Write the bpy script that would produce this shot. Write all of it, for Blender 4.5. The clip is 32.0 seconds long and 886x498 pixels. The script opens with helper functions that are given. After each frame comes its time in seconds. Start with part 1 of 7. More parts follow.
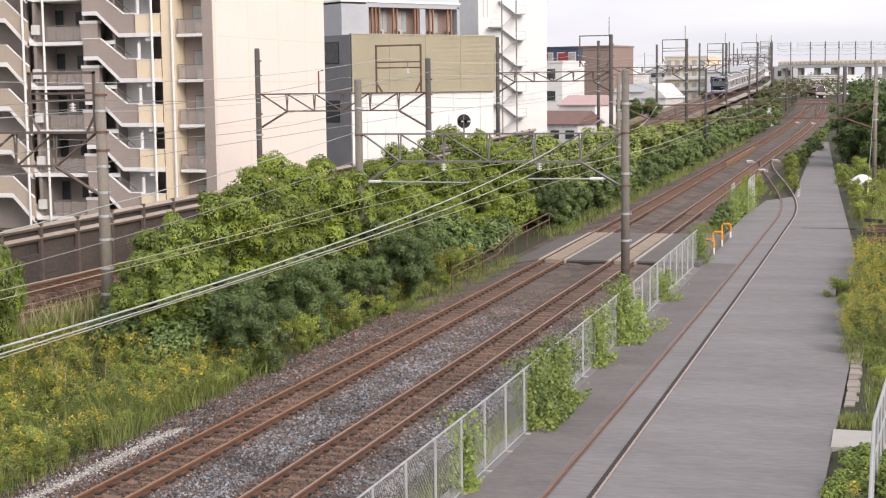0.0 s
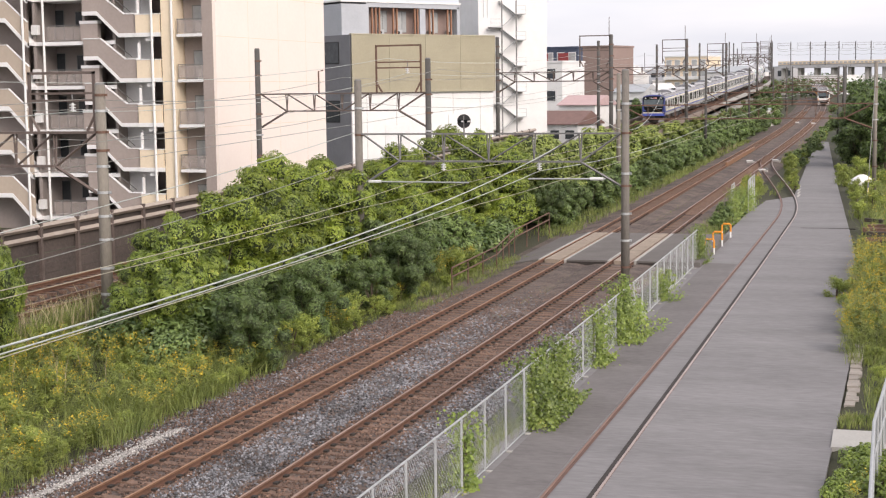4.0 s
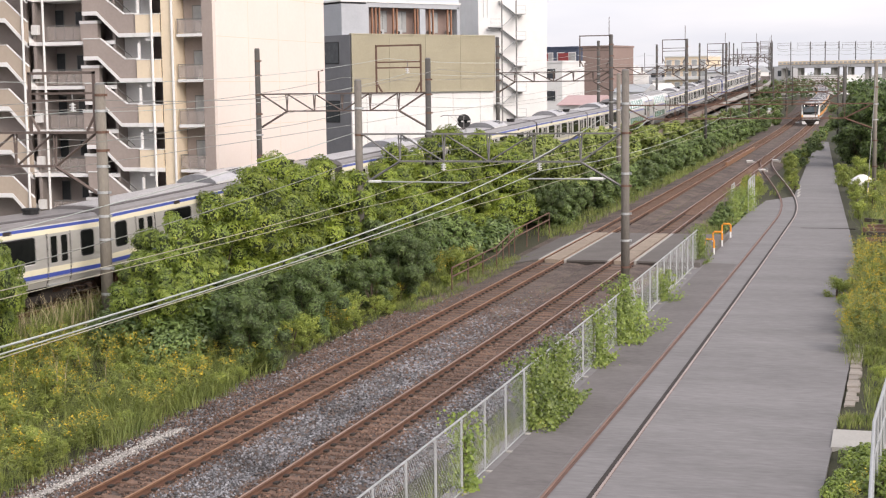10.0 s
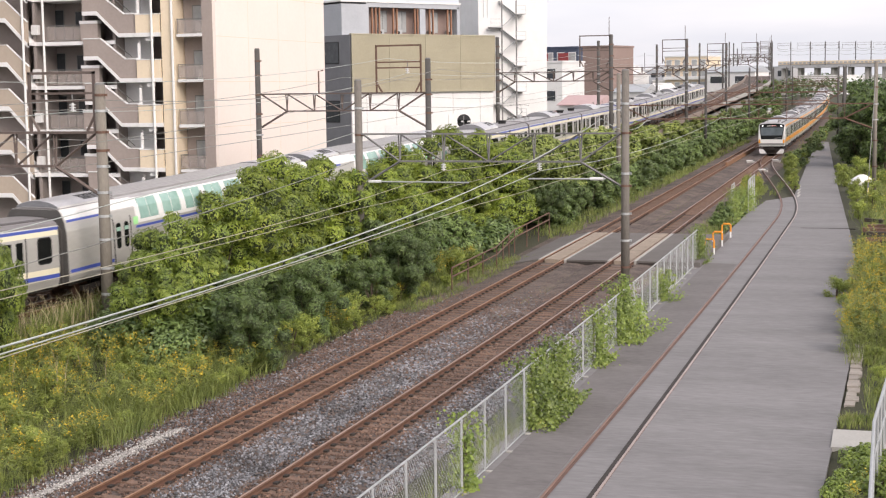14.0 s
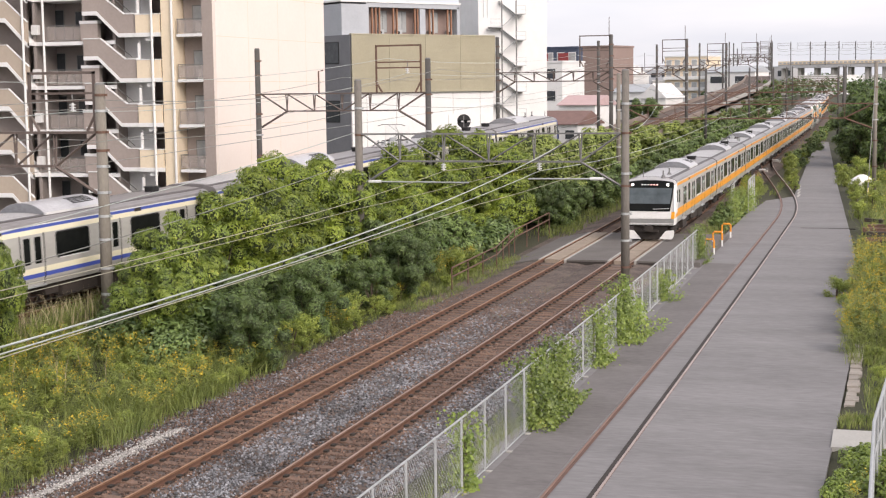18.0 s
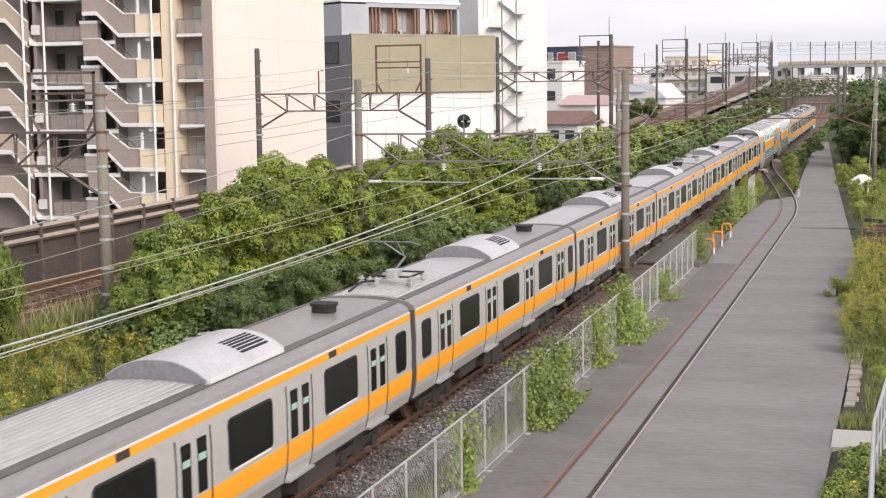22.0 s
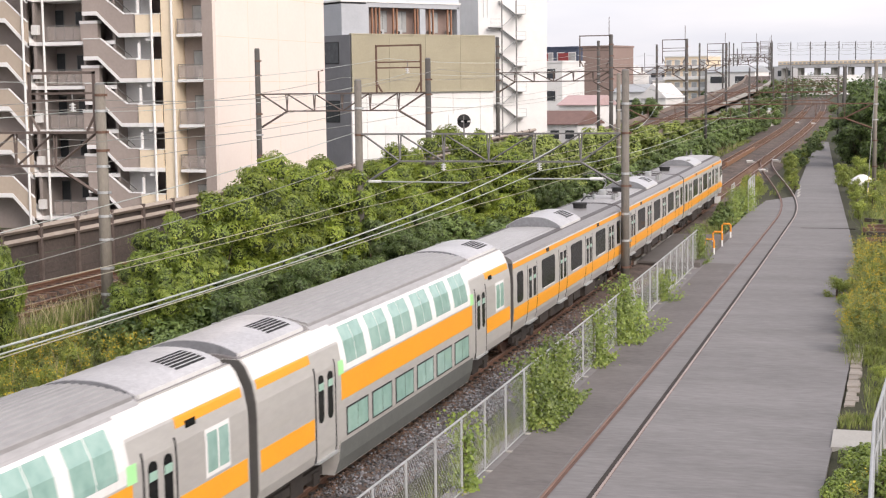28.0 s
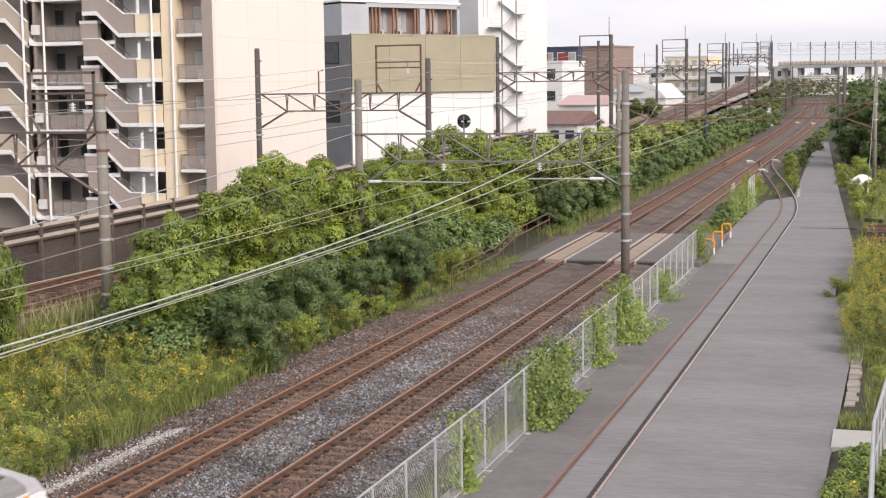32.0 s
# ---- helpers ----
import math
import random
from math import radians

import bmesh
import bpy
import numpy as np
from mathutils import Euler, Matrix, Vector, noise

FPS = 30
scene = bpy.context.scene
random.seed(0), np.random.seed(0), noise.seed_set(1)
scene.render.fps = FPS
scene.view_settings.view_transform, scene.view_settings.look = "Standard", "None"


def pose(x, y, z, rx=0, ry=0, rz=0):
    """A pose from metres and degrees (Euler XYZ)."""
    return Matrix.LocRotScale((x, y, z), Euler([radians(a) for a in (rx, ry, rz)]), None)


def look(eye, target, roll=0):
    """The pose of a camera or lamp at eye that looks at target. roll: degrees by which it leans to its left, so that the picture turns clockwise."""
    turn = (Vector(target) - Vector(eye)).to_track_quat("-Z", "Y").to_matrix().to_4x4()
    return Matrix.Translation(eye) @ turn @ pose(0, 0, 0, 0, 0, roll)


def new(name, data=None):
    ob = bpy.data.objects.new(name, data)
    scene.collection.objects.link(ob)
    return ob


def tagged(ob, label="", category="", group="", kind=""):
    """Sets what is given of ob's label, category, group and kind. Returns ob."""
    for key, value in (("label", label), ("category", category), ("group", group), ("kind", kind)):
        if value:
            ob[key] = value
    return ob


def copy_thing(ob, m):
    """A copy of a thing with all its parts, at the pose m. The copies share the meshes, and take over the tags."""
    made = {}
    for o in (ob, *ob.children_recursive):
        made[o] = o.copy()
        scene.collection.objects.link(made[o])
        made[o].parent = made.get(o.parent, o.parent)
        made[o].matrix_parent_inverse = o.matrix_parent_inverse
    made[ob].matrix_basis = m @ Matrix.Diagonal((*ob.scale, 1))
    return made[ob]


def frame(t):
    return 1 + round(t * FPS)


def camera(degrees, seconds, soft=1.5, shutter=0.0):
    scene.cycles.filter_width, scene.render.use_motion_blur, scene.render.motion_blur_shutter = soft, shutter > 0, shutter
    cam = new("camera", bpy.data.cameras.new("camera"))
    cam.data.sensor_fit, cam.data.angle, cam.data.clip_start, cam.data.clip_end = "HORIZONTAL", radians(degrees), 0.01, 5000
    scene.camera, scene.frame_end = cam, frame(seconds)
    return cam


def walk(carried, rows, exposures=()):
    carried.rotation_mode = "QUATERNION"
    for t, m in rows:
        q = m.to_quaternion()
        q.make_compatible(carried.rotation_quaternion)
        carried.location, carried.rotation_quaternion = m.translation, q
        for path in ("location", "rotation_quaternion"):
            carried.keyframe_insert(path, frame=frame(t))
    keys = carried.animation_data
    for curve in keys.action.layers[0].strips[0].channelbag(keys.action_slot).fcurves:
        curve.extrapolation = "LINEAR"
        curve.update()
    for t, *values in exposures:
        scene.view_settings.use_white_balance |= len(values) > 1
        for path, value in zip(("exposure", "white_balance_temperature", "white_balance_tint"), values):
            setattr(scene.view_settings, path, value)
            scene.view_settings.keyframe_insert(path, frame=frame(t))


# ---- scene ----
EYE = Vector((0.0, 0.0, 9.03))
cam = camera(33.73, 32.0, soft=1.2, shutter=0.12)
VIEW = look(EYE, EYE + Vector((-29.499, 94.913, -11.011)), roll=-0.75)
walk(cam, [(0.0, VIEW), (32.0, VIEW)], exposures=[(0.0, 0.36, 6500, 17), (32.0, 0.36, 6500, 17)])

# ---- daylight: bright thin overcast, weak wide sun from behind the camera on its right ----
SUN_EL, SUN_AZ = 33.0, 128.0        # azimuth clockwise from +Y
world = bpy.data.worlds.new("sky")
scene.world = world
world.use_nodes = True
wn = world.node_tree.nodes
wl = world.node_tree.links
sky = wn.new("ShaderNodeTexSky")
sky.sky_type = "NISHITA"
sky.sun_disc = False
sky.sun_elevation, sky.sun_rotation = radians(SUN_EL), radians(SUN_AZ)
sky.air_density, sky.dust_density, sky.ozone_density = 1.0, 3.0, 1.5
desat = wn.new("ShaderNodeHueSaturation")
desat.inputs["Saturation"].default_value = 0.3
desat.inputs["Value"].default_value = 1.35
wl.new(sky.outputs["Color"], desat.inputs["Color"])
veil = wn.new("ShaderNodeMix")            # thin bright cloud over the whole sky
veil.data_type = "RGBA"
veil.inputs["Factor"].default_value = 0.72
cloud, cramp = wn.new("ShaderNodeTexNoise"), wn.new("ShaderNodeValToRGB")
cmap, ccoord = wn.new("ShaderNodeMapping"), wn.new("ShaderNodeTexCoord")
cmap.inputs["Scale"].default_value = (1.2, 1.2, 7.0)
cloud.inputs["Scale"].default_value, cloud.inputs["Detail"].default_value = 3.0, 5.0
cramp.color_ramp.elements[0].position, cramp.color_ramp.elements[1].position = 0.36, 0.66
cramp.color_ramp.elements[0].color, cramp.color_ramp.elements[1].color = (6.2, 6.5, 6.9, 1), (7.9, 7.9, 7.9, 1)
wl.new(ccoord.outputs["Generated"], cmap.inputs["Vector"])
wl.new(cmap.outputs["Vector"], cloud.inputs["Vector"])
wl.new(cloud.outputs["Fac"], cramp.inputs["Fac"])
wl.new(desat.outputs["Color"], veil.inputs["A"])
wl.new(cramp.outputs["Color"], veil.inputs["B"])
wl.new(veil.outputs["Result"], wn["Background"].inputs["Color"])
wn["Background"].inputs["Strength"].default_value = 0.12
sun_data = bpy.data.lights.new("sun", "SUN")
sun_data.energy, sun_data.angle, sun_data.color = 2.3, radians(36), (1.0, 0.93, 0.82)
sun = new("sun", sun_data)
a, e = radians(SUN_AZ), radians(SUN_EL)
sun.matrix_world = look((0, 0, 60), Vector((0, 0, 60)) - Vector((math.sin(a) * math.cos(e), math.cos(a) * math.cos(e), math.sin(e))))

# ---- materials ----
def mat(name, c1, c2=None, rough=0.7, metal=0.0, s1=1.5, s2=25.0, bump=0.15, world_space=False, rand=0.0, island=0.0,
        stretch=(1, 1, 1), spec=0.5, amount=0.5):
    m = bpy.data.materials.new(name)
    m.use_nodes = True
    n, l = m.node_tree.nodes, m.node_tree.links
    b = n["Principled BSDF"]
    c2 = c2 or tuple(x * 0.75 for x in c1)
    if world_space:
        co = n.new("ShaderNodeNewGeometry").outputs["Position"]
    else:
        co = n.new("ShaderNodeTexCoord").outputs["Object"]
    mp = n.new("ShaderNodeMapping")
    mp.inputs["Scale"].default_value = stretch
    l.new(co, mp.inputs["Vector"])
    big, fine = n.new("ShaderNodeTexNoise"), n.new("ShaderNodeTexNoise")
    for t, s, d in ((big, s1, 4.0), (fine, s2, 3.0)):
        t.inputs["Scale"].default_value, t.inputs["Detail"].default_value = s, d
        t.inputs["Roughness"].default_value = 0.6
        l.new(mp.outputs["Vector"], t.inputs["Vector"])
    mx = n.new("ShaderNodeMath")
    mx.operation = "ADD"
    l.new(big.outputs["Fac"], mx.inputs[0])
    l.new(fine.outputs["Fac"], mx.inputs[1])
    rg = n.new("ShaderNodeMapRange")
    rg.inputs["From Min"].default_value, rg.inputs["From Max"].default_value = 1.0 - amount * 0.6, 1.0 + amount * 0.6
    l.new(mx.outputs[0], rg.inputs["Value"])
    mix = n.new("ShaderNodeMix")
    mix.data_type = "RGBA"
    mix.inputs["A"].default_value, mix.inputs["B"].default_value = (*c1, 1), (*c2, 1)
    l.new(rg.outputs["Result"], mix.inputs["Factor"])
    col = mix.outputs["Result"]
    for amount2, node, out in ((rand, "ShaderNodeObjectInfo", "Random"), (island, "ShaderNodeNewGeometry", "Random Per Island")):
        if amount2:
            src = n.new(node)
            r = n.new("ShaderNodeMapRange")
            r.inputs["To Min"].default_value, r.inputs["To Max"].default_value = 1 - amount2, 1 + amount2
            l.new(src.outputs[out], r.inputs["Value"])
            h = n.new("ShaderNodeHueSaturation")
            l.new(r.outputs["Result"], h.inputs["Value"])
            l.new(col, h.inputs["Color"])
            col = h.outputs["Color"]
    l.new(col, b.inputs["Base Color"])
    b.inputs["Roughness"].default_value, b.inputs["Metallic"].default_value = rough, metal
    b.inputs["Specular IOR Level"].default_value = spec
    if bump:
        bp = n.new("ShaderNodeBump")
        bp.inputs["Strength"].default_value, bp.inputs["Distance"].default_value = bump, 0.02
        l.new(fine.outputs["Fac"], bp.inputs["Height"])
        l.new(bp.outputs["Normal"], b.inputs["Normal"])
    return m


def leaf_mat(name, dark, light, tip=None, gloss=0.45):
    """Leaves: a hue for each leaf, light passing through."""
    m = bpy.data.materials.new(name)
    m.use_nodes = True
    n, l = m.node_tree.nodes, m.node_tree.links
    b = n["Principled BSDF"]
    geo, info = n.new("ShaderNodeNewGeometry"), n.new("ShaderNodeObjectInfo")
    ramp = n.new("ShaderNodeValToRGB")
    ramp.color_ramp.elements[0].color, ramp.color_ramp.elements[1].color = (*dark, 1), (*light, 1)
    if tip:
        e1 = ramp.color_ramp.elements.new(0.82)
        e1.color = (*light, 1)
        ramp.color_ramp.elements[2].color = (*tip, 1)
    co, clump = n.new("ShaderNodeTexCoord"), n.new("ShaderNodeTexNoise")
    clump.inputs["Scale"].default_value, clump.inputs["Detail"].default_value = 1.4, 2.0
    l.new(co.outputs["Object"], clump.inputs["Vector"])
    wide = n.new("ShaderNodeMapRange")
    wide.inputs["From Min"].default_value, wide.inputs["From Max"].default_value = 0.32, 0.68
    l.new(clump.outputs["Fac"], wide.inputs["Value"])
    both = n.new("ShaderNodeMix")
    both.inputs["Factor"].default_value = 0.5
    l.new(geo.outputs["Random Per Island"], both.inputs["A"])
    l.new(wide.outputs["Result"], both.inputs["B"])
    l.new(both.outputs["Result"], ramp.inputs["Fac"])
    r = n.new("ShaderNodeMapRange")
    r.inputs["To Min"].default_value, r.inputs["To Max"].default_value = 0.75, 1.25
    l.new(info.outputs["Random"], r.inputs["Value"])
    h = n.new("ShaderNodeHueSaturation")
    l.new(ramp.outputs["Color"], h.inputs["Color"])
    l.new(r.outputs["Result"], h.inputs["Value"])
    l.new(h.outputs["Color"], b.inputs["Base Color"])
    b.inputs["Roughness"].default_value = gloss
    tr = n.new("ShaderNodeBsdfTranslucent")
    l.new(h.outputs["Color"], tr.inputs["Color"])
    ms = n.new("ShaderNodeMixShader")
    ms.inputs["Fac"].default_value = 0.18
    l.new(b.outputs["BSDF"], ms.inputs[1])
    l.new(tr.outputs["BSDF"], ms.inputs[2])
    l.new(ms.outputs["Shader"], n["Material Output"].inputs["Surface"])
    return m


def glow_mat(name, colour, strength):
    m = bpy.data.materials.new(name)
    m.use_nodes = True
    b = m.node_tree.nodes["Principled BSDF"]
    b.inputs["Base Color"].default_value = (*colour, 1)
    b.inputs["Emission Color"].default_value = (*colour, 1)
    b.inputs["Emission Strength"].default_value = strength
    return m


def veil_mat(name, colour, alpha):
    """Tinted, partly see-through sheet."""
    m = bpy.data.materials.new(name)
    m.use_nodes = True
    b = m.node_tree.nodes["Principled BSDF"]
    b.inputs["Base Color"].default_value = (*colour, 1)
    b.inputs["Roughness"].default_value = 0.3
    b.inputs["Alpha"].default_value = alpha
    return m


M_PANELGLASS = veil_mat("balcony_panel", (0.38, 0.33, 0.30), 0.45)
M_SOIL = mat("soil", (0.10, 0.085, 0.05), (0.07, 0.075, 0.035), 0.95, s1=0.25, s2=9, bump=0.6, world_space=True)
M_GRASSGROUND = mat("grassy_soil", (0.055, 0.052, 0.024), (0.028, 0.032, 0.014), 0.95, s1=0.4, s2=12, bump=0.6, world_space=True)
M_BALLAST = mat("ballast_bed", (0.15, 0.112, 0.093), (0.05, 0.036, 0.030), 0.95, s1=0.5, s2=11, bump=1.0, world_space=True, amount=0.3)
M_STONE_RUST = mat("rusty_stone", (0.190, 0.117, 0.085), (0.075, 0.047, 0.035), 0.9, s1=0.45, s2=6, bump=0.2, world_space=True, island=0.65, amount=0.35)
M_STONE = mat("ballast_stone", (0.235, 0.235, 0.248), (0.075, 0.072, 0.075), 0.9, s1=0.45, s2=6, bump=0.2, world_space=True, island=0.75, amount=0.35)
M_WHITESTONE = mat("pale_stone", (0.50, 0.48, 0.45), (0.30, 0.28, 0.26), 0.85, s1=1, s2=12, bump=0.2, world_space=True, island=0.4)
M_ASPHALT = mat("asphalt", (0.245, 0.235, 0.235), (0.128, 0.121, 0.121), 0.92, s1=0.45, s2=7, bump=0.3, world_space=True, stretch=(0.3, 1, 1), amount=0.85)
M_ASPHALT_OLD = mat("asphalt_old", (0.19, 0.175, 0.17), (0.095, 0.086, 0.083), 0.92, s1=0.6, s2=6, bump=0.15, world_space=True, stretch=(0.5, 1, 1), amount=0.8)
M_ASPHALT_D = mat("asphalt_dark", (0.15, 0.136, 0.126), (0.10, 0.088, 0.08), 0.92, s1=0.5, s2=16, bump=0.2, world_space=True)
M_CROSSPANEL = mat("crossing_panel", (0.33, 0.27, 0.21), (0.22, 0.17, 0.13), 0.9, s1=1.2, s2=18, bump=0.2, world_space=True)
M_RAIL_RUST = mat("rail_rust", (0.15, 0.074, 0.044), (0.085, 0.042, 0.028), 0.8, s1=2, s2=40, bump=0.2, world_space=True)
M_RAIL_TOP = mat("rail_head", (0.40, 0.27, 0.21), (0.29, 0.175, 0.125), 0.38, metal=0.5, s1=0.8, s2=30, bump=0.05, world_space=True)
M_RAIL_TOP_RUST = mat("rail_head_rust", (0.34, 0.19, 0.105), (0.24, 0.125, 0.07), 0.55, metal=0.2, s1=0.8, s2=30, bump=0.1, world_space=True)
M_RAIL_FILL = mat("rail_filling", (0.15, 0.078, 0.058), (0.085, 0.048, 0.038), 0.8, s1=1.2, s2=20, bump=0.2, world_space=True)
M_RAIL_WORN = mat("rail_head_worn", (0.44, 0.35, 0.32), (0.32, 0.24, 0.21), 0.4, metal=0.4, s1=0.8, s2=30, bump=0.05, world_space=True)
M_RAIL_SIDING = mat("rail_head_dark", (0.27, 0.15, 0.105), (0.17, 0.095, 0.07), 0.5, metal=0.3, s1=0.8, s2=30, bump=0.1, world_space=True)
M_SLEEPER = mat("sleeper_concrete", (0.225, 0.142, 0.10), (0.115, 0.07, 0.05), 0.9, s1=2, s2=25, bump=0.3, rand=0.25)
M_CONCRETE = mat("concrete", (0.42, 0.405, 0.375), (0.32, 0.305, 0.28), 0.9, s1=0.5, s2=14, bump=0.2, world_space=True)
M_KERB = mat("kerb_stone", (0.34, 0.305, 0.265), (0.24, 0.21, 0.18), 0.9, s1=1.5, s2=18, bump=0.3, world_space=True)
M_CARGAP = mat("car_end_shaded", (0.10, 0.095, 0.09), (0.07, 0.066, 0.062), 0.7)
M_CONCRETE_POLE = mat("pole_concrete", (0.235, 0.21, 0.175), (0.155, 0.137, 0.115), 0.85, s1=0.9, s2=20, bump=0.2, stretch=(1, 1, 0.25))
M_POLE_MID = mat("pole_weathered", (0.20, 0.18, 0.155), (0.12, 0.108, 0.095), 0.85, s1=0.9, s2=20, bump=0.2, stretch=(1, 1, 0.25))
M_POLE_DARK = mat("pole_dark", (0.10, 0.095, 0.088), (0.06, 0.056, 0.052), 0.85, s1=0.9, s2=20, bump=0.2, stretch=(1, 1, 0.25))
M_GALV = mat("galvanised_steel", (0.50, 0.51, 0.51), (0.38, 0.39, 0.39), 0.5, metal=0.5, s1=3, s2=40, bump=0.05)
M_GALV_DARK = mat("grey_steel", (0.23, 0.225, 0.22), (0.15, 0.145, 0.14), 0.6, metal=0.3, s1=2, s2=30, bump=0.08)
M_RUSTSTEEL = mat("rusty_steel", (0.17, 0.09, 0.06), (0.10, 0.06, 0.045), 0.8, s1=2, s2=20, bump=0.2)
M_WIRE = mat("wire_pale", (0.52, 0.55, 0.52), (0.42, 0.45, 0.42), 0.5, metal=0.3, bump=0)
M_WIRE_P = mat("wire_bronze", (0.47, 0.44, 0.34), (0.38, 0.35, 0.27), 0.55, metal=0.3, bump=0)
M_WIRE_D = mat("wire_grey", (0.32, 0.32, 0.30), (0.22, 0.22, 0.2), 0.6, metal=0.3, bump=0)
M_PORTAL = mat("portal_steel", (0.15, 0.115, 0.10), (0.095, 0.072, 0.062), 0.75, metal=0.1, s1=2, s2=20, bump=0.15)
M_CLASSMARK = mat("class_mark", (0.40, 0.80, 0.36), (0.36, 0.74, 0.32), 0.4, bump=0)
M_INSUL = mat("insulator", (0.75, 0.75, 0.74), (0.6, 0.6, 0.6), 0.3, bump=0)
M_MESH = mat("fence_wire", (0.60, 0.62, 0.61), (0.50, 0.52, 0.51), 0.5, metal=0.2, bump=0)
M_ORANGE = mat("orange_paint", (0.80, 0.30, 0.02), (0.66, 0.25, 0.02), 0.5, s1=2, s2=20, bump=0.05)
M_YELLOW = mat("yellow_paint", (0.75, 0.62, 0.10), (0.6, 0.5, 0.1), 0.6)
M_BLACK = mat("black_paint", (0.03, 0.03, 0.03), (0.02, 0.02, 0.02), 0.6)
M_WHITE = mat("white_paint", (0.78, 0.77, 0.75), (0.68, 0.67, 0.65), 0.6, s1=0.8, s2=12, bump=0.03)
# train
M_STEEL = mat("stainless_side", (0.56, 0.54, 0.505), (0.49, 0.47, 0.44), 0.42, metal=0.35, s1=0.6, s2=8, bump=0.02, stretch=(1, 0.3, 1))
M_STEEL_D = mat("stainless_low", (0.30, 0.30, 0.29), (0.24, 0.24, 0.23), 0.5, metal=0.3, s1=0.6, s2=10, bump=0.03)
M_ROOF = mat("train_roof", (0.26, 0.245, 0.242), (0.15, 0.138, 0.137), 0.36, s1=0.45, s2=9, bump=0.04, stretch=(1, 0.35, 1), amount=0.7, spec=0.6)
M_ROOF_L = mat("train_roof_sheet", (0.44, 0.43, 0.43), (0.29, 0.28, 0.278), 0.33, s1=0.6, s2=7, bump=0.04, stretch=(1, 0.3, 1), amount=0.6, spec=0.6)
M_AC_END = mat("cooler_end_shaded", (0.24, 0.245, 0.26), (0.15, 0.152, 0.162), 0.5, s1=1, s2=10, bump=0.03)
M_ROOF_DIRT = mat("roof_grime", (0.12, 0.11, 0.108), (0.07, 0.063, 0.062), 0.6, s1=0.7, s2=9, bump=0.04, stretch=(1, 0.3, 1))
M_ROOF_M = mat("deck_roof", (0.335, 0.325, 0.32), (0.23, 0.222, 0.22), 0.4, s1=0.5, s2=8, bump=0.04, stretch=(1, 0.3, 1), amount=0.6)
M_ROOF_W = mat("cooler_side", (0.70, 0.69, 0.68), (0.56, 0.55, 0.54), 0.5, s1=0.8, s2=10, bump=0.03)
M_AC = mat("cooler_casing", (0.62, 0.61, 0.615), (0.42, 0.41, 0.42), 0.32, metal=0.3, s1=0.8, s2=12, bump=0.03)
M_BAND = mat("orange_band", (0.86, 0.36, 0.02), (0.80, 0.33, 0.02), 0.4, s1=0.7, s2=10, bump=0)
M_CREAM = mat("cream_band", (0.80, 0.74, 0.56), (0.74, 0.68, 0.5), 0.4, bump=0)
M_BLUE = mat("blue_band", (0.075, 0.11, 0.42), (0.06, 0.09, 0.36), 0.35, bump=0)
M_BLUE_D = mat("dark_blue_paint", (0.03, 0.045, 0.20), (0.022, 0.035, 0.16), 0.35, bump=0)
M_SKIRT = mat("train_skirt", (0.14, 0.145, 0.135), (0.10, 0.105, 0.098), 0.6, s1=0.7, s2=10, bump=0.04)
M_UNDER = mat("underframe", (0.042, 0.033, 0.027), (0.022, 0.018, 0.016), 0.85, s1=3, s2=25, bump=0.2)
M_UNDERBOX = mat("equipment_box", (0.052, 0.038, 0.03), (0.024, 0.02, 0.018), 0.8, s1=2, s2=15, bump=0.1)
M_RUBBER = mat("rubber", (0.035, 0.035, 0.035), (0.02, 0.02, 0.02), 0.7, spec=0.2)
M_BELLOWS = mat("bellows", (0.07, 0.064, 0.06), (0.05, 0.045, 0.042), 0.85)
M_GLASS_D = mat("dark_glass", (0.007, 0.008, 0.008), (0.014, 0.015, 0.014), 0.12, s1=0.8, s2=3, bump=0, spec=0.08)
M_GLASS_G = mat("green_glass", (0.34, 0.50, 0.445), (0.22, 0.37, 0.32), 0.05, s1=1.1, s2=3, bump=0, spec=0.8)
# Windscreen glass: the sky's reflection is put into this blue-grey base.
M_GLASS_B = mat("windscreen_sky_glass", (0.105, 0.128, 0.138), (0.055, 0.070, 0.078), 0.05, s1=0.6, s2=2, bump=0, spec=0.5)
M_GREENTAG = mat("green_sticker", (0.34, 0.52, 0.42), (0.3, 0.46, 0.38), 0.5, bump=0)
M_LAMP = glow_mat("head_lamp", (1.0, 0.97, 0.9), 4.0)
M_LED = glow_mat("destination_led", (0.95, 0.45, 0.40), 0.7)
# buildings
M_APT_BROWN = mat("apartment_taupe", (0.35, 0.295, 0.265), (0.30, 0.25, 0.225), 0.85, s1=0.4, s2=6, bump=0.06, world_space=True)
M_APT_CREAM = mat("apartment_cream", (0.74, 0.62, 0.46), (0.68, 0.57, 0.42), 0.85, s1=0.4, s2=6, bump=0.05, world_space=True)
M_APT_BEIGE = mat("apartment_beige", (0.45, 0.375, 0.30), (0.40, 0.33, 0.265), 0.85, s1=0.4, s2=6, bump=0.06, world_space=True)
M_APT_PALE = mat("apartment_pale_wall", (0.83, 0.735, 0.665), (0.80, 0.70, 0.63), 0.85, s1=0.25, s2=4, bump=0.05, world_space=True)
M_APT_WHITE = mat("apartment_trim", (0.74, 0.73, 0.72), (0.64, 0.63, 0.62), 0.8, s1=0.6, s2=8, bump=0.04, world_space=True)
# Walls inside the stair recess: part of their shade is in this darker colour.
M_APT_INNER = mat("apartment_recess_shade", (0.29, 0.25, 0.23), (0.24, 0.207, 0.19), 0.9, s1=0.5, s2=8, bump=0.05, world_space=True)
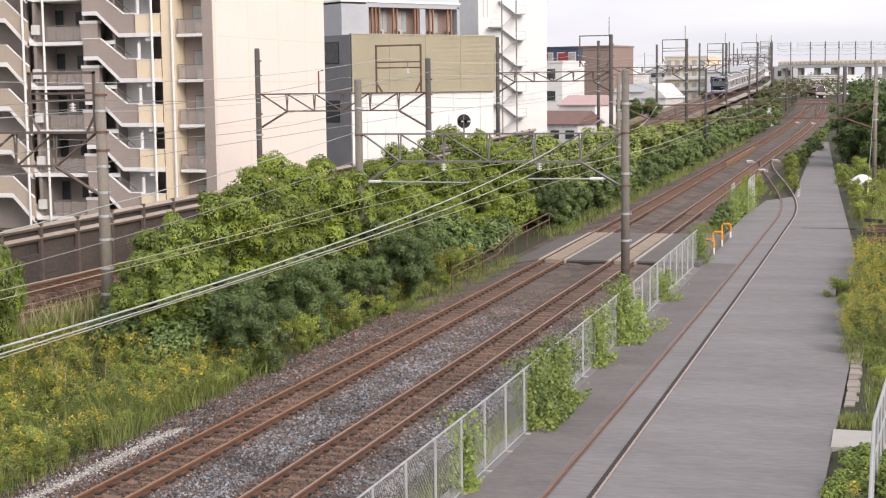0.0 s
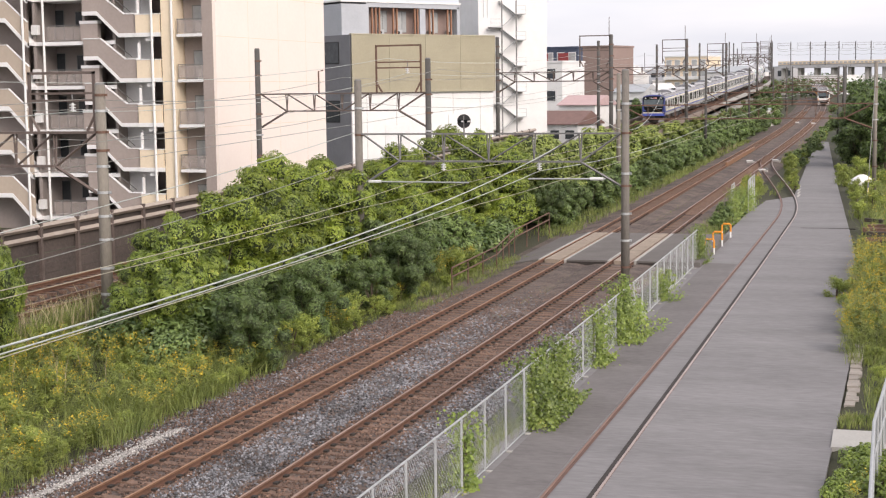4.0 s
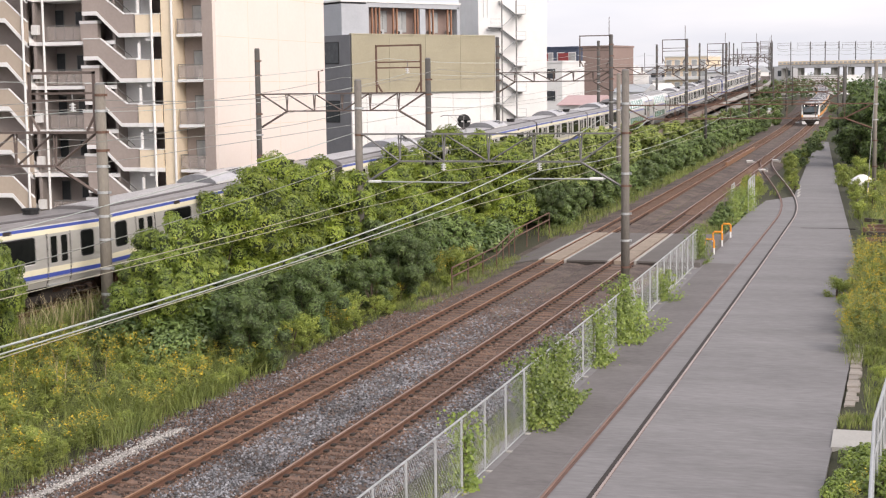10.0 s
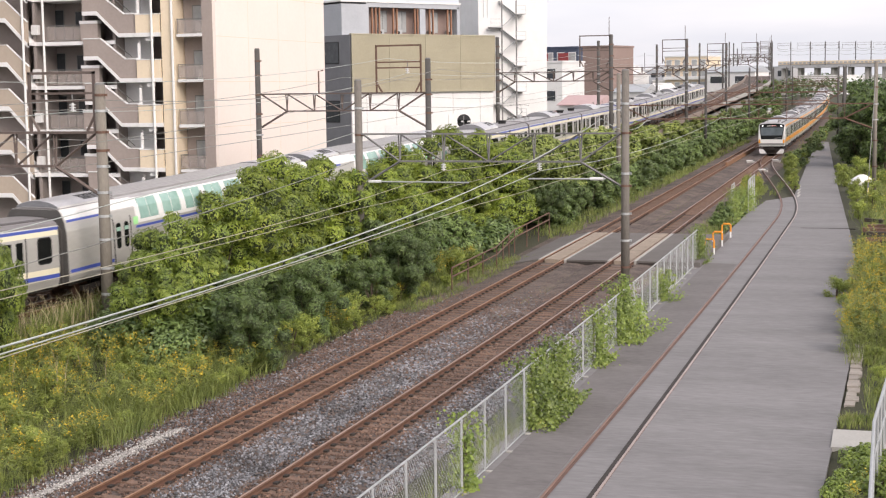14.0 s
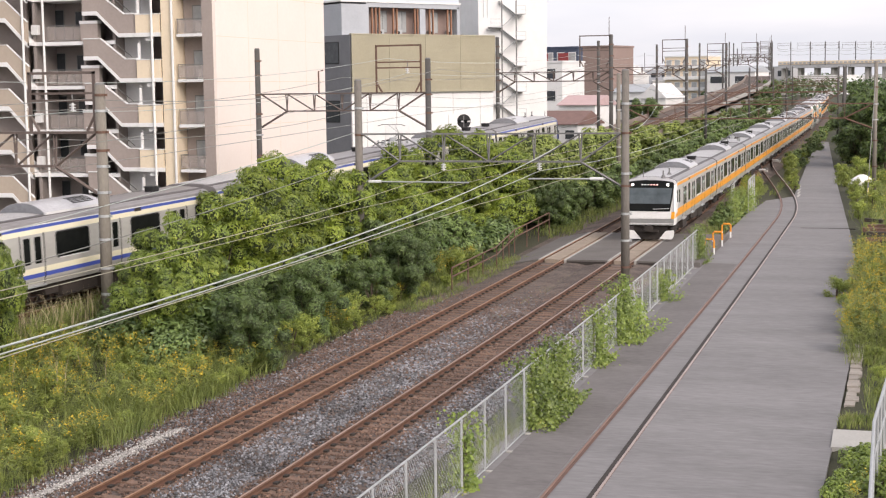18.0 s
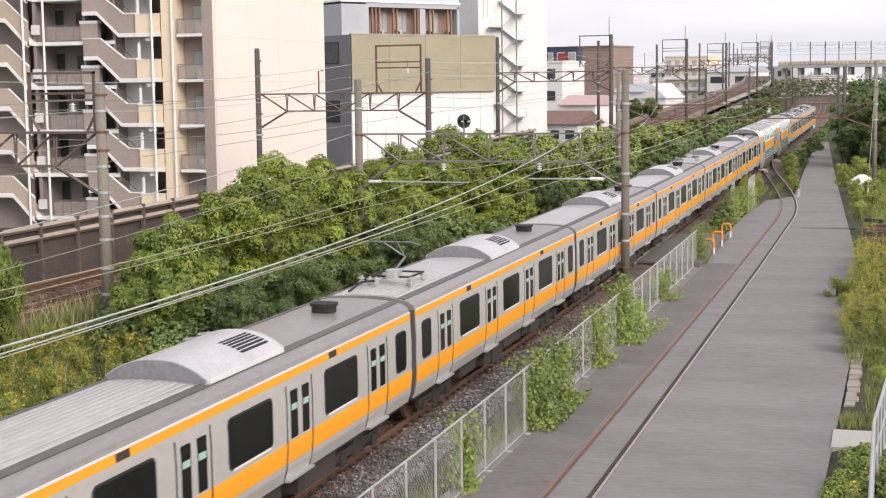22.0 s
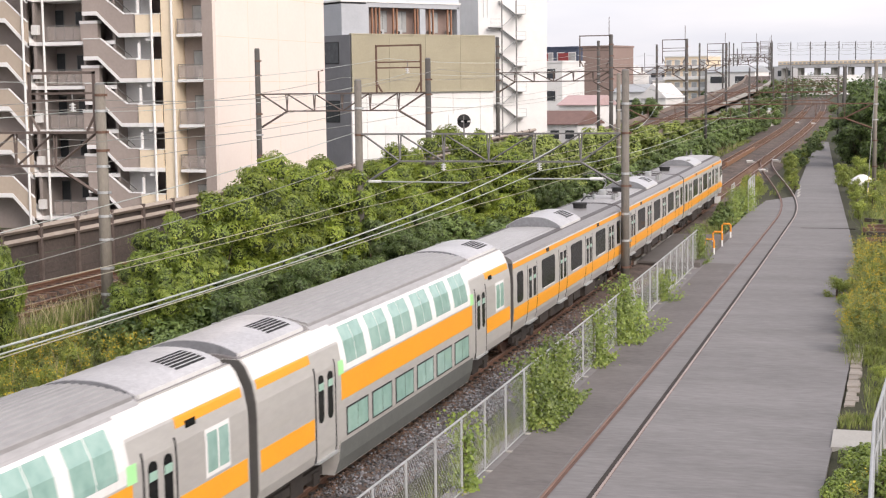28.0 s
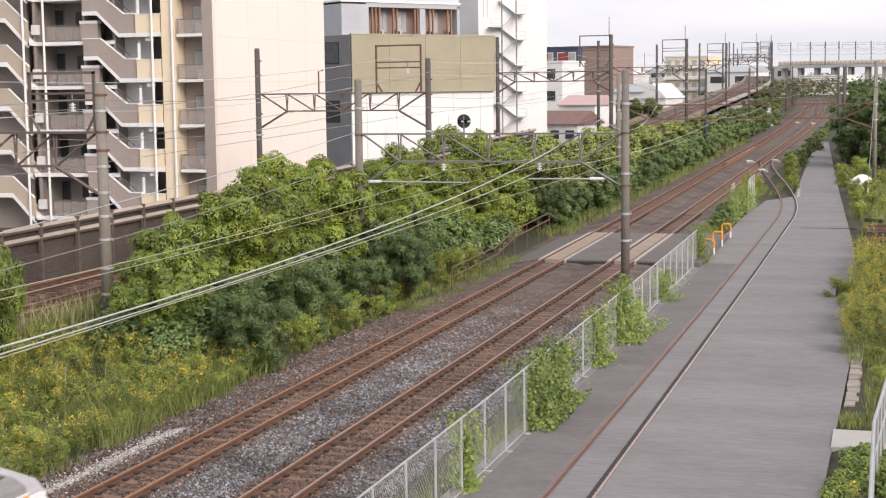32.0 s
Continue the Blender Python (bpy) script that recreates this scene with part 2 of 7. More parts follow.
M_GREYWALL = mat("grey_cladding", (0.44, 0.455, 0.48), (0.37, 0.385, 0.41), 0.7, s1=0.5, s2=7, bump=0.05, world_space=True)
M_DKGREY = mat("dark_cladding", (0.21, 0.21, 0.22), (0.16, 0.16, 0.17), 0.7, s1=0.5, s2=7, bump=0.05, world_space=True)
M_SCREEN = mat("louvre_screen", (0.44, 0.40, 0.29), (0.37, 0.335, 0.24), 0.75, s1=0.4, s2=6, bump=0.06, world_space=True)
M_WOODSLAT = mat("brown_slat", (0.33, 0.17, 0.10), (0.25, 0.13, 0.08), 0.7, s1=1, s2=12, bump=0.1, world_space=True)
M_WINDOW = mat("window_glass", (0.03, 0.035, 0.038), (0.06, 0.065, 0.07), 0.12, s1=0.3, s2=2, bump=0, spec=0.3)
M_CURTAIN = mat("curtained_glass", (0.42, 0.43, 0.42), (0.33, 0.34, 0.34), 0.25, s1=0.7, s2=4, bump=0)
M_BRICKBROWN = mat("brown_render", (0.30, 0.22, 0.19), (0.25, 0.18, 0.155), 0.85, world_space=True, bump=0.05)
M_NAVY = mat("navy_cladding", (0.07, 0.085, 0.13), (0.05, 0.065, 0.10), 0.7, world_space=True, bump=0.03)
M_RED = mat("red_panel", (0.30, 0.05, 0.05), (0.24, 0.04, 0.04), 0.6, bump=0)
M_PINKROOF = mat("pink_roof", (0.50, 0.36, 0.35), (0.44, 0.31, 0.30), 0.8, world_space=True, bump=0.1)
M_BROWNROOF = mat("brown_roof", (0.22, 0.135, 0.115), (0.16, 0.10, 0.09), 0.85, world_space=True, bump=0.1)
M_WALLPANEL = mat("barrier_panel", (0.105, 0.082, 0.07), (0.05, 0.04, 0.036), 0.85, s1=0.8, s2=9, bump=0.1, world_space=True)
M_WALLRAIL = mat("barrier_rail", (0.40, 0.34, 0.29), (0.30, 0.25, 0.21), 0.8, world_space=True)
M_BLUEGREY = mat("far_roof_grey", (0.42, 0.44, 0.46), (0.34, 0.36, 0.38), 0.8, world_space=True, bump=0.05)
# Horizon walls, lightened so that the colour carries the distance haze.
M_FARWALL = mat("far_wall_hazy", (0.46, 0.455, 0.46), (0.37, 0.37, 0.375), 0.85, world_space=True, bump=0.05)
M_RAMPWALL = mat("ramp_wall", (0.27, 0.21, 0.175), (0.19, 0.15, 0.125), 0.9, s1=0.4, s2=6, bump=0.2, world_space=True)
# plants
M_BARK = mat("bark", (0.13, 0.095, 0.065), (0.08, 0.06, 0.045), 0.95, s1=4, s2=30, bump=0.5)
# Colour of the tuft cores, kept dark as shade inside the foliage.
M_TUFT_CORE = mat("tuft_core_dark", (0.050, 0.068, 0.022), (0.028, 0.040, 0.014), 0.95, s1=3, s2=18, bump=0.3)
M_LEAF_A = leaf_mat("leaf_bright", (0.070, 0.125, 0.017), (0.32, 0.39, 0.05), tip=(0.46, 0.44, 0.08))
M_LEAF_G = leaf_mat("leaf_mid", (0.055, 0.10, 0.019), (0.26, 0.325, 0.05), tip=(0.40, 0.38, 0.07))
# Far bushes: distance haze put into the leaf colour, paler and less green.
M_LEAF_F = leaf_mat("leaf_far_hazy", (0.095, 0.14, 0.034), (0.36, 0.42, 0.10), tip=(0.50, 0.48, 0.16))
M_LEAF_B = leaf_mat("leaf_dark", (0.036, 0.072, 0.022), (0.185, 0.255, 0.068))
M_LEAF_C = leaf_mat("leaf_kudzu", (0.060, 0.11, 0.036), (0.26, 0.345, 0.10), gloss=0.4)
M_LEAF_V = leaf_mat("leaf_vine", (0.060, 0.105, 0.020), (0.26, 0.335, 0.065), tip=(0.40, 0.40, 0.09))
M_GRASS = leaf_mat("grass_blade", (0.06, 0.095, 0.022), (0.25, 0.285, 0.075), tip=(0.38, 0.34, 0.16), gloss=0.6)
M_WEED = leaf_mat("weed_leaf", (0.075, 0.12, 0.022), (0.37, 0.42, 0.08), tip=(0.50, 0.46, 0.10), gloss=0.6)
M_GOLD = leaf_mat("goldenrod_flower", (0.42, 0.29, 0.03), (0.62, 0.47, 0.06), gloss=0.8)
M_STRAW = leaf_mat("dry_plume", (0.30, 0.24, 0.13), (0.52, 0.45, 0.29), gloss=0.8)
M_FARGREEN = leaf_mat("leaf_far", (0.05, 0.09, 0.035), (0.12, 0.18, 0.06))

# ---- mesh helpers ----
class MB:
    """Collects vertices and faces of one mesh."""

    def __init__(self):
        self.v, self.f = [], []

    def add(self, verts, faces):
        k = len(self.v)
        self.v.extend([tuple(p) for p in verts])
        self.f.extend([tuple(i + k for i in q) for q in faces])
        return self

    def box(self, x0, x1, y0, y1, z0, z1):
        return self.add([(x, y, z) for z in (z0, z1) for y in (y0, y1) for x in (x0, x1)],
                        [(0, 2, 3, 1), (4, 5, 7, 6), (0, 1, 5, 4), (2, 6, 7, 3), (0, 4, 6, 2), (1, 3, 7, 5)])

    def prism(self, prof, axis, t0, t1, cap=True):
        """Extrudes a closed profile; axis y: profile in (x, z), axis x: in (y, z), axis z: in (x, y)."""
        put = {"y": lambda a, b, t: (a, t, b), "x": lambda a, b, t: (t, a, b), "z": lambda a, b, t: (a, b, t)}[axis]
        n = len(prof)
        fs = [(i, (i + 1) % n, n + (i + 1) % n, n + i) for i in range(n)]
        if cap:
            fs += [tuple(range(n - 1, -1, -1)), tuple(range(n, 2 * n))]
        return self.add([put(*p, t) for t in (t0, t1) for p in prof], fs)

    def tube(self, pts, r, n=6, r1=None, cap=True):
        pts = [Vector(p) for p in pts]
        m = len(pts)
        vs = []
        for i, p in enumerate(pts):
            d = (pts[min(i + 1, m - 1)] - pts[max(i - 1, 0)]).normalized()
            a = d.cross(Vector((0, 0, 1)) if abs(d.z) < 0.9 else Vector((1, 0, 0))).normalized()
            b = d.cross(a)
            rr = r if r1 is None else r + (r1 - r) * i / (m - 1)
            vs += [p + a * (math.cos(2 * math.pi * k / n) * rr) + b * (math.sin(2 * math.pi * k / n) * rr) for k in range(n)]
        fs = [(i * n + k, i * n + (k + 1) % n, (i + 1) * n + (k + 1) % n, (i + 1) * n + k) for i in range(m - 1) for k in range(n)]
        if cap:
            fs += [tuple(range(n)), tuple(range((m - 1) * n, m * n))]
        return self.add(vs, fs)

    def bar(self, p, q, w, h=None):
        """A square bar between two points."""
        return self.tube([p, q], w * 0.7071, 4)

    def disc(self, c, axis, r, t, n=16):
        c = Vector(c)
        return self.tube([c - Vector(axis) * t / 2, c + Vector(axis) * t / 2], r, n)

    def mesh(self, name, material, smooth=False):
        me = bpy.data.meshes.new(name)
        me.from_pydata(self.v, [], self.f)
        me.materials.append(material)
        if smooth:
            me.polygons.foreach_set("use_smooth", [True] * len(me.polygons))
        bm = bmesh.new()
        bm.from_mesh(me)
        bmesh.ops.recalc_face_normals(bm, faces=bm.faces)
        bm.to_mesh(me)
        bm.free()
        return me


def part(name, mb, material, parent, label="", m=None, smooth=False, kind=""):
    """Links a mesh as one object under a thing or a part."""
    me = mb if isinstance(mb, bpy.types.Mesh) else mb.mesh(name, material, smooth)
    ob = new(name, me)
    ob.parent = parent
    if m is not None:
        ob.matrix_basis = m
    return tagged(ob, label, kind=kind)


def thing(name, label, category, m=None, group="", kind=""):
    ob = new(name)
    ob.empty_display_size = 0.2
    if m is not None:
        ob.matrix_basis = m
    return tagged(ob, label, category, group, kind)


def solid(name, mb, material, label, category, group="", kind="", m=None, smooth=False):
    ob = new(name, mb if isinstance(mb, bpy.types.Mesh) else mb.mesh(name, material, smooth))
    if m is not None:
        ob.matrix_basis = m
    return tagged(ob, label, category, group, kind)


def raw_mesh(name, verts, faces, material):
    """A mesh from numpy arrays: verts (n, 3), faces (m, 3 or 4)."""
    me = bpy.data.meshes.new(name)
    k = faces.shape[1]
    me.vertices.add(len(verts))
    me.vertices.foreach_set("co", verts.astype(np.float32).ravel())
    me.loops.add(faces.size)
    me.loops.foreach_set("vertex_index", faces.astype(np.int32).ravel())
    me.polygons.add(len(faces))
    me.polygons.foreach_set("loop_start", np.arange(0, faces.size, k, dtype=np.int32))
    me.polygons.foreach_set("loop_total", np.full(len(faces), k, dtype=np.int32))
    me.materials.append(material)
    me.update(calc_edges=True)
    return me


# ---- the lie of the land and the lines ----
def rise(y):
    """Height of the ground above the near track level."""
    u = (min(y, 470.0) - 70.0) / 12.0
    return 0.132 * math.log1p(math.exp(u)) if u < 30 else 0.011 * (min(y, 470.0) - 70.0)


def line_1(y):
    return Vector((-13.25 - 1.23e-4 * max(0.0, y - 190.0) ** 2, y, rise(y)))


def line_2(y):
    return Vector((-16.87 - 1.23e-4 * max(0.0, y - 190.0) ** 2, y, rise(y)))


def _ramp(s, near, low):
    u = min(s - 60.0, 130.0)
    k = float(np.interp(s, [95, 190], [near, 1.0]))
    z = min(11.0, max(-0.2, -0.1 + 0.0325 * (s - 60.0)))
    far = 0.0006 * max(0.0, min(s, 372.0) - 300.0) ** 2 + 0.0873 * max(0.0, s - 372.0)
    return k * (-37.8 + 0.1224 * u - (4.71e-4 * u * u if u > 0 else 0.0)) - far, k * s, 9.03 + k * (z - 9.03) - low * float(np.interp(k * s, [47, 57, 67, 82, 98, 115], [0.62, 0.52, 0.4, 0.3, 0.15, 0]))


RAMP = np.array([_ramp(-80.0 + 5 * i, 0.84, 1.0) for i in range(160)])
BEHIND = np.array([_ramp(-80.0 + 5 * i, 0.88, 0.0) for i in range(160)])


def line_3(y):
    return Vector((float(np.interp(y, RAMP[:, 1], RAMP[:, 0])), y, float(np.interp(y, RAMP[:, 1], RAMP[:, 2]))))


def line_4(y):
    """The disused track behind line 3."""
    return Vector((float(np.interp(y, BEHIND[:, 1], BEHIND[:, 0])) - 0.7, y, float(np.interp(y, BEHIND[:, 1], BEHIND[:, 2]))))


ROAD_Z = -0.25


def siding(y):
    """The siding: straight in the asphalt, then over to line 1."""
    k = min(1.0, max(0.0, (y - 98.0) / 67.0))
    x = -6.94 - 6.31 * k * k * (3 - 2 * k)
    z = ROAD_Z + rise(y) + (0.25 * min(1.0, max(0.0, (y - 110) / 40)))
    return Vector((x, y, z))

# ---- ground ----
def ground_height(x, y):
    z = -0.42 + rise(y)
    if x < -24:                     # the land falls to the level of line 3
        z -= min(1.0, (-24 - x) / 8.0) * 0.12 + min(1.0, (-24 - x) / 12.0) * rise(y) * 0.4
    if x > -1.6 and y < 100:        # verge beside the road
        z += min(1.0, (x + 1.6) / 0.4) * 0.14
    return z


def build_ground():
    xs = [-900, -500, -250, -120, -80, -60] + [-50 + 2 * i for i in range(24)] + [-2.4, -1.6, -1.2, 0, 2, 4, 6, 8, 14, 30, 70, 150, 300, 600, 1200]
    ys = [-120, -60, -30] + [-10 + 4 * i for i in range(130)] + [520, 600, 750, 1000, 1500, 2500, 4000]
    vs, fs = [], []
    for y in ys:
        for x in xs:
            n = noise.noise(Vector((x * 0.3, y * 0.3, 0))) * 0.06 if -50 < x < 8 else 0
            vs.append((x, y, ground_height(x, y) + n))
    w = len(xs)
    fs = [(j * w + i, j * w + i + 1, (j + 1) * w + i + 1, (j + 1) * w + i) for j in range(len(ys) - 1) for i in range(w - 1)]
    me = MB().add(vs, fs).mesh("ground", M_SOIL, True)
    me.materials.clear()
    me.materials.append(M_GRASSGROUND)
    tagged(new("ground", me), "weedy brown soil beside the railway", "ground", kind="structure")


def strip(name, edges, ys, material, label, category, kind="structure"):
    """A long body along the line: for each y a cross-section of points (x, z), closed below."""
    rows = [edges(y) for y in ys]
    n = len(rows[0])
    vs = [(p[0], y, p[1]) for y, r in zip(ys, rows) for p in r]
    fs = [(j * n + i, j * n + i + 1, (j + 1) * n + i + 1, (j + 1) * n + i) for j in range(len(ys) - 1) for i in range(n - 1)]
    fs += [tuple(range(n)), tuple(range((len(ys) - 1) * n, len(ys) * n))]
    return tagged(new(name, MB().add(vs, fs).mesh(name, material)), label, category, kind=kind)


YS = [-40 + 3 * i for i in range(170)]


def ballast_section(y):
    z, a, b = rise(y), line_2(y).x, line_1(y).x
    w = noise.noise(Vector((0, y * 0.4, 3))) * 0.12
    k = noise.noise(Vector((4, y * 0.7, 3))) * 0.03
    bed = [(-1.32, -0.17), (-0.80, -0.145 + k), (-0.66, -0.19), (0.66, -0.19), (0.80, -0.145 - k), (1.32, -0.17)]
    return ([(a - 3.35 + w, z - 0.7), (a - 3.1 + w, z - 0.40), (a - 2.1, z - 0.33)] + [(a + u, z + v) for u, v in bed] + [(a + 1.81, z - 0.27)]
            + [(b + u, z + v) for u, v in bed] + [(b + 2.25 + w, z - 0.4), (b + 2.4 + w, z - 0.7)])


def road_section(y):
    z = ROAD_Z + rise(y)
    right = float(np.interp(y, [30, 50, 70, 83, 126, 150, 202], [-1.48, -1.32, -1.6, -2.1, -4.6, -5.9, -8.7]))
    left = float(np.interp(y, [100, 112, 116, 150, 202], [-9.75, -9.3, -7.5, -8.6, -10.7]))
    return [(left, z - 0.5), (left, z), (left + (right - left) * 0.42, z + 0.015), (right, z), (right, z - 0.5)]


build_ground()
strip("ballast", ballast_section, YS, M_BALLAST, "grey and rust-brown crushed stone ballast under the tracks", "ballast")
strip("road", road_section, [-40 + 2 * i for i in range(121)], M_ASPHALT, "grey worn asphalt yard road beside the railway", "road")


def patch_section(y):
    z = ROAD_Z + rise(y)
    w = noise.noise(Vector((5, y * 0.35, 0))) * 0.12
    return [(-9.2, z - 0.03), (-9.2, z + 0.016), (-7.62 + 0.25 * w, z + 0.018), (-7.62 + 0.25 * w, z - 0.03)]


strip("pavement_patch", patch_section, [14 + i for i in range(62)], M_ASPHALT_OLD, "older darker asphalt along the fence", "asphalt")

# ---- tracks ----
RAIL = [(-0.062, -0.153), (0.062, -0.153), (0.062, -0.14), (0.012, -0.125), (0.012, -0.05), (0.035, -0.035), (0.035, -0.004), (-0.035, -0.004),
        (-0.035, -0.035), (-0.012, -0.05), (-0.012, -0.125), (-0.062, -0.14)]
HEAD = [(-0.036, -0.03), (0.036, -0.03), (0.034, -0.002), (0.028, 0.002), (-0.028, 0.002), (-0.034, -0.002)]


def sweep(prof, path, ys, off, lift=0.0):
    mb = MB()
    n, vs = len(prof), []
    for i, y in enumerate(ys):
        p = path(y)
        d = (path(y + 0.5) - path(y - 0.5)).normalized()
        side = Vector((d.y, -d.x, 0)).normalized()
        vs += [p + side * (off + a) + Vector((0, 0, b + lift)) for a, b in prof]
    fs = [(i * n + k, i * n + (k + 1) % n, (i + 1) * n + (k + 1) % n, (i + 1) * n + k) for i in range(len(ys) - 1) for k in range(n)]
    return mb.add(vs, fs + [tuple(range(n)), tuple(range((len(ys) - 1) * n, len(ys) * n))])


def track(path, label, y0, y1, head, sleepers=True, step=0.62, lift=0.0, near=(10, 100)):
    t = thing("railway_track", label, "railway track", kind="structure")
    ys = [y0 + 2.5 * i for i in range(int((y1 - y0) / 2.5) + 1)]
    for off in (-0.5685, 0.5685):
        r = part("rail", sweep(RAIL, path, ys, off, lift), M_RAIL_RUST, t, "rust-brown steel rail")
        part("rail_head", sweep(HEAD, path, ys, off, lift), M_RAIL_WORN if off > 0 and not sleepers else head, r)
    if not sleepers:
        return t
    prof = [(-1.0, -0.33), (1.0, -0.33), (1.0, -0.175), (0.74, -0.15), (0.42, -0.145), (0.2, -0.172), (-0.2, -0.172), (-0.42, -0.145), (-0.74, -0.15), (-1.0, -0.175)]
    plank = MB().prism(prof, "y", -0.115, 0.115)
    concrete = len(plank.f)
    for s in (-0.5685, 0.5685):
        for k in (-0.125, 0.125):
            plank.box(s + k - 0.055, s + k + 0.055, -0.075, 0.075, -0.17, -0.095)
    me = plank.mesh("sleeper", M_SLEEPER)
    me.materials.append(M_UNDER)          # dark rail clips
    for q in me.polygons:
        q.material_index = 1 if q.index >= concrete else 0
    rest = MB()
    y = y0
    while y < min(y1, 330):
        p = path(y)
        if 72.6 < y < 87:
            y += step
            continue
        if near[0] < y < near[1]:
            part("sleeper", me, None, t, m=pose(p.x + random.uniform(-0.03, 0.03), y, p.z + lift + random.uniform(-0.008, 0.008), 0, 0, random.uniform(-0.6, 0.6)))
        else:
            rest.box(p.x - 1.05, p.x + 1.05, y - 0.115, y + 0.115, p.z - 0.3 + lift, p.z - 0.16 + lift)
        y += step
    part("sleepers", rest, M_SLEEPER, t, kind="stuff")
    return t


track(line_1, "running track with brown sleepers and worn bright rail heads", -40, 480, M_RAIL_TOP)
track(line_2, "little-used track with rust-brown rails and brown sleepers", -40, 480, M_RAIL_TOP_RUST)
track(siding, "rusty siding rails sunk in the asphalt, curving to the main track", -40, 165, M_RAIL_SIDING, sleepers=False, lift=0.035)
track(line_3, "single track on the ramp behind the bushes", -40, 620, M_RAIL_TOP, near=(44, 58))
track(line_4, "disused rusty track before the barrier", 20, 100, M_RAIL_TOP_RUST, near=(0, 0))


# flangeways of the siding: dark grooves beside each rail
def groove():
    ys = [-40 + 4 * i for i in range(40)]
    for off, wide, mt, label in ((-0.495, 0.042, M_RAIL_FILL, "rust-brown filling beside the rail"), (0.475, 0.06, M_UNDER, "dark rail groove in the asphalt")):
        mb = MB()
        vs = []
        for y in ys:
            p = siding(y)
            vs += [(p.x + off - wide, y, ROAD_Z + rise(y) + 0.026), (p.x + off + wide, y, ROAD_Z + rise(y) + 0.026)]
        mb.add(vs, [(2 * i, 2 * i + 1, 2 * i + 3, 2 * i + 2) for i in range(len(ys) - 1)])
        tagged(new("groove_trim", mb.mesh("groove_trim", mt)), label, "groove", kind="structure")


groove()


# ---- level crossing ----
def crossing():
    t = thing("level_crossing", "old works level crossing of asphalt and worn tan panels", "level crossing", kind="structure")
    for x0, x1, mt, nm in ((-19.4, -17.62, M_ASPHALT_D, "sloping_apron"), (-17.28, -16.46, M_CROSSPANEL, "panel"), (-16.12, -14.0, M_ASPHALT_D, "asphalt_apron"),
                           (-13.66, -12.84, M_CROSSPANEL, "panel"), (-12.5, -9.3, M_ASPHALT_D, "asphalt_apron"),
                           (-17.62, -17.48, M_CONCRETE, "edge_beam"), (-16.26, -16.12, M_CONCRETE, "edge_beam"), (-14.0, -13.9, M_CONCRETE, "edge_beam"), (-12.64, -12.5, M_CONCRETE, "edge_beam")):
        y0, y1 = 73.3, 86.5
        n = 6 if nm == "panel" else 1
        for i in range(n):
            a, b = y0 + (y1 - y0) * i / n, y0 + (y1 - y0) * (i + 1) / n - (0.03 if n > 1 else 0)
            drop = 0.34 if nm == "sloping_apron" else 0.0
            vs = [(x, y, z + (rise(y) - (drop if x == x0 else 0) if z > -0.1 else -drop)) for z in (-0.3, 0.0) for y in (a, b) for x in (x0, x1)]
            part(nm, MB().add(vs, [(0, 2, 3, 1), (4, 5, 7, 6), (0, 1, 5, 4), (2, 6, 7, 3), (0, 4, 6, 2), (1, 3, 7, 5)]), mt, t)
    for x0, x1 in ((-16.1, -14.1), (-12.4, -11.4)):
        part("end_plate", MB().box(x0, x1, 73.22, 73.29, -0.28, 0.035), M_UNDER, t, "dark steel end plate")
    return t


crossing()


# ---- loose ballast stones ----
def stones(name, n, place, size, material, label):
    rng = np.random.default_rng(5)
    base = np.array([[1, 0, 0], [-1, 0, 0], [0, 1, 0], [0, -1, 0], [0, 0, 1], [0, 0, -1]], float)
    tri = np.array([[0, 2, 4], [2, 1, 4], [1, 3, 4], [3, 0, 4], [2, 0, 5], [1, 2, 5], [3, 1, 5], [0, 3, 5]])
    c = place(rng, n)
    n = len(c)
    s = rng.uniform(*size, (n, 1, 1)) * (1 + np.maximum(0, c[:, 1] - 28) / 55)[:, None, None]
    v = base[None] * rng.uniform(0.6, 1.3, (n, 6, 1)) * s
    ang = rng.uniform(0, 6.28, n)
    ca, sa = np.cos(ang)[:, None], np.sin(ang)[:, None]
    tl = rng.uniform(-0.6, 0.6, (n, 1))
    x, y, z = v[..., 0], v[..., 1], v[..., 2]
    x, z = x + z * tl, z - x * tl
    v = np.stack([x * ca - y * sa, x * sa + y * ca, z * 0.8], -1) + c[:, None]
    f = (tri[None] + 6 * np.arange(n)[:, None, None]).reshape(-1, 3)
    tagged(new(name, raw_mesh(name, v.reshape(-1, 3), f, material)), label, "stones", kind="stuff")


def on_ballast(rng, n, rusty):
    y = 22 + (rng.random(n) ** 1.3) * 51
    x = rng.uniform(-20.1, -10.95, n)
    prof = np.array(ballast_section(40.0))
    z = np.interp(x, prof[1:-1, 0], prof[1:-1, 1]) + 0.012
    keep = np.ones(n, bool)
    for c in (-13.25, -16.87):
        k = np.abs((y + 40) / 0.62 - np.round((y + 40) / 0.62)) * 0.62 < 0.15
        top = (np.abs(x - c) < 0.74) & k
        keep &= ~top | (rng.random(n) < 0.3)
        z = np.where(top, -0.155, z)
        keep &= ~(np.abs(np.abs(x - c) - 0.5685) < 0.09)
    near = (np.minimum(np.abs(x + 13.25), np.abs(x + 16.87)) + rng.normal(0, 0.22, n) < 0.98) | ((x + rng.normal(0, 0.1, n) < -17.5) & (rng.random(n) < 0.62))
    near |= rng.random(n) < np.clip((y - 40) / 30, 0, 0.75)
    keep &= near == rusty
    z = z + np.where((np.abs(x + 13.25) < 0.5) | (np.abs(x + 16.87) < 0.5), -0.005, 0)
    return np.stack([x, y, z], 1)[keep]


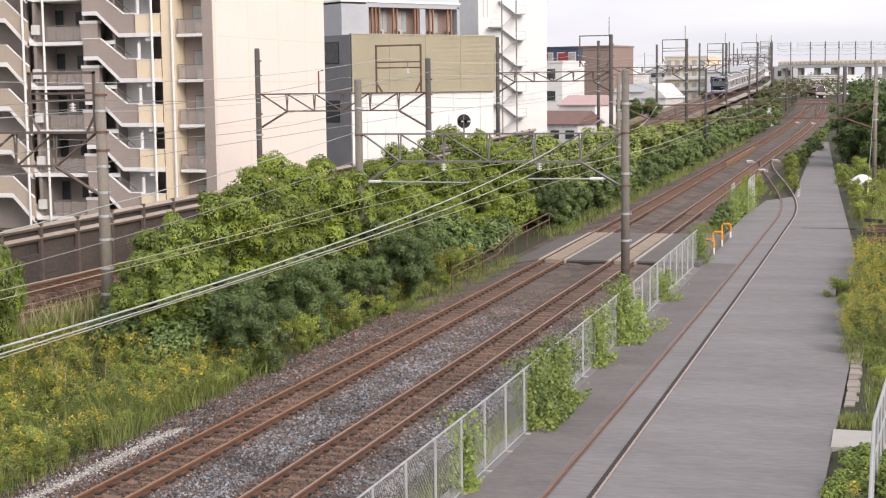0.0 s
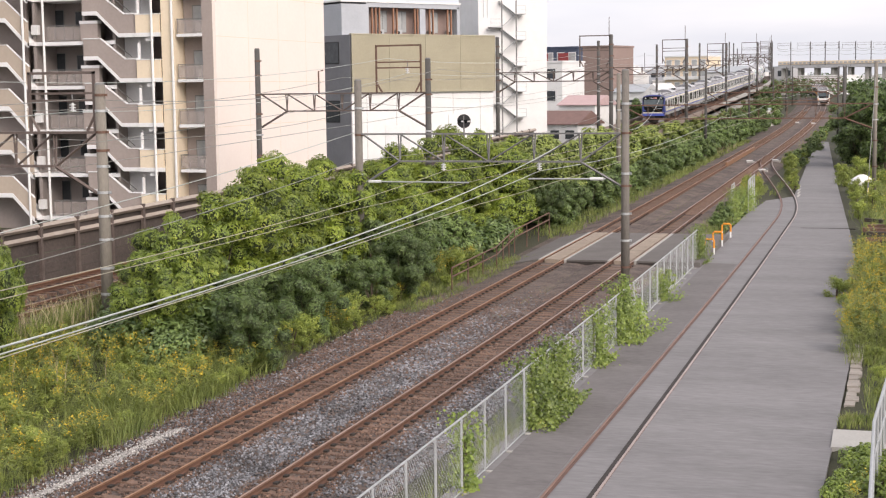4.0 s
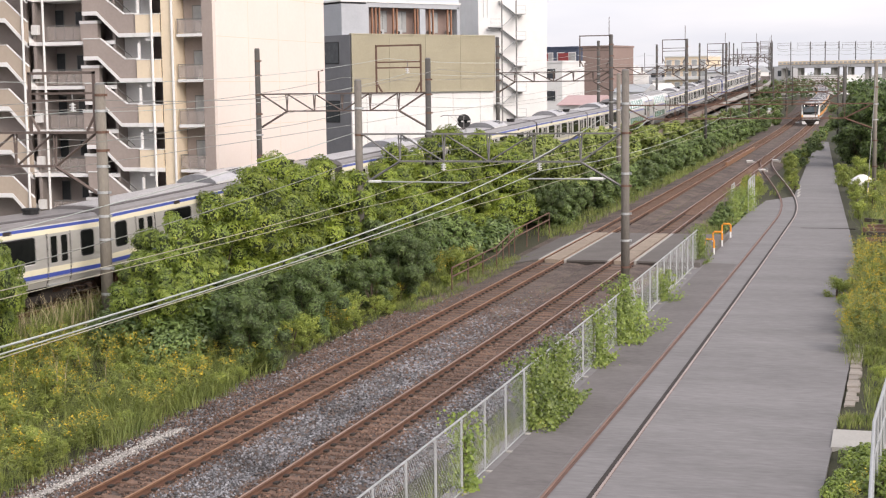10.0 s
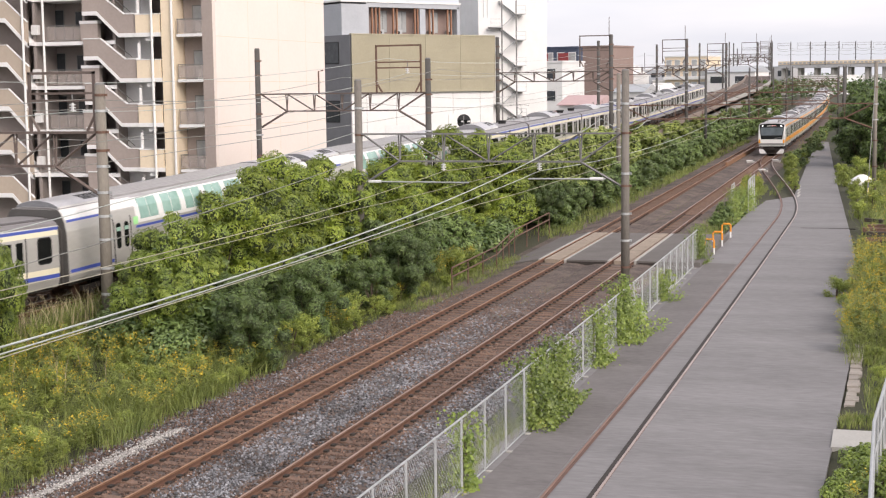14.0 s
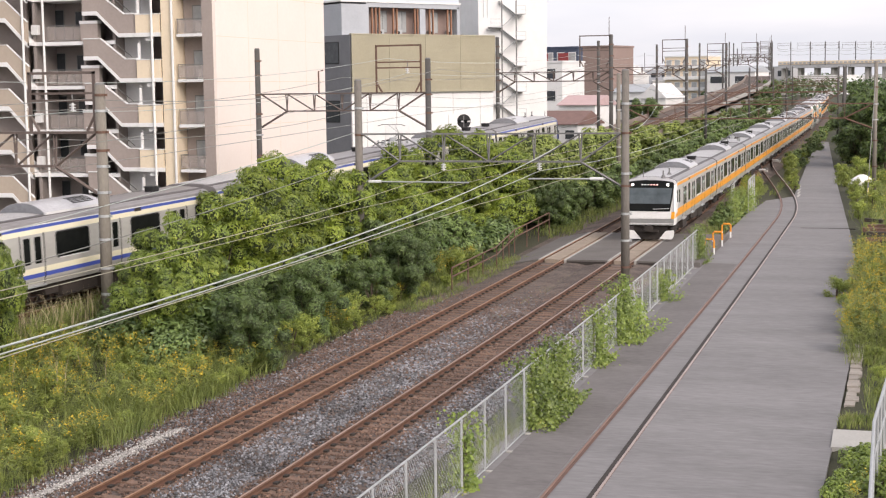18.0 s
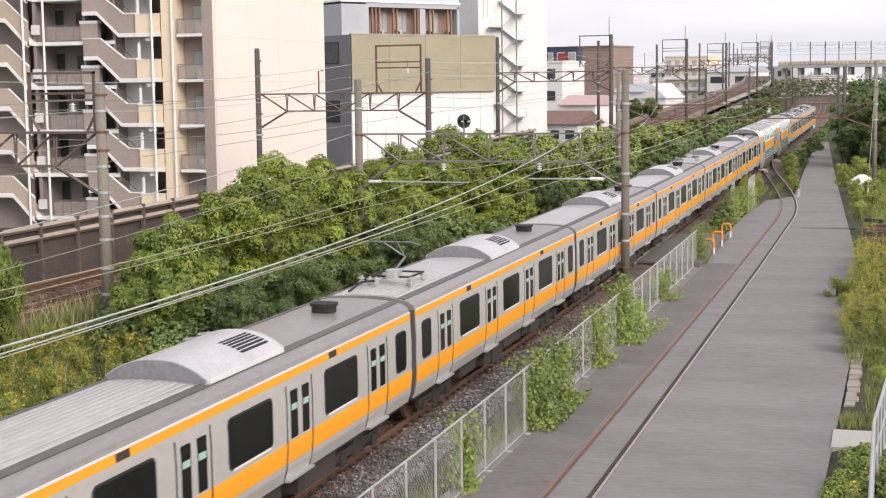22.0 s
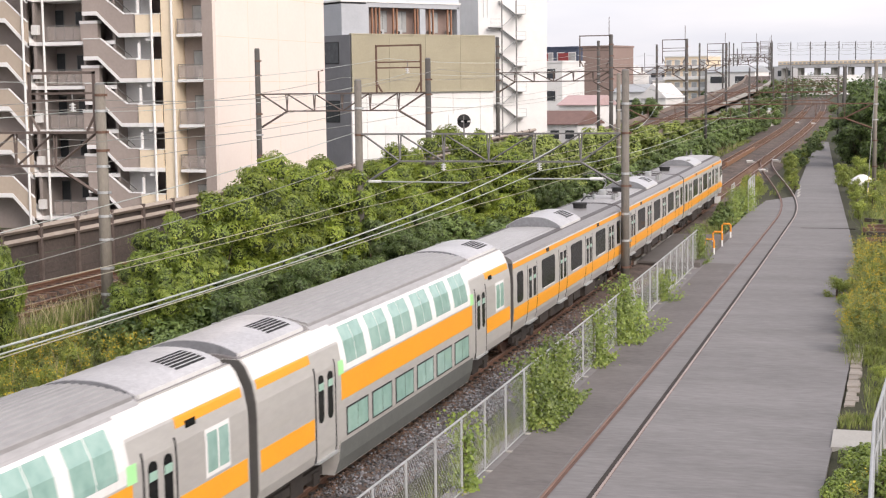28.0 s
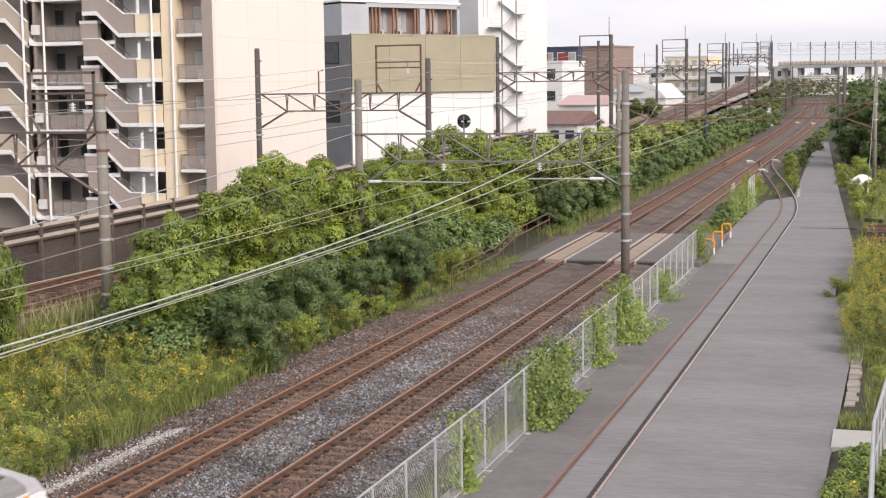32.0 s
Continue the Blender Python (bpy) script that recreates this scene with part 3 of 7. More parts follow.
def on_bank(rng, n):
    y = 22 + rng.random(n) ** 1.25 * 13.4
    x = -18.82 + rng.normal(0, 0.2, n) * (0.5 + rng.random(n)) + 0.012 * (y - 30)
    prof = np.array(ballast_section(40.0))
    return np.stack([x, y, np.interp(x, prof[1:-1, 0], prof[1:-1, 1]) + rng.uniform(0.0, 0.07, n)], 1)


stones("ballast_stones", 82000, lambda r, n: on_ballast(r, n, False), (0.02, 0.048), M_STONE, "loose blue-grey ballast stones between the tracks")
stones("rusty_stones", 70000, lambda r, n: on_ballast(r, n, True), (0.02, 0.046), M_STONE_RUST, "loose rust-brown ballast stones along the rails")
stones("pale_stones", 5200, on_bank, (0.016, 0.038), M_WHITESTONE, "strip of pale loose stones along the ballast edge")

# ---- trains ----
def rounded(w, h, r, n=3):
    """Rounded rectangle round the origin, as (a, b) points."""
    pts = []
    for cx, cy, a0 in ((w / 2 - r, h / 2 - r, 0), (-w / 2 + r, h / 2 - r, 90), (-w / 2 + r, -h / 2 + r, 180), (w / 2 - r, -h / 2 + r, 270)):
        pts += [(cx + r * math.cos(radians(a0 + 90 * k / n)), cy + r * math.sin(radians(a0 + 90 * k / n))) for k in range(n + 1)]
    return pts


SHELL = [(-1.36, 0.98), (1.36, 0.98), (1.44, 1.25), (1.475, 1.7), (1.475, 2.6), (1.44, 3.30), (-1.44, 3.30), (-1.475, 2.6), (-1.475, 1.7), (-1.44, 1.25)]
ROOFP = [(-1.445, 3.28), (1.445, 3.28), (1.39, 3.42), (1.22, 3.52), (0.8, 3.60), (0.3, 3.63), (-0.3, 3.63), (-0.8, 3.60), (-1.22, 3.52), (-1.39, 3.42)]


def side_x(z):
    """Half width of the side wall at a height."""
    return float(np.interp(z, [0.98, 1.25, 1.7, 2.6, 3.3], [1.36, 1.44, 1.475, 1.475, 1.44]))


def side_panel(y0, y1, z0, z1, s, out, depth=0.012):
    """A thin plate that follows the side wall; s: side."""
    mb = MB()
    zs = [z0] + [z for z in (1.25, 1.7, 2.6) if z0 < z < z1] + [z1]
    prof = [(s * (side_x(z) + out), z) for z in zs] + [(s * (side_x(z) - depth), z) for z in reversed(zs)]
    return mb.prism(prof, "y", y0, y1)


def pane_at(yc, zc, w, h, s, out, r=0.12):
    x = s * (side_x(zc))
    return MB().prism([(yc + a, zc + b) for a, b in rounded(w, h, r)], "x", x - s * 0.01, x + s * out)


def ribbed(half, base, zmid, zedge, n, y0, y1):
    """A sheet with n raised ribs, bowed across."""
    top = []
    for i in range(n):
        for k, up in ((-0.42, 0), (-0.25, 0.016), (0.25, 0.016), (0.42, 0)):
            x = -half + 2 * half * (i + 0.5 + k) / n
            top.append((x, zmid - (zmid - zedge) * (x / half) ** 2 + up))
    return MB().prism([(-half, base), (half, base)] + top[::-1], "y", y0, y1)


_bogie = {}


def bogie(t, y):
    if not _bogie:
        mb = MB()
        for s in (-1, 1):
            mb.box(s * 0.98 - 0.07, s * 0.98 + 0.07, -1.5, 1.5, 0.42, 0.62)
            mb.box(s * 0.98 - 0.09, s * 0.98 + 0.09, -0.35, 0.35, 0.3, 0.85)
            for k in (-1.05, 1.05):
                mb.box(s * 1.0 - 0.1, s * 1.0 + 0.1, k - 0.18, k + 0.18, 0.28, 0.55)
        mb.box(-0.95, 0.95, -0.3, 0.3, 0.45, 0.9)
        _bogie["frame"] = mb.mesh("bogie", M_UNDER)
        w = MB()
        for s in (-1, 1):
            w.disc((s * 0.56, 0, 0.43), (1, 0, 0), 0.43, 0.12, 20)
        w.tube([(-0.9, 0, 0.43), (0.9, 0, 0.43)], 0.08, 8)
        _bogie["wheels"] = w.mesh("wheelset", M_RUSTSTEEL)
    b = part("bogie", _bogie["frame"], None, t, m=pose(0, y, 0))
    for k in (-1.05, 1.05):
        part("wheelset", _bogie["wheels"], None, b, m=pose(0, k, 0))


def cooler(t, y, length=4.9, z=3.56, top=4.0, half=1.06, mt=None):
    arc = lambda x: z + 0.1 + (top - z - 0.1) * (1 - abs(x / half) ** 2.4)
    n = 12
    prof = [(-half, z), (half, z)] + [(half - 2 * half * i / n, arc(half - 2 * half * i / n)) for i in range(n + 1)]
    c = part("air_conditioner", MB().prism(prof, "y", y - length / 2, y + length / 2), mt or M_AC, t, "grey rounded roof air conditioner")
    # Thin caps darken both end faces: their shade is put into the colour.
    for k in (-1, 1):
        part("end_cap", MB().prism([(a * 0.985, b - 0.012 if b > z else b) for a, b in prof], "y", y + k * length / 2, y + k * (length / 2 + 0.02)), M_AC_END, c, "end plate darkened as a shaded face")
    slots = MB()
    for i in range(6):
        x = half * 0.30 + 0.095 * i
        a, b = y + length * 0.06, y + length * 0.42
        slots.add([(x, a, arc(x) + 0.006), (x + 0.055, a, arc(x + 0.055) + 0.006), (x + 0.055, b, arc(x + 0.055) + 0.006), (x, b, arc(x) + 0.006), (x, a, arc(x) - 0.05), (x + 0.055, a, arc(x + 0.055) - 0.05), (x + 0.055, b, arc(x + 0.055) - 0.05), (x, b, arc(x) - 0.05)],
                                   [(0, 1, 2, 3), (4, 7, 6, 5), (0, 4, 5, 1), (1, 5, 6, 2), (2, 6, 7, 3), (3, 7, 4, 0)])
    part("vent_grille", slots, M_RUBBER, c, "dark slotted vent")
    for k in (0.22, 0.40):
        part("fan_grille", MB().tube([(-half * 0.42, y + length * k, top - 0.25), (-half * 0.42, y + length * k, top - 0.06)], 0.27, 16), M_STEEL_D, c)
    for k in (-1, 1):
        part("side_skirt", MB().box(min(k * half, k * (half + 0.04)), max(k * half, k * (half + 0.04)), y - length * 0.48, y + length * 0.48, z - 0.02, z + 0.09), M_ROOF_W, c)


def pantograph(t, y, raised=True):
    p = thing("pantograph", "", "")
    p.parent, p.matrix_basis = t, pose(0, y, 3.63, 0, 0, 180)
    part("base_frame", MB().box(-0.6, -0.55, -0.62, 0.62, 0.2, 0.25).box(0.55, 0.6, -0.62, 0.62, 0.2, 0.25).box(-0.6, 0.6, -0.62, -0.57, 0.2, 0.25).box(-0.6, 0.6, 0.57, 0.62, 0.2, 0.25), M_UNDERBOX, p)
    for x in (-0.58, 0.58):
        for k in (-0.6, 0.6):
            part("insulator", MB().tube([(x, k, -0.03), (x, k, 0.22)], 0.05, 8).tube([(x, k, 0.03), (x, k, 0.07)], 0.1, 10).tube([(x, k, 0.12), (x, k, 0.16)], 0.1, 10), M_GALV, p)
    if raised:
        part("lower_arm", MB().tube([(0, 0.5, 0.27), (0, -0.75, 0.62)], 0.032, 8), M_GALV_DARK, p)
        part("upper_arm", MB().tube([(0, -0.75, 0.62), (-0.2, 0.5, 1.16)], 0.018, 6).tube([(0, -0.75, 0.62), (0.2, 0.5, 1.16)], 0.018, 6), M_GALV, p)
        part("collector_head", MB().tube([(-0.85, 0.5, 1.1), (-0.62, 0.5, 1.18), (0.62, 0.5, 1.18), (0.85, 0.5, 1.1)], 0.024, 6), M_GALV_DARK, p)
    else:
        part("lower_arm", MB().tube([(0, 0.5, 0.27), (0, -0.65, 0.3)], 0.032, 8), M_GALV_DARK, p)
        part("upper_arm", MB().tube([(0, -0.65, 0.3), (-0.2, 0.5, 0.36)], 0.018, 6).tube([(0, -0.65, 0.3), (0.2, 0.5, 0.36)], 0.018, 6), M_GALV, p)
        part("collector_head", MB().tube([(-0.85, 0.5, 0.34), (-0.62, 0.5, 0.4), (0.62, 0.5, 0.4), (0.85, 0.5, 0.34)], 0.024, 6), M_GALV_DARK, p)
    part("spring_box", MB().prism(rounded(0.34, 0.55, 0.08), "z", 0.2, 0.42), M_GALV, p, "pale spring casing", m=pose(-0.1, 0.55, 0))
    for x, k in ((-0.75, 1.0), (0.2, 1.15), (0.7, 0.95)):
        part("surge_arrester", MB().tube([(x, k, -0.03), (x, k, 0.28)], 0.05, 8).tube([(x, k, 0.1), (x, k, 0.14)], 0.09, 10).tube([(x, k, 0.2), (x, k, 0.24)], 0.09, 10), M_GALV, p)
    part("lead_cable", MB().tube([(0.4, 0.7, 0.12), (0.55, 1.3, 0.16), (0.6, 2.2, 0.02)], 0.03, 6), M_RUBBER, p)


def bellows(t, y, sc=1.0):
    mb = MB()
    for k in range(5):
        w = (1.22 if k % 2 else 1.28) * sc
        mb.prism([(-w, 1.0 / sc), (w, 1.0 / sc), (w, 3.1 * sc), (w - 0.2, 3.32 * sc), (-w + 0.2, 3.32 * sc), (-w, 3.1 * sc)], "y", y + 0.1 * k - 0.25, y + 0.1 * k - 0.15)
    part("gangway_bellows", mb, M_BELLOWS, t, "dark grey gangway bellows")


def end_wall(t, s, L, mt):
    """Flat car end, coloured dark for the shade in the gap between cars."""
    part("end_wall", MB().prism([(a * 0.985, b) for a, b in SHELL], "y", s * L, s * (L + 0.03)), mt, t)


SCHEMES = {
    "orange": dict(upper=[(3.12, 3.29, "band")], lower=[(1.38, 1.82, "band")]),
    "blue": dict(upper=[(3.17, 3.30, "blue"), (2.98, 3.165, "cream")], lower=[(1.50, 1.72, "cream"), (1.34, 1.495, "blue")]),
}


def coach(kind, name, label, group, cab=False, panto=False, seed=0, twin=False):
    """A 20 m commuter coach; its cab, if any, at the -y end."""
    rnd = random.Random(seed)
    inks = {"band": M_BAND, "blue": M_BLUE, "cream": M_CREAM}
    t = thing(name, label, "train car", group=group)
    L0, L1 = (-9.0 if cab else -9.78), 9.78
    part("body", MB().prism(SHELL, "y", L0, L1), M_STEEL, t, "brushed stainless steel body")
    part("roof", MB().prism(ROOFP, "y", L0, L1), M_ROOF, t, "grey weathered roof")
    for a, b in ((L0 + 0.15, -1.2),):
        part("ribbed_panel", ribbed(0.92, 3.555, 3.637, 3.585, 11, a, b), M_ROOF_L, t, "pale ribbed roof panel")
    part("underframe", MB().box(-1.25, 1.25, -9.6, 9.6, 0.86, 1.0), M_UNDER, t, "dark underframe")
    for y in (-6.9, 6.9):
        bogie(t, y)
    y = -5.0
    while y < 4.4:
        w = rnd.choice((0.8, 1.2, 1.7, 2.2))
        h = rnd.choice((0.3, 0.42, 0.55))
        for s in (-1, 1):
            part("equipment_box", MB().box(min(s * 0.5, s * 1.2), max(s * 0.5, s * 1.2), y, y + w, h, 0.9), rnd.choice((M_UNDERBOX, M_UNDER, M_UNDERBOX)), t)
        y += w + rnd.choice((0.2, 0.45, 0.9))
    doors = [-7.23, -2.41, 2.41, 7.23]
    if cab:
        doors = [-6.1, -2.3, 2.45, 7.23]
    cuts = sorted(doors)
    for s in (-1, 1):
        for rows in ("upper", "lower"):
            for z0, z1, ink in SCHEMES[kind][rows]:
                spans = [(L0, L1)]
                if rows == "lower":
                    e = [L0] + [v for d in cuts for v in (d - 0.68, d + 0.68)] + [L1]
                    spans = list(zip(e[::2], e[1::2]))
                for a, b in spans:
                    part("stripe", side_panel(a, b, z0, z1, s, 0.004), inks[ink], t, {"band": "orange stripe", "blue": "blue stripe", "cream": "cream stripe"}[ink])
        part("gutter", side_panel(L0, L1, 3.285, 3.325, s, 0.012), M_ROOF_W, t, "pale roof gutter")
        part("roof_grime", MB().prism([(s * 0.93, 3.54), (s * 1.12, 3.535), (s * 1.12, 3.56), (s * 0.93, 3.592)], "y", L0 + 0.1, L1 - 0.1), M_ROOF_DIRT, t, "dark sooty band along the roof")
        for d in doors:
            dr = part("door", side_panel(d - 0.65, d + 0.65, 1.05, 2.98, s, 0.003, 0.05), M_STEEL, t, "stainless sliding door pair")
            for k in (-1, 1):
                part("door_pane", pane_at(d + k * 0.31, 2.37, 0.36, 1.0, s, 0.010, 0.03), M_GLASS_D, dr, "dark glass")
                if kind == "orange":
                    part("door_sticker", pane_at(d + k * 0.31, 2.52, 0.30, 0.13, s, 0.012, 0.02), M_GREENTAG, dr)
                part("door_edge", side_panel(d + k * 0.68 - 0.025, d + k * 0.68 + 0.025, 1.02, 3.0, s, 0.006), M_RUBBER, dr)
            for z0, z1, ink in SCHEMES[kind]["lower"]:
                part("door_stripe", side_panel(d - 0.635, d + 0.635, z0, z1, s, 0.007), inks[ink], dr)
            part("door_step", MB().box(min(s * 1.36, s * 1.5), max(s * 1.36, s * 1.5), d - 0.68, d + 0.68, 0.99, 1.04), M_GALV, dr)
        mids = [((a + b) / 2, 0.72 if b - a < 4 else min(1.95, b - a - 2.3)) for a, b in zip(cuts[:-1], cuts[1:])] + [(8.95, 0.72)]
        if not cab:
            mids.append((-8.95, 0.72))
        for yc, w in mids:
            wd = part("window", pane_at(yc, 2.43, w + 0.1, 1.02, s, 0.006, 0.15), M_RUBBER, t, "dark rounded window")
            part("pane", pane_at(yc, 2.43, w, 0.93, s, 0.012, 0.12), M_GLASS_D, wd)
            if w > 1.4:
                part("window_sill", pane_at(yc + 0.03, 1.925, w - 0.2, 0.035, s, 0.02, 0.012), M_WHITE, wd, "bright lower window edge")
        for yc in ([-4.6, 4.6] if not cab else [-3.9, 4.6]):
            part("side_display", side_panel(yc - 0.45, yc + 0.0, 3.13, 3.27, s, 0.007), M_UNDERBOX, t)
    cooler(t, 0.8, 3.6)
    part("roof_vent", MB().prism(rounded(0.56, 0.5, 0.16), "z", 3.6, 3.80).prism(rounded(0.64, 0.58, 0.2), "z", 3.79, 3.86), M_RUBBER, t, "black roof ventilator", m=pose(0.05, -3.4 if twin else 7.4, 0))
    if panto:
        pantograph(t, -7.0)
        if twin:
            pantograph(t, 6.2, raised=False)
    bellows(t, 9.98, 0.97 if cab else 1.0)
    end_wall(t, 1, 9.78, M_CARGAP)
    if cab:
        cab_front(kind, t, L0)
    else:
        end_wall(t, -1, 9.78, M_CARGAP)
    return t


def loft(mb, rings):
    n = len(rings[0])
    vs = [p for r in rings for p in r]
    fs = [(i * n + k, i * n + (k + 1) % n, (i + 1) * n + (k + 1) % n, (i + 1) * n + k) for i in range(len(rings) - 1) for k in range(n)]
    return mb.add(vs, fs + [tuple(range((len(rings) - 1) * n, len(rings) * n))])


def cab_front(kind, t, L0):
    white, dark, low = (M_WHITE, M_GLASS_B, M_STEEL_D) if kind == "orange" else (M_BLUE_D, M_GLASS_D, M_CREAM)
    prof = [(-1.40, 0.95), (1.40, 0.95), (1.475, 1.7), (1.475, 2.6), (1.44, 3.25), (1.30, 3.45), (0.8, 3.58), (0, 3.62), (-0.8, 3.58), (-1.30, 3.45), (-1.44, 3.25), (-1.475, 2.6), (-1.475, 1.7)]

    def back(z):           # the face leans back above the waist
        return 0.0 if z < 1.7 else (z - 1.7) * 0.16
    rings = []
    for k, sc in ((0.0, 1.0), (0.55, 1.0), (0.72, 0.985), (0.80, 0.93)):
        rings.append([(x * sc, L0 - k + (back(z) if k > 0.5 else 0), z if z < 3 else 3 + (z - 3) * (1 if k < 0.6 else 0.88 if k < 0.75 else 0.75)) for x, z in prof])
    nose = part("cab_mask", loft(MB(), rings), white, t, "white moulded cab front" if kind == "orange" else "blue moulded cab front")
    yf = L0 - 0.80
    if kind == "orange":
        top = [[Vector(p) + Vector((0, -0.006, 0.008)) for p in r[4:11]] for r in rings]
        n = len(top[0])
        part("cab_roof", MB().add([p for r in top for p in r], [(i * n + k, i * n + k + 1, (i + 1) * n + k + 1, (i + 1) * n + k) for i in range(3) for k in range(n - 1)]), M_ROOF_L, nose, "grey cab roof edge")

    def plate(name, pts, material, out=0.012, label=""):
        mb = MB()
        n = len(pts)
        vs = [(x, yf + back(z) - out, z) for x, z in pts] + [(x, yf + back(z) + 0.05, z) for x, z in pts]
        mb.add(vs, [tuple(range(n)), tuple(range(2 * n - 1, n - 1, -1))] + [(i, (i + 1) % n, n + (i + 1) % n, n + i) for i in range(n)])
        return part(name, mb, material, nose, label)
    low = 1.74 if kind == "orange" else 1.36
    plate("windscreen_surround", [(-1.14, low), (1.14, low), (1.25, 2.4), (1.35, 3.24), (1.26, 3.37), (0.85, 3.445), (0.3, 3.475), (-0.3, 3.475), (-0.85, 3.445), (-1.26, 3.37), (-1.35, 3.24), (-1.25, 2.4)], M_GLASS_D, 0.02, "black windscreen surround")
    plate("windscreen", [(-1.14, 2.16), (1.14, 2.16), (1.25, 3.04), (-1.25, 3.04)], M_GLASS_B, 0.03, "windscreen with the reflected sky put into its colour")
    for x in (-1.0, 1.0):
        part("head_lamp", MB().disc((x, yf + back(3.22) - 0.04, 3.22), (0, 1, 0), 0.07, 0.05, 16), M_LAMP if kind == "orange" else M_INSUL, nose, "round head lamp")
    for i in range(6):
        plate("destination_bar", [(-0.5 + 0.17 * i, 3.19), (-0.4 + 0.17 * i, 3.19), (-0.4 + 0.17 * i, 3.255), (-0.5 + 0.17 * i, 3.255)], M_LED if i > 2 else M_WHITE, 0.03)
    part("wiper", MB().tube([(0.2, yf - 0.05, 1.86), (1.1, yf - 0.05, 1.9)], 0.025, 6), M_GALV, nose)
    if kind == "orange":
        plate("waist_panel", [(-1.2, 1.32), (1.2, 1.32), (1.24, 1.72), (-1.24, 1.72)], M_WHITE, 0.02)
        for s in (-1, 1):
            part("corner_stripe", MB().add([(s * 1.2, yf - 0.022, 1.32), (s * 1.24, yf - 0.022, 1.72), (s * 1.40, yf - 0.005, 1.72), (s * 1.38, yf - 0.005, 1.32), (s * 1.47, L0 - 0.6, 1.72), (s * 1.45, L0 - 0.6, 1.36), (s * 1.479, L0, 1.82), (s * 1.46, L0, 1.38)],
                                           [(0, 1, 2, 3), (3, 2, 4, 5), (5, 4, 6, 7)]), M_BAND, nose, "orange corner stripe")
        plate("bumper", [(-1.36, 0.98), (1.36, 0.98), (1.37, 1.30), (-1.37, 1.30)], M_STEEL_D, 0.025, "grey lower front panel")
        plate("bumper_edge", [(-1.36, 1.02), (1.36, 1.02), (1.36, 1.06), (-1.36, 1.06)], M_WHITE, 0.035)
    else:
        plate("waist_panel", [(-1.3, 1.30), (1.3, 1.30), (1.3, 1.42), (-1.3, 1.42)], M_CREAM, 0.02, "cream lower front panel")
        plate("bumper", [(-1.34, 0.98), (1.34, 0.98), (1.36, 1.28), (-1.36, 1.28)], M_BLUE, 0.025)
    for s in (-1, 1):
        pts = [(s * 0.52, 0.15), (s * 1.24, 0.15), (s * 1.36, 0.35), (s * 1.36, 0.66), (s * 0.9, 0.62)]
        part("skirt", MB().prism(pts, "y", yf + 0.08, yf + 0.16), M_WHITE if kind == "orange" else M_STEEL_D, nose, "white lower skirt")
        part("cab_side_window", pane_at(L0 - 0.12, 2.55, 0.34, 0.66, s, 0.012, 0.08), M_GLASS_D, t)
        part("cab_door", side_panel(L0 + 0.35, L0 + 1.0, 1.84, 2.95, s, 0.004), M_STEEL, t)
        part("cab_door_pane", pane_at(L0 + 0.68, 2.5, 0.42, 0.75, s, 0.012, 0.06), M_GLASS_D, t)
    part("skirt_plate", MB().box(-0.95, 0.95, yf + 0.25, yf + 0.4, 0.12, 0.9), M_UNDER, nose)
    part("coupler", MB().box(-0.13, 0.13, yf - 0.25, yf + 0.3, 0.68, 0.94).box(-0.24, 0.24, yf - 0.32, yf - 0.2, 0.62, 0.9).box(-0.5, 0.5, yf - 0.05, yf + 0.2, 0.55, 0.68), M_UNDER, nose, "dark coupler")
    for x, y in ((0.68, -0.2), (0.68, 2.1)):
        part("antenna", MB().tube([(x, L0 + y, 3.58), (x, L0 + y, 3.74)], 0.16, 10, 0.07).tube([(x, L0 + y, 3.72), (x, L0 + y, 4.0)], 0.045, 8), M_GALV_DARK, t, "grey roof antenna")
    part("whip_antenna", MB().tube([(-0.5, L0 + 0.1, 3.55), (-0.5, L0 + 0.1, 4.0)], 0.03, 6), M_GALV_DARK, t)


GSHELL = [(-1.30, 0.36), (1.30, 0.36), (1.42, 0.7), (1.475, 1.2), (1.475, 2.66), (1.46, 2.95), (1.38, 3.35), (1.24, 3.66), (1.12, 3.80), (-1.12, 3.80), (-1.24, 3.66), (-1.38, 3.35), (-1.46, 2.95), (-1.475, 2.66), (-1.475, 1.2), (-1.42, 0.7)]


def g_side(z):
    return float(np.interp(z, [0.36, 0.7, 1.2, 2.66, 2.95, 3.35, 3.66, 3.80], [1.30, 1.42, 1.475, 1.475, 1.46, 1.38, 1.24, 1.12]))


def g_panel(y0, y1, z0, z1, s, out):
    zs = [z0] + [z for z in (0.7, 1.2, 2.66, 2.95, 3.15, 3.35, 3.5, 3.66) if z0 < z < z1] + [z1]
    prof = [(s * (g_side(z) + out), z) for z in zs] + [(s * (g_side(z) - 0.02), z) for z in reversed(zs)]
    return MB().prism(prof, "y", y0, y1)


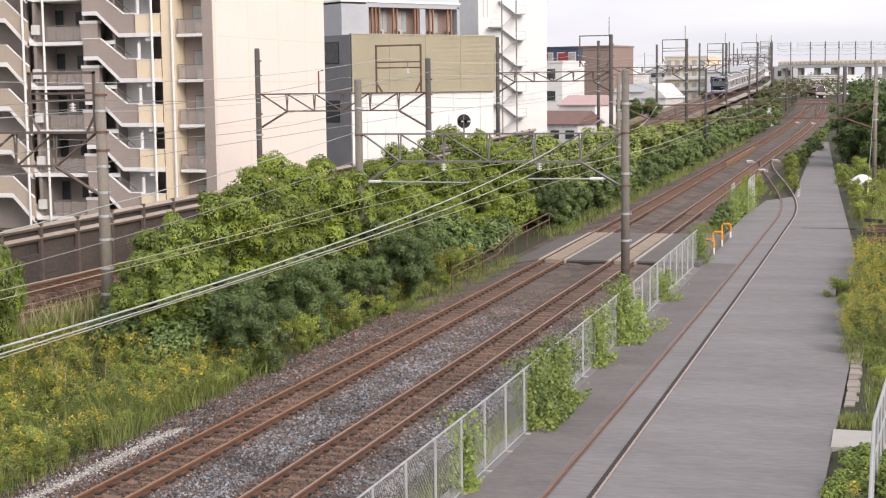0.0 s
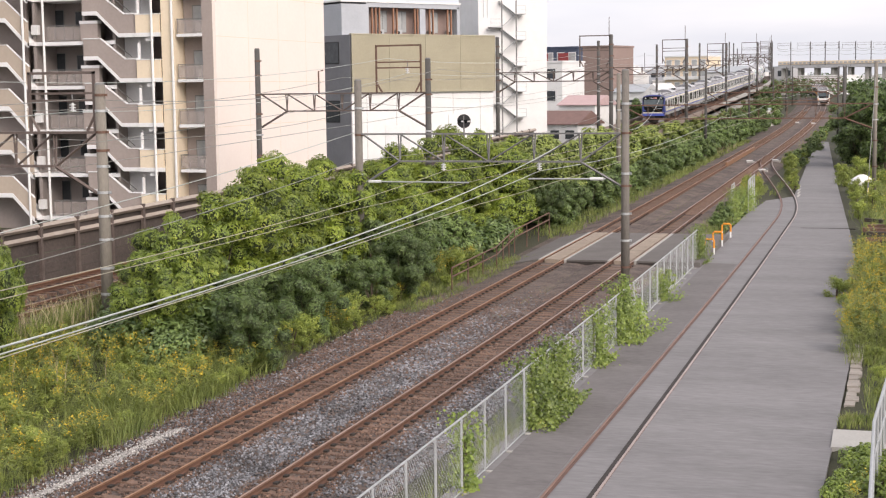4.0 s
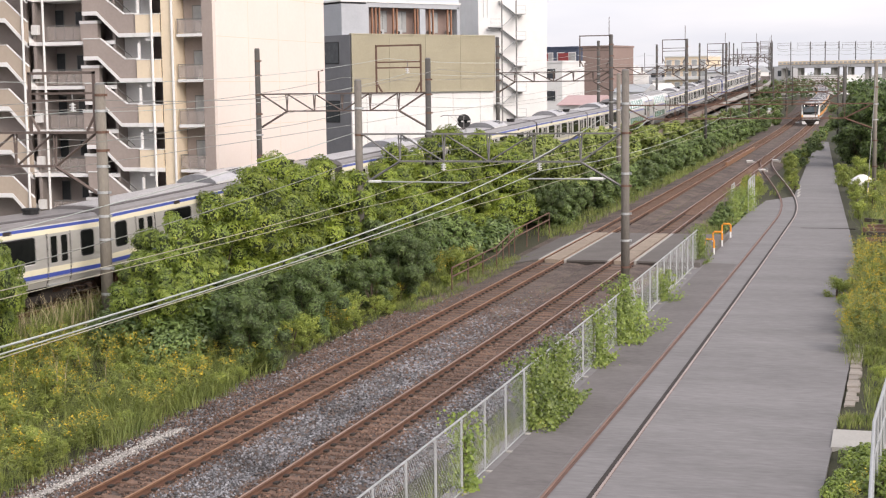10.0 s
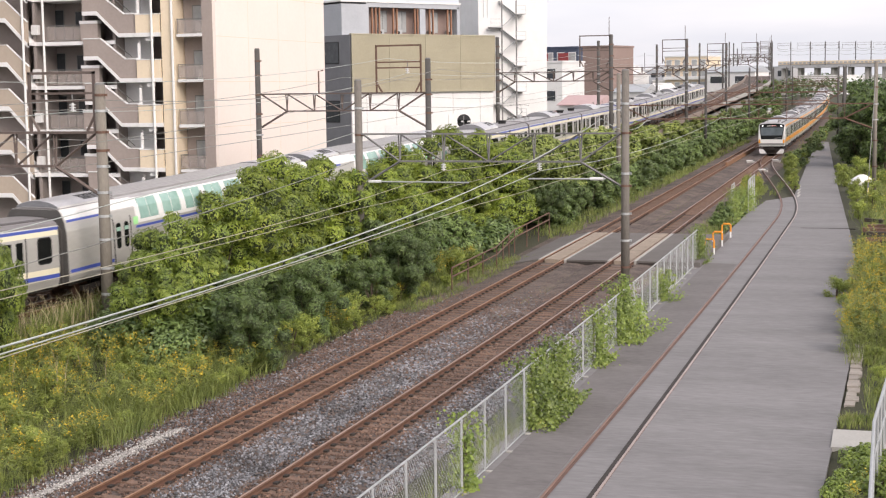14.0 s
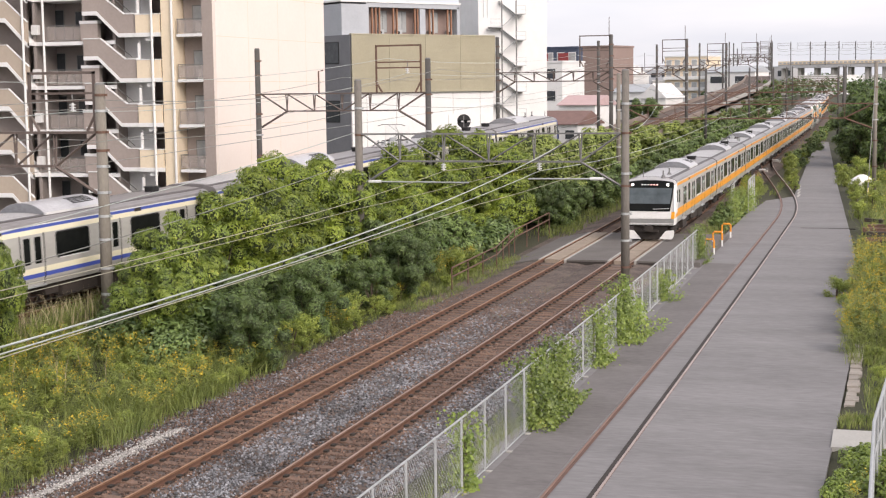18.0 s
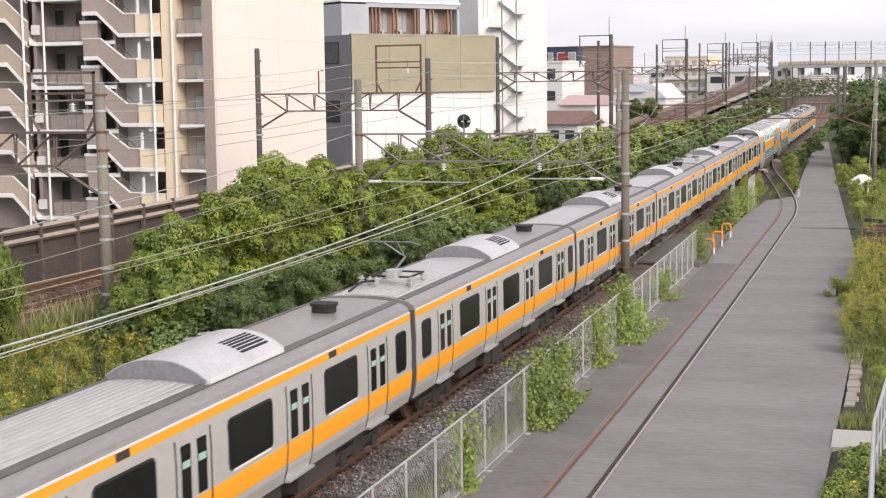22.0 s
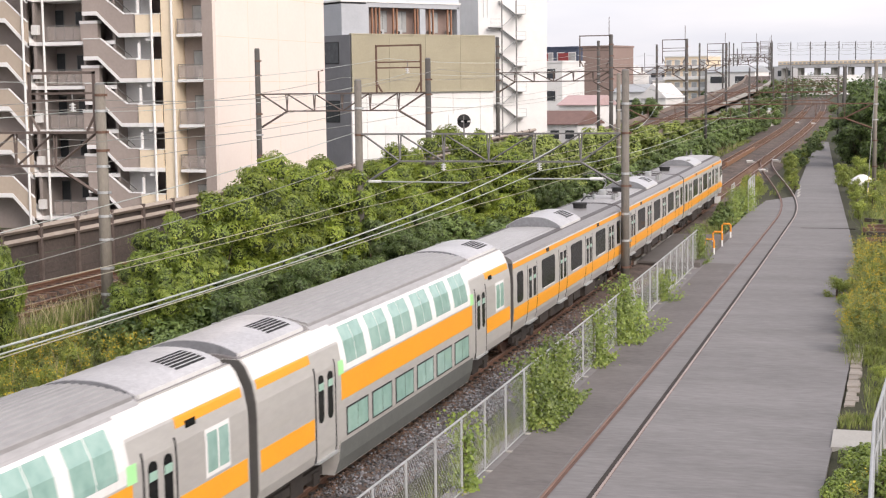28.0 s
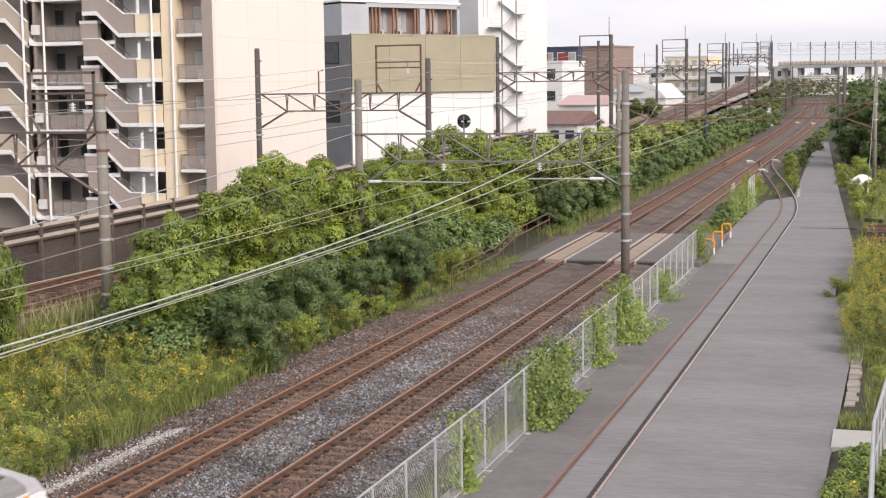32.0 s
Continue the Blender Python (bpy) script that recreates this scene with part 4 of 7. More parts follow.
def deck_car(kind, name, label, group):
    """Double-deck coach with doors near its ends."""
    band, top = (M_BAND, M_WHITE) if kind == "orange" else (M_BLUE, M_WHITE)
    t = thing(name, label, "train car", group=group)
    part("body", MB().prism(GSHELL, "y", -5.4, 5.4), M_STEEL, t, "stainless steel body")
    for a, b in ((-9.78, -5.4), (5.4, 9.78)):
        part("end_section", MB().prism([(x, max(z, 0.98)) for x, z in GSHELL], "y", a, b), M_STEEL, t)
    part("roof", MB().prism([(-1.15, 3.78), (1.15, 3.78), (1.0, 3.90), (0.6, 4.0), (0, 4.05), (-0.6, 4.0), (-1.0, 3.90)], "y", -6.2, 6.2), M_ROOF_L, t, "grey roof")
    part("ribbed_panel", ribbed(1.06, 3.80, 4.075, 3.92, 13, -6.15, 6.15), M_ROOF_M, t, "grey ribbed roof sheet")
    for a, b in ((-9.75, -6.2), (6.2, 9.75)):
        part("end_roof", MB().prism([(-1.15, 3.6), (1.15, 3.6), (1.05, 3.82), (0.6, 3.88), (-0.6, 3.88), (-1.05, 3.82)], "y", a, b), M_ROOF, t)
        y = (a + b) / 2
        cooler(t, y, 3.3, 3.80, 4.12, 1.0, M_AC)
    part("underframe", MB().box(-1.25, 1.25, -9.6, -5.4, 0.82, 1.0).box(-1.25, 1.25, 5.4, 9.6, 0.82, 1.0), M_UNDER, t)
    for y in (-7.0, 7.0):
        bogie(t, y)
    for s in (-1, 1):
        part("lower_skirt", g_panel(-5.38, 5.38, 0.38, 1.1, s, 0.005), M_SKIRT, t, "dark grey lower side")
        for a, b in ((-9.7, -5.25), (5.25, 9.7)):
            part("shoulder", g_panel(a, b, 3.40, 3.79, s, 0.003), top, t, "white roof shoulder")
        part("roof_side", g_panel(-5.25, 5.25, 3.73, 3.80, s, 0.004), M_ROOF_L, t, "grey roof edge")
        part("window_band", g_panel(-5.25, 5.25, 2.70, 3.73, s, 0.003), top, t, "white band between the upper windows")
        part("broad_stripe", g_panel(-5.3, 5.3, 2.07, 2.66, s, 0.004) if kind == "orange" else g_panel(-5.3, 5.3, 2.50, 2.60, s, 0.004), band, t, "broad orange stripe" if kind == "orange" else "blue stripe")
        for a, b in ((-9.7, -6.9), (-5.55, -5.3), (5.3, 5.55), (6.9, 9.7)):
            if b - a > 1:
                part("end_stripe", g_panel(a, b, 1.55, 2.0, s, 0.004) if kind == "orange" else g_panel(a, b, 1.34, 1.47, s, 0.004), band, t)
                part("upper_stripe", g_panel(a + 0.05, b - 0.05, 3.20 if kind == "orange" else 3.30, 3.39, s, 0.004), band, t)
        n = 6
        for i in range(n):
            y = -4.35 + 8.5 * i / (n - 1) * 1.0 + 0.05
            for z0, z1, nm in ((2.80, 3.71, "upper_window"), (1.2, 1.86, "lower_window")):
                w = part(nm, g_panel(y - 0.72, y + 0.72, z0, z1, s, 0.006), M_WHITE if nm == "upper_window" else M_RUBBER, t)
                for k in (-1, 1):
                    part("pane", g_panel(y + k * 0.335 - 0.315, y + k * 0.335 + 0.315, z0 + 0.04, z1 - 0.04, s, 0.014), M_GLASS_G, w, "green-tinted glass")
        for d in (-6.25, 6.25):
            dr = part("door", g_panel(d - 0.55, d + 0.55, 1.02, 3.05, s, 0.004), M_STEEL, t, "stainless folding door pair")
            for k in (-1, 1):
                part("door_pane", pane_at(d + k * 0.27, 2.35, 0.3, 1.05, s, 0.014, 0.13), M_GLASS_D, dr)
                part("door_sticker", pane_at(d + k * 0.27, 2.62, 0.28, 0.16, s, 0.018, 0.02), M_GREENTAG, dr)
            for k in (-0.58, 0.58):
                part("door_edge", g_panel(d + k - 0.03, d + k + 0.03, 1.0, 3.08, s, 0.008), M_RUBBER, dr)
            part("door_step", MB().box(min(s * 1.4, s * 1.53), max(s * 1.4, s * 1.53), d - 0.6, d + 0.6, 0.98, 1.03), M_GALV, dr)
            part("class_mark", g_panel(d - math.copysign(0.95, d) - 0.16, d - math.copysign(0.95, d) + 0.16, 2.66, 2.98, s, 0.006), M_CLASSMARK, t, "small green square mark")
        ew = part("end_window", g_panel(7.95, 8.95, 2.06, 2.95, s, 0.006), M_WHITE, t, "white-framed end window")
        for k in (8.02, 8.49):
            part("pane", g_panel(k, k + 0.4, 2.14, 2.87, s, 0.012), M_GLASS_G, ew, "green-tinted glass")
        part("side_display", g_panel(7.3, 7.7, 3.13, 3.26, s, 0.006), M_GLASS_D, t)
    bellows(t, 9.98, 0.97)
    # Both ends in the same dark colour, standing for shade between the cars.
    for k in (-1, 1):
        part("end_wall", MB().prism([(x * 0.985, max(z, 0.98)) for x, z in GSHELL], "y", k * 9.78, k * 9.81), M_CARGAP, t)
    return t


ORANGE_LABEL = "silver commuter train car with orange stripes"
BLUE_LABEL = "silver suburban train car with blue and cream stripes"
FLIP = 180.0


def build_train(kind, n, decks, pantos, joints=()):
    """Cars in order from the head of the train, each with its turn."""
    lab = ORANGE_LABEL if kind == "orange" else BLUE_LABEL
    grp = "cars of the orange train" if kind == "orange" else "cars of the blue and cream train"
    nm = "train_car"
    plain = coach(kind, nm, lab, grp, seed=3)
    withp = coach(kind, nm, lab + " and a pantograph", grp, panto=True, seed=5)
    both = coach(kind, nm, lab + " and two pantographs", grp, panto=True, seed=5, twin=True)
    lead = coach(kind, nm, lab + " and a cab", grp, cab=True, seed=7)
    deck = deck_car(kind, nm, "silver double-deck train car with green-tinted windows and " + ("orange stripes" if kind == "orange" else "blue stripes"), grp)
    used, cars = set(), []
    for i in range(n):
        src, turn = plain, 0.0
        if i == 0 or i in joints:
            src = lead
        elif i == n - 1 or i + 1 in joints:
            src, turn = lead, FLIP
        elif i in decks:
            src, turn = deck, 0.0
        elif i in pantos:
            src = both if kind == "orange" and i == n - 2 else withp
        if src in used:
            car = copy_thing(src, Matrix())
        else:
            car = src
            used.add(src)
        cars.append((car, turn))
    for src in (plain, withp, both, lead, deck):
        if src not in used:
            for o in (*src.children_recursive, src):
                bpy.data.objects.remove(o)
    return cars


orange_cars = build_train("orange", 12, (7, 8), (2, 5, 10))
blue_cars = build_train("blue", 15, (6, 7), (3, 9, 13), joints=(11,))


def ride(cars, path, head, times, pitch=20.0):
    for i, (car, turn) in enumerate(cars):
        rows = []
        for t in times:
            c = head(t) + pitch * i + 10.0
            a, b = path(c - 6.9), path(c + 6.9)
            d = b - a
            mid = (a + b) / 2
            m = pose(mid.x, mid.y, mid.z, math.degrees(math.atan2(d.z, d.y)), 0, math.degrees(math.atan2(-d.x, d.y)))
            rows.append((t, m @ pose(0, 0, 0, 0, 0, turn)))
        walk(car, rows)


def head_1(t):
    return 92.7 - 20.9 * (t - 17.5) if t < 17.5 else 92.7 - 21.65 * (t - 17.5)


def head_3(t):
    return float(np.interp(t, [0, 2, 3.4, 5.6, 7.0, 8.0, 9.0, 13.0, 17.5, 20.3, 32.0], [260, 231, 204, 143.0, 103.8, 79.0, 56.8, -43.7, -166.0, -246.2, -586.0]))


def motions():
    ride(orange_cars, line_1, head_1, [0.5 * i for i in range(65)])
    ride(blue_cars, line_3, head_3, [0.5 * i for i in range(65)])

# ---- fence of wire mesh along the yard road ----
def fence_panel(w, h):
    """Frame bars and a diamond mesh, from the origin along +y."""
    net = MB()
    step, r = 0.14, 0.0021
    n = int((w + h) / step) + 1
    for k in range(n):
        a = k * step
        for flip in (0, 1):
            y0, z0, y1, z1 = a, 0.0, a - h, h
            if y1 < 0:
                y1, z1 = 0.0, a
            if y0 > w:
                z0, y0 = a - w, w
            if flip:
                y0, y1 = w - y0, w - y1
            if abs(z1 - z0) > 0.02:
                d = Vector((0, y1 - y0, z1 - z0)).normalized()
                p = Vector((0, -d.z, d.y)) * r
                b, c = Vector((r * (1 if flip else -1), y0, z0 + 0.06)), Vector((r * (1 if flip else -1), y1, z1 + 0.06))
                net.add([b - p, b + p, c + p, c - p, b + Vector((r, 0, 0)), c + Vector((r, 0, 0))], [(0, 1, 2, 3), (0, 4, 5, 3), (1, 4, 5, 2)])
    return net


def fence(y0, n, w, path_x, h=1.78, label="grey galvanised wire-mesh fence", top=True):
    t = thing("wire_fence", label, "fence")
    net = fence_panel(w, h - 0.1).mesh("mesh_panel", M_MESH)
    post = MB().tube([(0, 0, -0.3), (0, 0, h)], 0.03, 8).mesh("post", M_GALV)
    rail = MB().tube([(0, 0, h - 0.02), (0, w, h - 0.02)], 0.024, 8).mesh("top_rail", M_GALV)
    low = MB().tube([(0, 0, 0.06), (0, w, 0.06)], 0.018, 6).mesh("bottom_rail", M_GALV)
    block = MB().box(-0.07, 0.07, -0.07, 0.07, -0.3, 0.03).mesh("footing", M_CONCRETE)
    for i in range(n + 1):
        y = y0 + w * i
        z = ROAD_Z + rise(y)
        x = path_x(y)
        m = pose(x, y, z, math.degrees((rise(y + w) - rise(y)) / w), 0, math.degrees(-(path_x(y + w) - x) / w))
        part("post", post, None, t, m=pose(x, y, z))
        part("footing", block, None, t, "small concrete footing", m=pose(x + 0.1, y, z))
        if i < n:
            part("mesh_panel", net, None, t, m=m)
            part("top_rail", rail, None, t, m=m)
            part("bottom_rail", low, None, t, m=m)
    return t


fence(13.52, 31, 1.98, lambda y: -9.36 - max(0, y - 36) * 0.0065)
fence(96.5, 1, 2.0, lambda y: -10.2 - (y - 96) * 0.02, label="short piece of galvanised fence overgrown by vines", h=2.4)
fence(103.5, 3, 2.0, lambda y: -9.8 - (y - 103) * 0.02, label="short piece of galvanised fence overgrown by vines", h=2.2)


def guard(y):
    """Orange-and-white hoop guards beside the yard."""
    z = ROAD_Z + rise(y)
    t = thing("hoop_guard", "orange and white steel hoop guard", "bollard", pose(-9.5, y, z), group="hoop guards")
    for x in (-0.25, 0.25):
        part("white_leg", MB().tube([(x, 0, -0.2), (x, 0, 0.4)], 0.05, 8), M_WHITE, t)
    part("orange_hoop", MB().tube([(-0.25, 0, 0.36), (-0.25, 0, 0.74), (-0.18, 0, 0.82), (0.18, 0, 0.82), (0.25, 0, 0.74), (0.25, 0, 0.36)], 0.055, 8), M_ORANGE, t)


for y in (78.8, 82.6, 87.0):
    guard(y)


# right-hand tall fence edge of the footbridge approach
def edge_fence():
    t = thing("steel_fence", "grey steel fence with thick posts at the road edge", "fence")
    line = [Vector((-0.30, 20.0, 0)), Vector((-0.35, 33.3, 0)), Vector((0.02, 41.0, 0))]
    for p, q in zip(line[:-1], line[1:]):
        part("top_rail", MB().tube([p + Vector((0, 0, 1.5)), q + Vector((0, 0, 1.5))], 0.04, 8), M_GALV, t)
        part("mid_rail", MB().tube([p + Vector((0.02, 0, 0.75)), q + Vector((0.02, 0, 0.75))], 0.025, 6), M_GALV, t)
        n = 6
        for k in range(n + 1):
            m = p.lerp(q, k / n)
            part("post", MB().tube([(m.x, m.y, -0.5), (m.x, m.y, 1.5)], 0.035, 8), M_GALV, t)


edge_fence()


# ---- poles, portals and wires ----
def pole(x, y, z0, top, r0=0.19, r1=0.15, label="grey concrete catenary pole with steel clamps", mt=None, clamps=(), group="catenary poles", step_irons=False):
    t = thing("catenary_pole", label, "pole", pose(x, y, z0), group=group)
    h = top - z0
    part("shaft", MB().tube([(0, 0, -0.5), (0, 0, h)], r0, 14, r1), mt or M_CONCRETE_POLE, t, smooth=True)
    part("cap", MB().tube([(0, 0, h), (0, 0, h + 0.06)], r1 * 1.02, 12, r1 * 0.7), M_GALV_DARK, t)
    for c in clamps:
        k = r0 + (r1 - r0) * (c - z0) / h + 0.012
        part("clamp", MB().tube([(0, 0, c - z0 - 0.05), (0, 0, c - z0 + 0.05)], k, 12).box(k - 0.02, k + 0.08, -0.05, 0.05, c - z0 - 0.05, c - z0 + 0.05), M_GALV if c % 1 < 0.5 else M_RUSTSTEEL, t)
    return t


def truss(xa, xb, y, ztop, zlow, inset, bays, mt, label, w=0.07, knee=1.0, lace=1.0):
    """Lattice beam between two poles: upper chord full width, lower chord inset, slanting to the poles."""
    t = thing("portal_beam", label, "portal beam", group="portal beams")
    part("upper_chord", MB().box(xa, xb, y - 0.16, y - 0.16 + w, ztop - w, ztop).box(xa, xb, y + 0.09, y + 0.09 + w, ztop - w, ztop), mt, t)
    la, lb = xa + inset, xb - inset
    part("lower_chord", MB().box(la, lb, y - 0.16, y - 0.16 + w, zlow, zlow + w).box(la, lb, y + 0.09, y + 0.09 + w, zlow, zlow + w), mt, t)
    n = bays
    for i in range(n + 1):
        x = la + (lb - la) * i / n
        part("hanger", MB().tube([(x - 0.07, y, ztop - 0.03), (x, y, zlow + 0.03)], w * 0.5 * lace, 4).tube([(x + 0.07, y, ztop - 0.03), (x, y, zlow + 0.03)], w * 0.5 * lace, 4), mt, t)
        if i < n:
            x2 = la + (lb - la) * (i + 1) / n
            up = i < n / 2
            part("diagonal", MB().bar((x if up else x2, y, ztop - 0.03), (x2 if up else x, y, zlow + 0.03), w * 0.75 * lace), mt, t)
    for a, b in ((xa, la), (xb, lb)):
        part("end_diagonal", MB().bar((a, y, ztop - 0.03), (b, y, zlow + 0.03), w * 0.9), mt, t)
        part("knee_brace", MB().bar((a, y, zlow - knee), (b, y, zlow + 0.03), w * 1.1), mt, t)
    return t


def top_frame(xa, xb, y, z0, z1, mt):
    t = thing("wire_frame_mast", "rusty steel frame on the portal carrying feeder wires", "frame")
    part("frame_bar", MB().box(xa, xa + 0.1, y - 0.05, y + 0.05, z0, z1).box(xb - 0.1, xb, y - 0.05, y + 0.05, z0, z1).box(xa, xb, y - 0.05, y + 0.05, z1 - 0.1, z1), mt, t)
    for k in (0.5, 0.62):
        part("crossbar", MB().box(xa + 0.1, xb - 0.1, y - 0.04, y + 0.04, z0 + (z1 - z0) * k, z0 + (z1 - z0) * k + 0.08), mt, t)
    for a, b in ((xa, xa + 0.4), (xb, xb - 0.4)):
        part("gusset", MB().bar((a, y, z0 + 0.7), (b, y, z0), 0.08), mt, t)
    return t


def reg_arm(x0, x1, y, z):
    """Registration arm with a bulky insulator."""
    t = thing("registration_arm", "pale steel registration arm with a white insulator", "catenary arm", group="registration arms")
    part("tube_arm", MB().tube([(x0, y, z), (x1, y, z - 0.02)], 0.035, 8), M_GALV, t)
    k = 0.12 if x1 > x0 else -0.12
    part("insulator", MB().tube([(x0 + k, y, z), (x0 + 6 * k, y, z)], 0.075, 10), M_INSUL, t)


def insulator(x, y, z):
    t = thing("insulator", "white porcelain insulator under the beam", "insulator", pose(x, y, z), group="insulators")
    part("stack", MB().tube([(0, 0, -0.32), (0, 0, 0.02)], 0.05, 8).tube([(0, 0, -0.06), (0, 0, -0.02)], 0.12, 10).tube([(0, 0, -0.17), (0, 0, -0.13)], 0.12, 10).tube([(0, 0, -0.28), (0, 0, -0.24)], 0.12, 10), M_INSUL, t)
    part("hook", MB().tube([(0, 0, 0.0), (0, 0, 0.4)], 0.03, 6), M_GALV_DARK, t)


def wire(points, r, mt=None, sag=0.0, label="overhead wire", n=10):
    """A wire through points, each span with its own sag."""
    pts = []
    for a, b in zip(points[:-1], points[1:]):
        a, b = Vector(a), Vector(b)
        for k in range(n):
            s = k / n
            p = a.lerp(b, s)
            p.z -= sag * 4 * s * (1 - s)
            pts.append(p)
    pts.append(Vector(points[-1]))
    return solid("overhead_wire", MB().tube(pts, r, 5), mt or M_WIRE, label, "wire", group="overhead wires", smooth=True)


# first portal over lines 1 and 2
pole(-11.52, 64.6, -0.3, 9.66, 0.20, 0.165, clamps=(0.9, 2.1, 3.3, 4.55, 5.1, 6.9, 8.2), mt=M_POLE_MID)
pole(-24.15, 64.6, -0.5, 9.38, 0.20, 0.17, clamps=(2.2, 3.6, 5.0, 6.85, 8.1), mt=M_POLE_MID)
truss(-23.97, -11.7, 64.6, 6.92, 5.58, 1.85, 4, M_GALV_DARK, "grey steel lattice portal beam over the tracks", knee=1.05)
reg_arm(-23.8, -18.8, 64.6, 4.66)
reg_arm(-12.4, -15.97, 64.6, 4.85)
insulator(-20.0, 64.6, 5.5)
insulator(-15.45, 64.6, 5.55)
# marker plates on the pole by the bushes
mk = thing("pole_sign", "small yellow and black plates on the pole", "sign")
part("letter_plate", MB().box(-24.30, -24.00, 64.36, 64.40, 1.55, 1.99), M_BLACK, mk)
letter = bpy.data.curves.new("letter", "FONT")
letter.body, letter.size, letter.extrude, letter.align_x = "S", 0.5, 0.004, "CENTER"
letter.materials.append(M_YELLOW)
glyph = new("letter", letter)
glyph.parent, glyph.matrix_basis = mk, pose(-24.15, 64.35, 1.595, 90, 0, 0)
part("dark_plate", MB().box(-24.26, -24.04, 64.36, 64.39, 1.0, 1.5), M_BLACK, mk)
part("plate_triangle", MB().prism([(-24.26, 1.52), (-24.04, 1.52), (-24.15, 1.78)], "y", 64.33, 64.36), M_YELLOW, mk)

# second and further portals over lines 1 and 2
pole(-1.6, 118, 0.2, 10.55, 0.17, 0.14, clamps=(2.5, 4.5, 6.1, 7.3, 8.6), label="tall grey pole with guy wire beside the trees")
pole(-21.6, 118, 0.2, 9.9, 0.19, 0.16, clamps=(4, 7))
truss(-21.4, -1.7, 118, 7.4, 6.2, 2.2, 7, M_RUSTSTEEL, "rust-brown lattice portal beam over the tracks", w=0.09, knee=0.8, lace=0.4)
solid("guy_wire", MB().tube([(-1.6, 118, 9.8), (-2.0, 112.0, 0.2)], 0.025, 5), M_WIRE_D, "slanting guy wire of the tall pole", "wire")
gt = thing("guy_guard", "yellow and black guy wire guard", "guard")
for k in range(5):
    part("band", MB().tube([(-1.98 + 0.016 * k, 112.2 + 0.24 * k, 0.4 + 0.4 * k), (-1.964 + 0.016 * k, 112.44 + 0.24 * k, 0.8 + 0.4 * k)], 0.05, 8), M_YELLOW if k % 2 else M_BLACK, gt)
FAR_Y = (172, 226, 282, 340, 400)
for y in FAR_Y:
    x = line_1(y).x
    z = rise(y)
    right = 7.5 if y == 172 else 5.0          # the nearest stands behind the trees
    pole(x + right, y, z - 0.3, z + 9.6, 0.17, 0.14, mt=M_POLE_DARK)
    pole(x - 8.0, y, z - 0.3, z + 9.6, 0.17, 0.14, mt=M_POLE_DARK)
    truss(x - 7.9, x + right - 0.1, y, z + 6.9, z + 5.8, 1.8, 4, M_RUSTSTEEL, "rust-brown lattice portal beam over the tracks", w=0.085, knee=0.7, lace=0.4)

# portals over line 3
pole(-28.9, 49.4, -0.5, 9.29, 0.24, 0.2, clamps=(1.3, 2.3, 3.4, 4.3, 5.2, 6.2, 6.8, 7.5, 8.3, 8.9), label="stout grey concrete catenary pole ringed with clamps")
pole(-40.0, 49.4, -0.5, 9.29, 0.19, 0.16)
truss(-39.8, -29.07, 49.4, 7.53, 6.15, 1.85, 4, M_PORTAL, "brown-grey steel lattice portal beam over the ramp track", w=0.09, knee=1.05)
top_frame(-32.0, -29.1, 49.4, 7.53, 9.80, M_PORTAL)
pole(-38.3, 84.6, -0.2, 11.53, 0.19, 0.165, clamps=(4.9, 6.2, 7.5, 8.7, 9.9, 10.8), mt=M_POLE_DARK, label="dark concrete catenary pole with many clamps")
pole(-27.1, 84.6, -0.2, 10.75, 0.19, 0.165, clamps=(5.3, 6.4, 7.5, 8.6, 9.5), mt=M_POLE_DARK, label="dark concrete catenary pole with many clamps")
truss(-38.1, -27.25, 84.6, 8.77, 7.62, 1.75, 4, M_PORTAL, "brown-grey steel lattice portal beam over the ramp track", w=0.085, knee=0.95)
top_frame(-30.45, -27.5, 84.6, 8.77, 11.62, M_RUSTSTEEL)
solid("bracket_mast", MB().tube([(-34.2, 84.6, 8.7), (-34.2, 84.6, 10.1), (-33.9, 84.6, 10.15)], 0.05, 6), M_RUSTSTEEL, "short rusty bracket on the portal", "bracket")
for y, zt, lag in ((140, 13.8, 0.1), (187, 14.65, 0.3), (242, 15.5, -0.2), (295, 17.0, 0.0), (350, 18.3, 0.0), (405, 20.2, 0.0), (470, 21.5, 0.0), (545, 21.5, 0.0)):
    xl = -37.75 + (lag * 3 if lag > 0.2 else lag) if y < 300 else line_3(y).x - 8.0
    xr = xl + 11.3
    for x in (xl, xr):
        pole(x, y, rise(y) - 0.5, zt, 0.21, 0.18, mt=M_POLE_DARK, clamps=[zt - 0.9 - 1.1 * k for k in range(6)] if y < 300 else ())
    truss(xl + 0.15, xr - 0.15, y, zt - 3.4, zt - 4.4, 1.6, 4, M_PORTAL, "brown-grey steel lattice portal beam over the ramp track", w=0.1, knee=0.9)
    top_frame(xr - 3.1, xr - 0.1, y, zt - 3.0, zt, M_PORTAL)
    solid("lightning_rod", MB().tube([(xr - 0.2, y, zt - 0.1), (xr - 0.2, y, zt + 1.7)], 0.04, 5), M_PORTAL, "thin rod on top of a pole", "rod", group="rods on the poles")

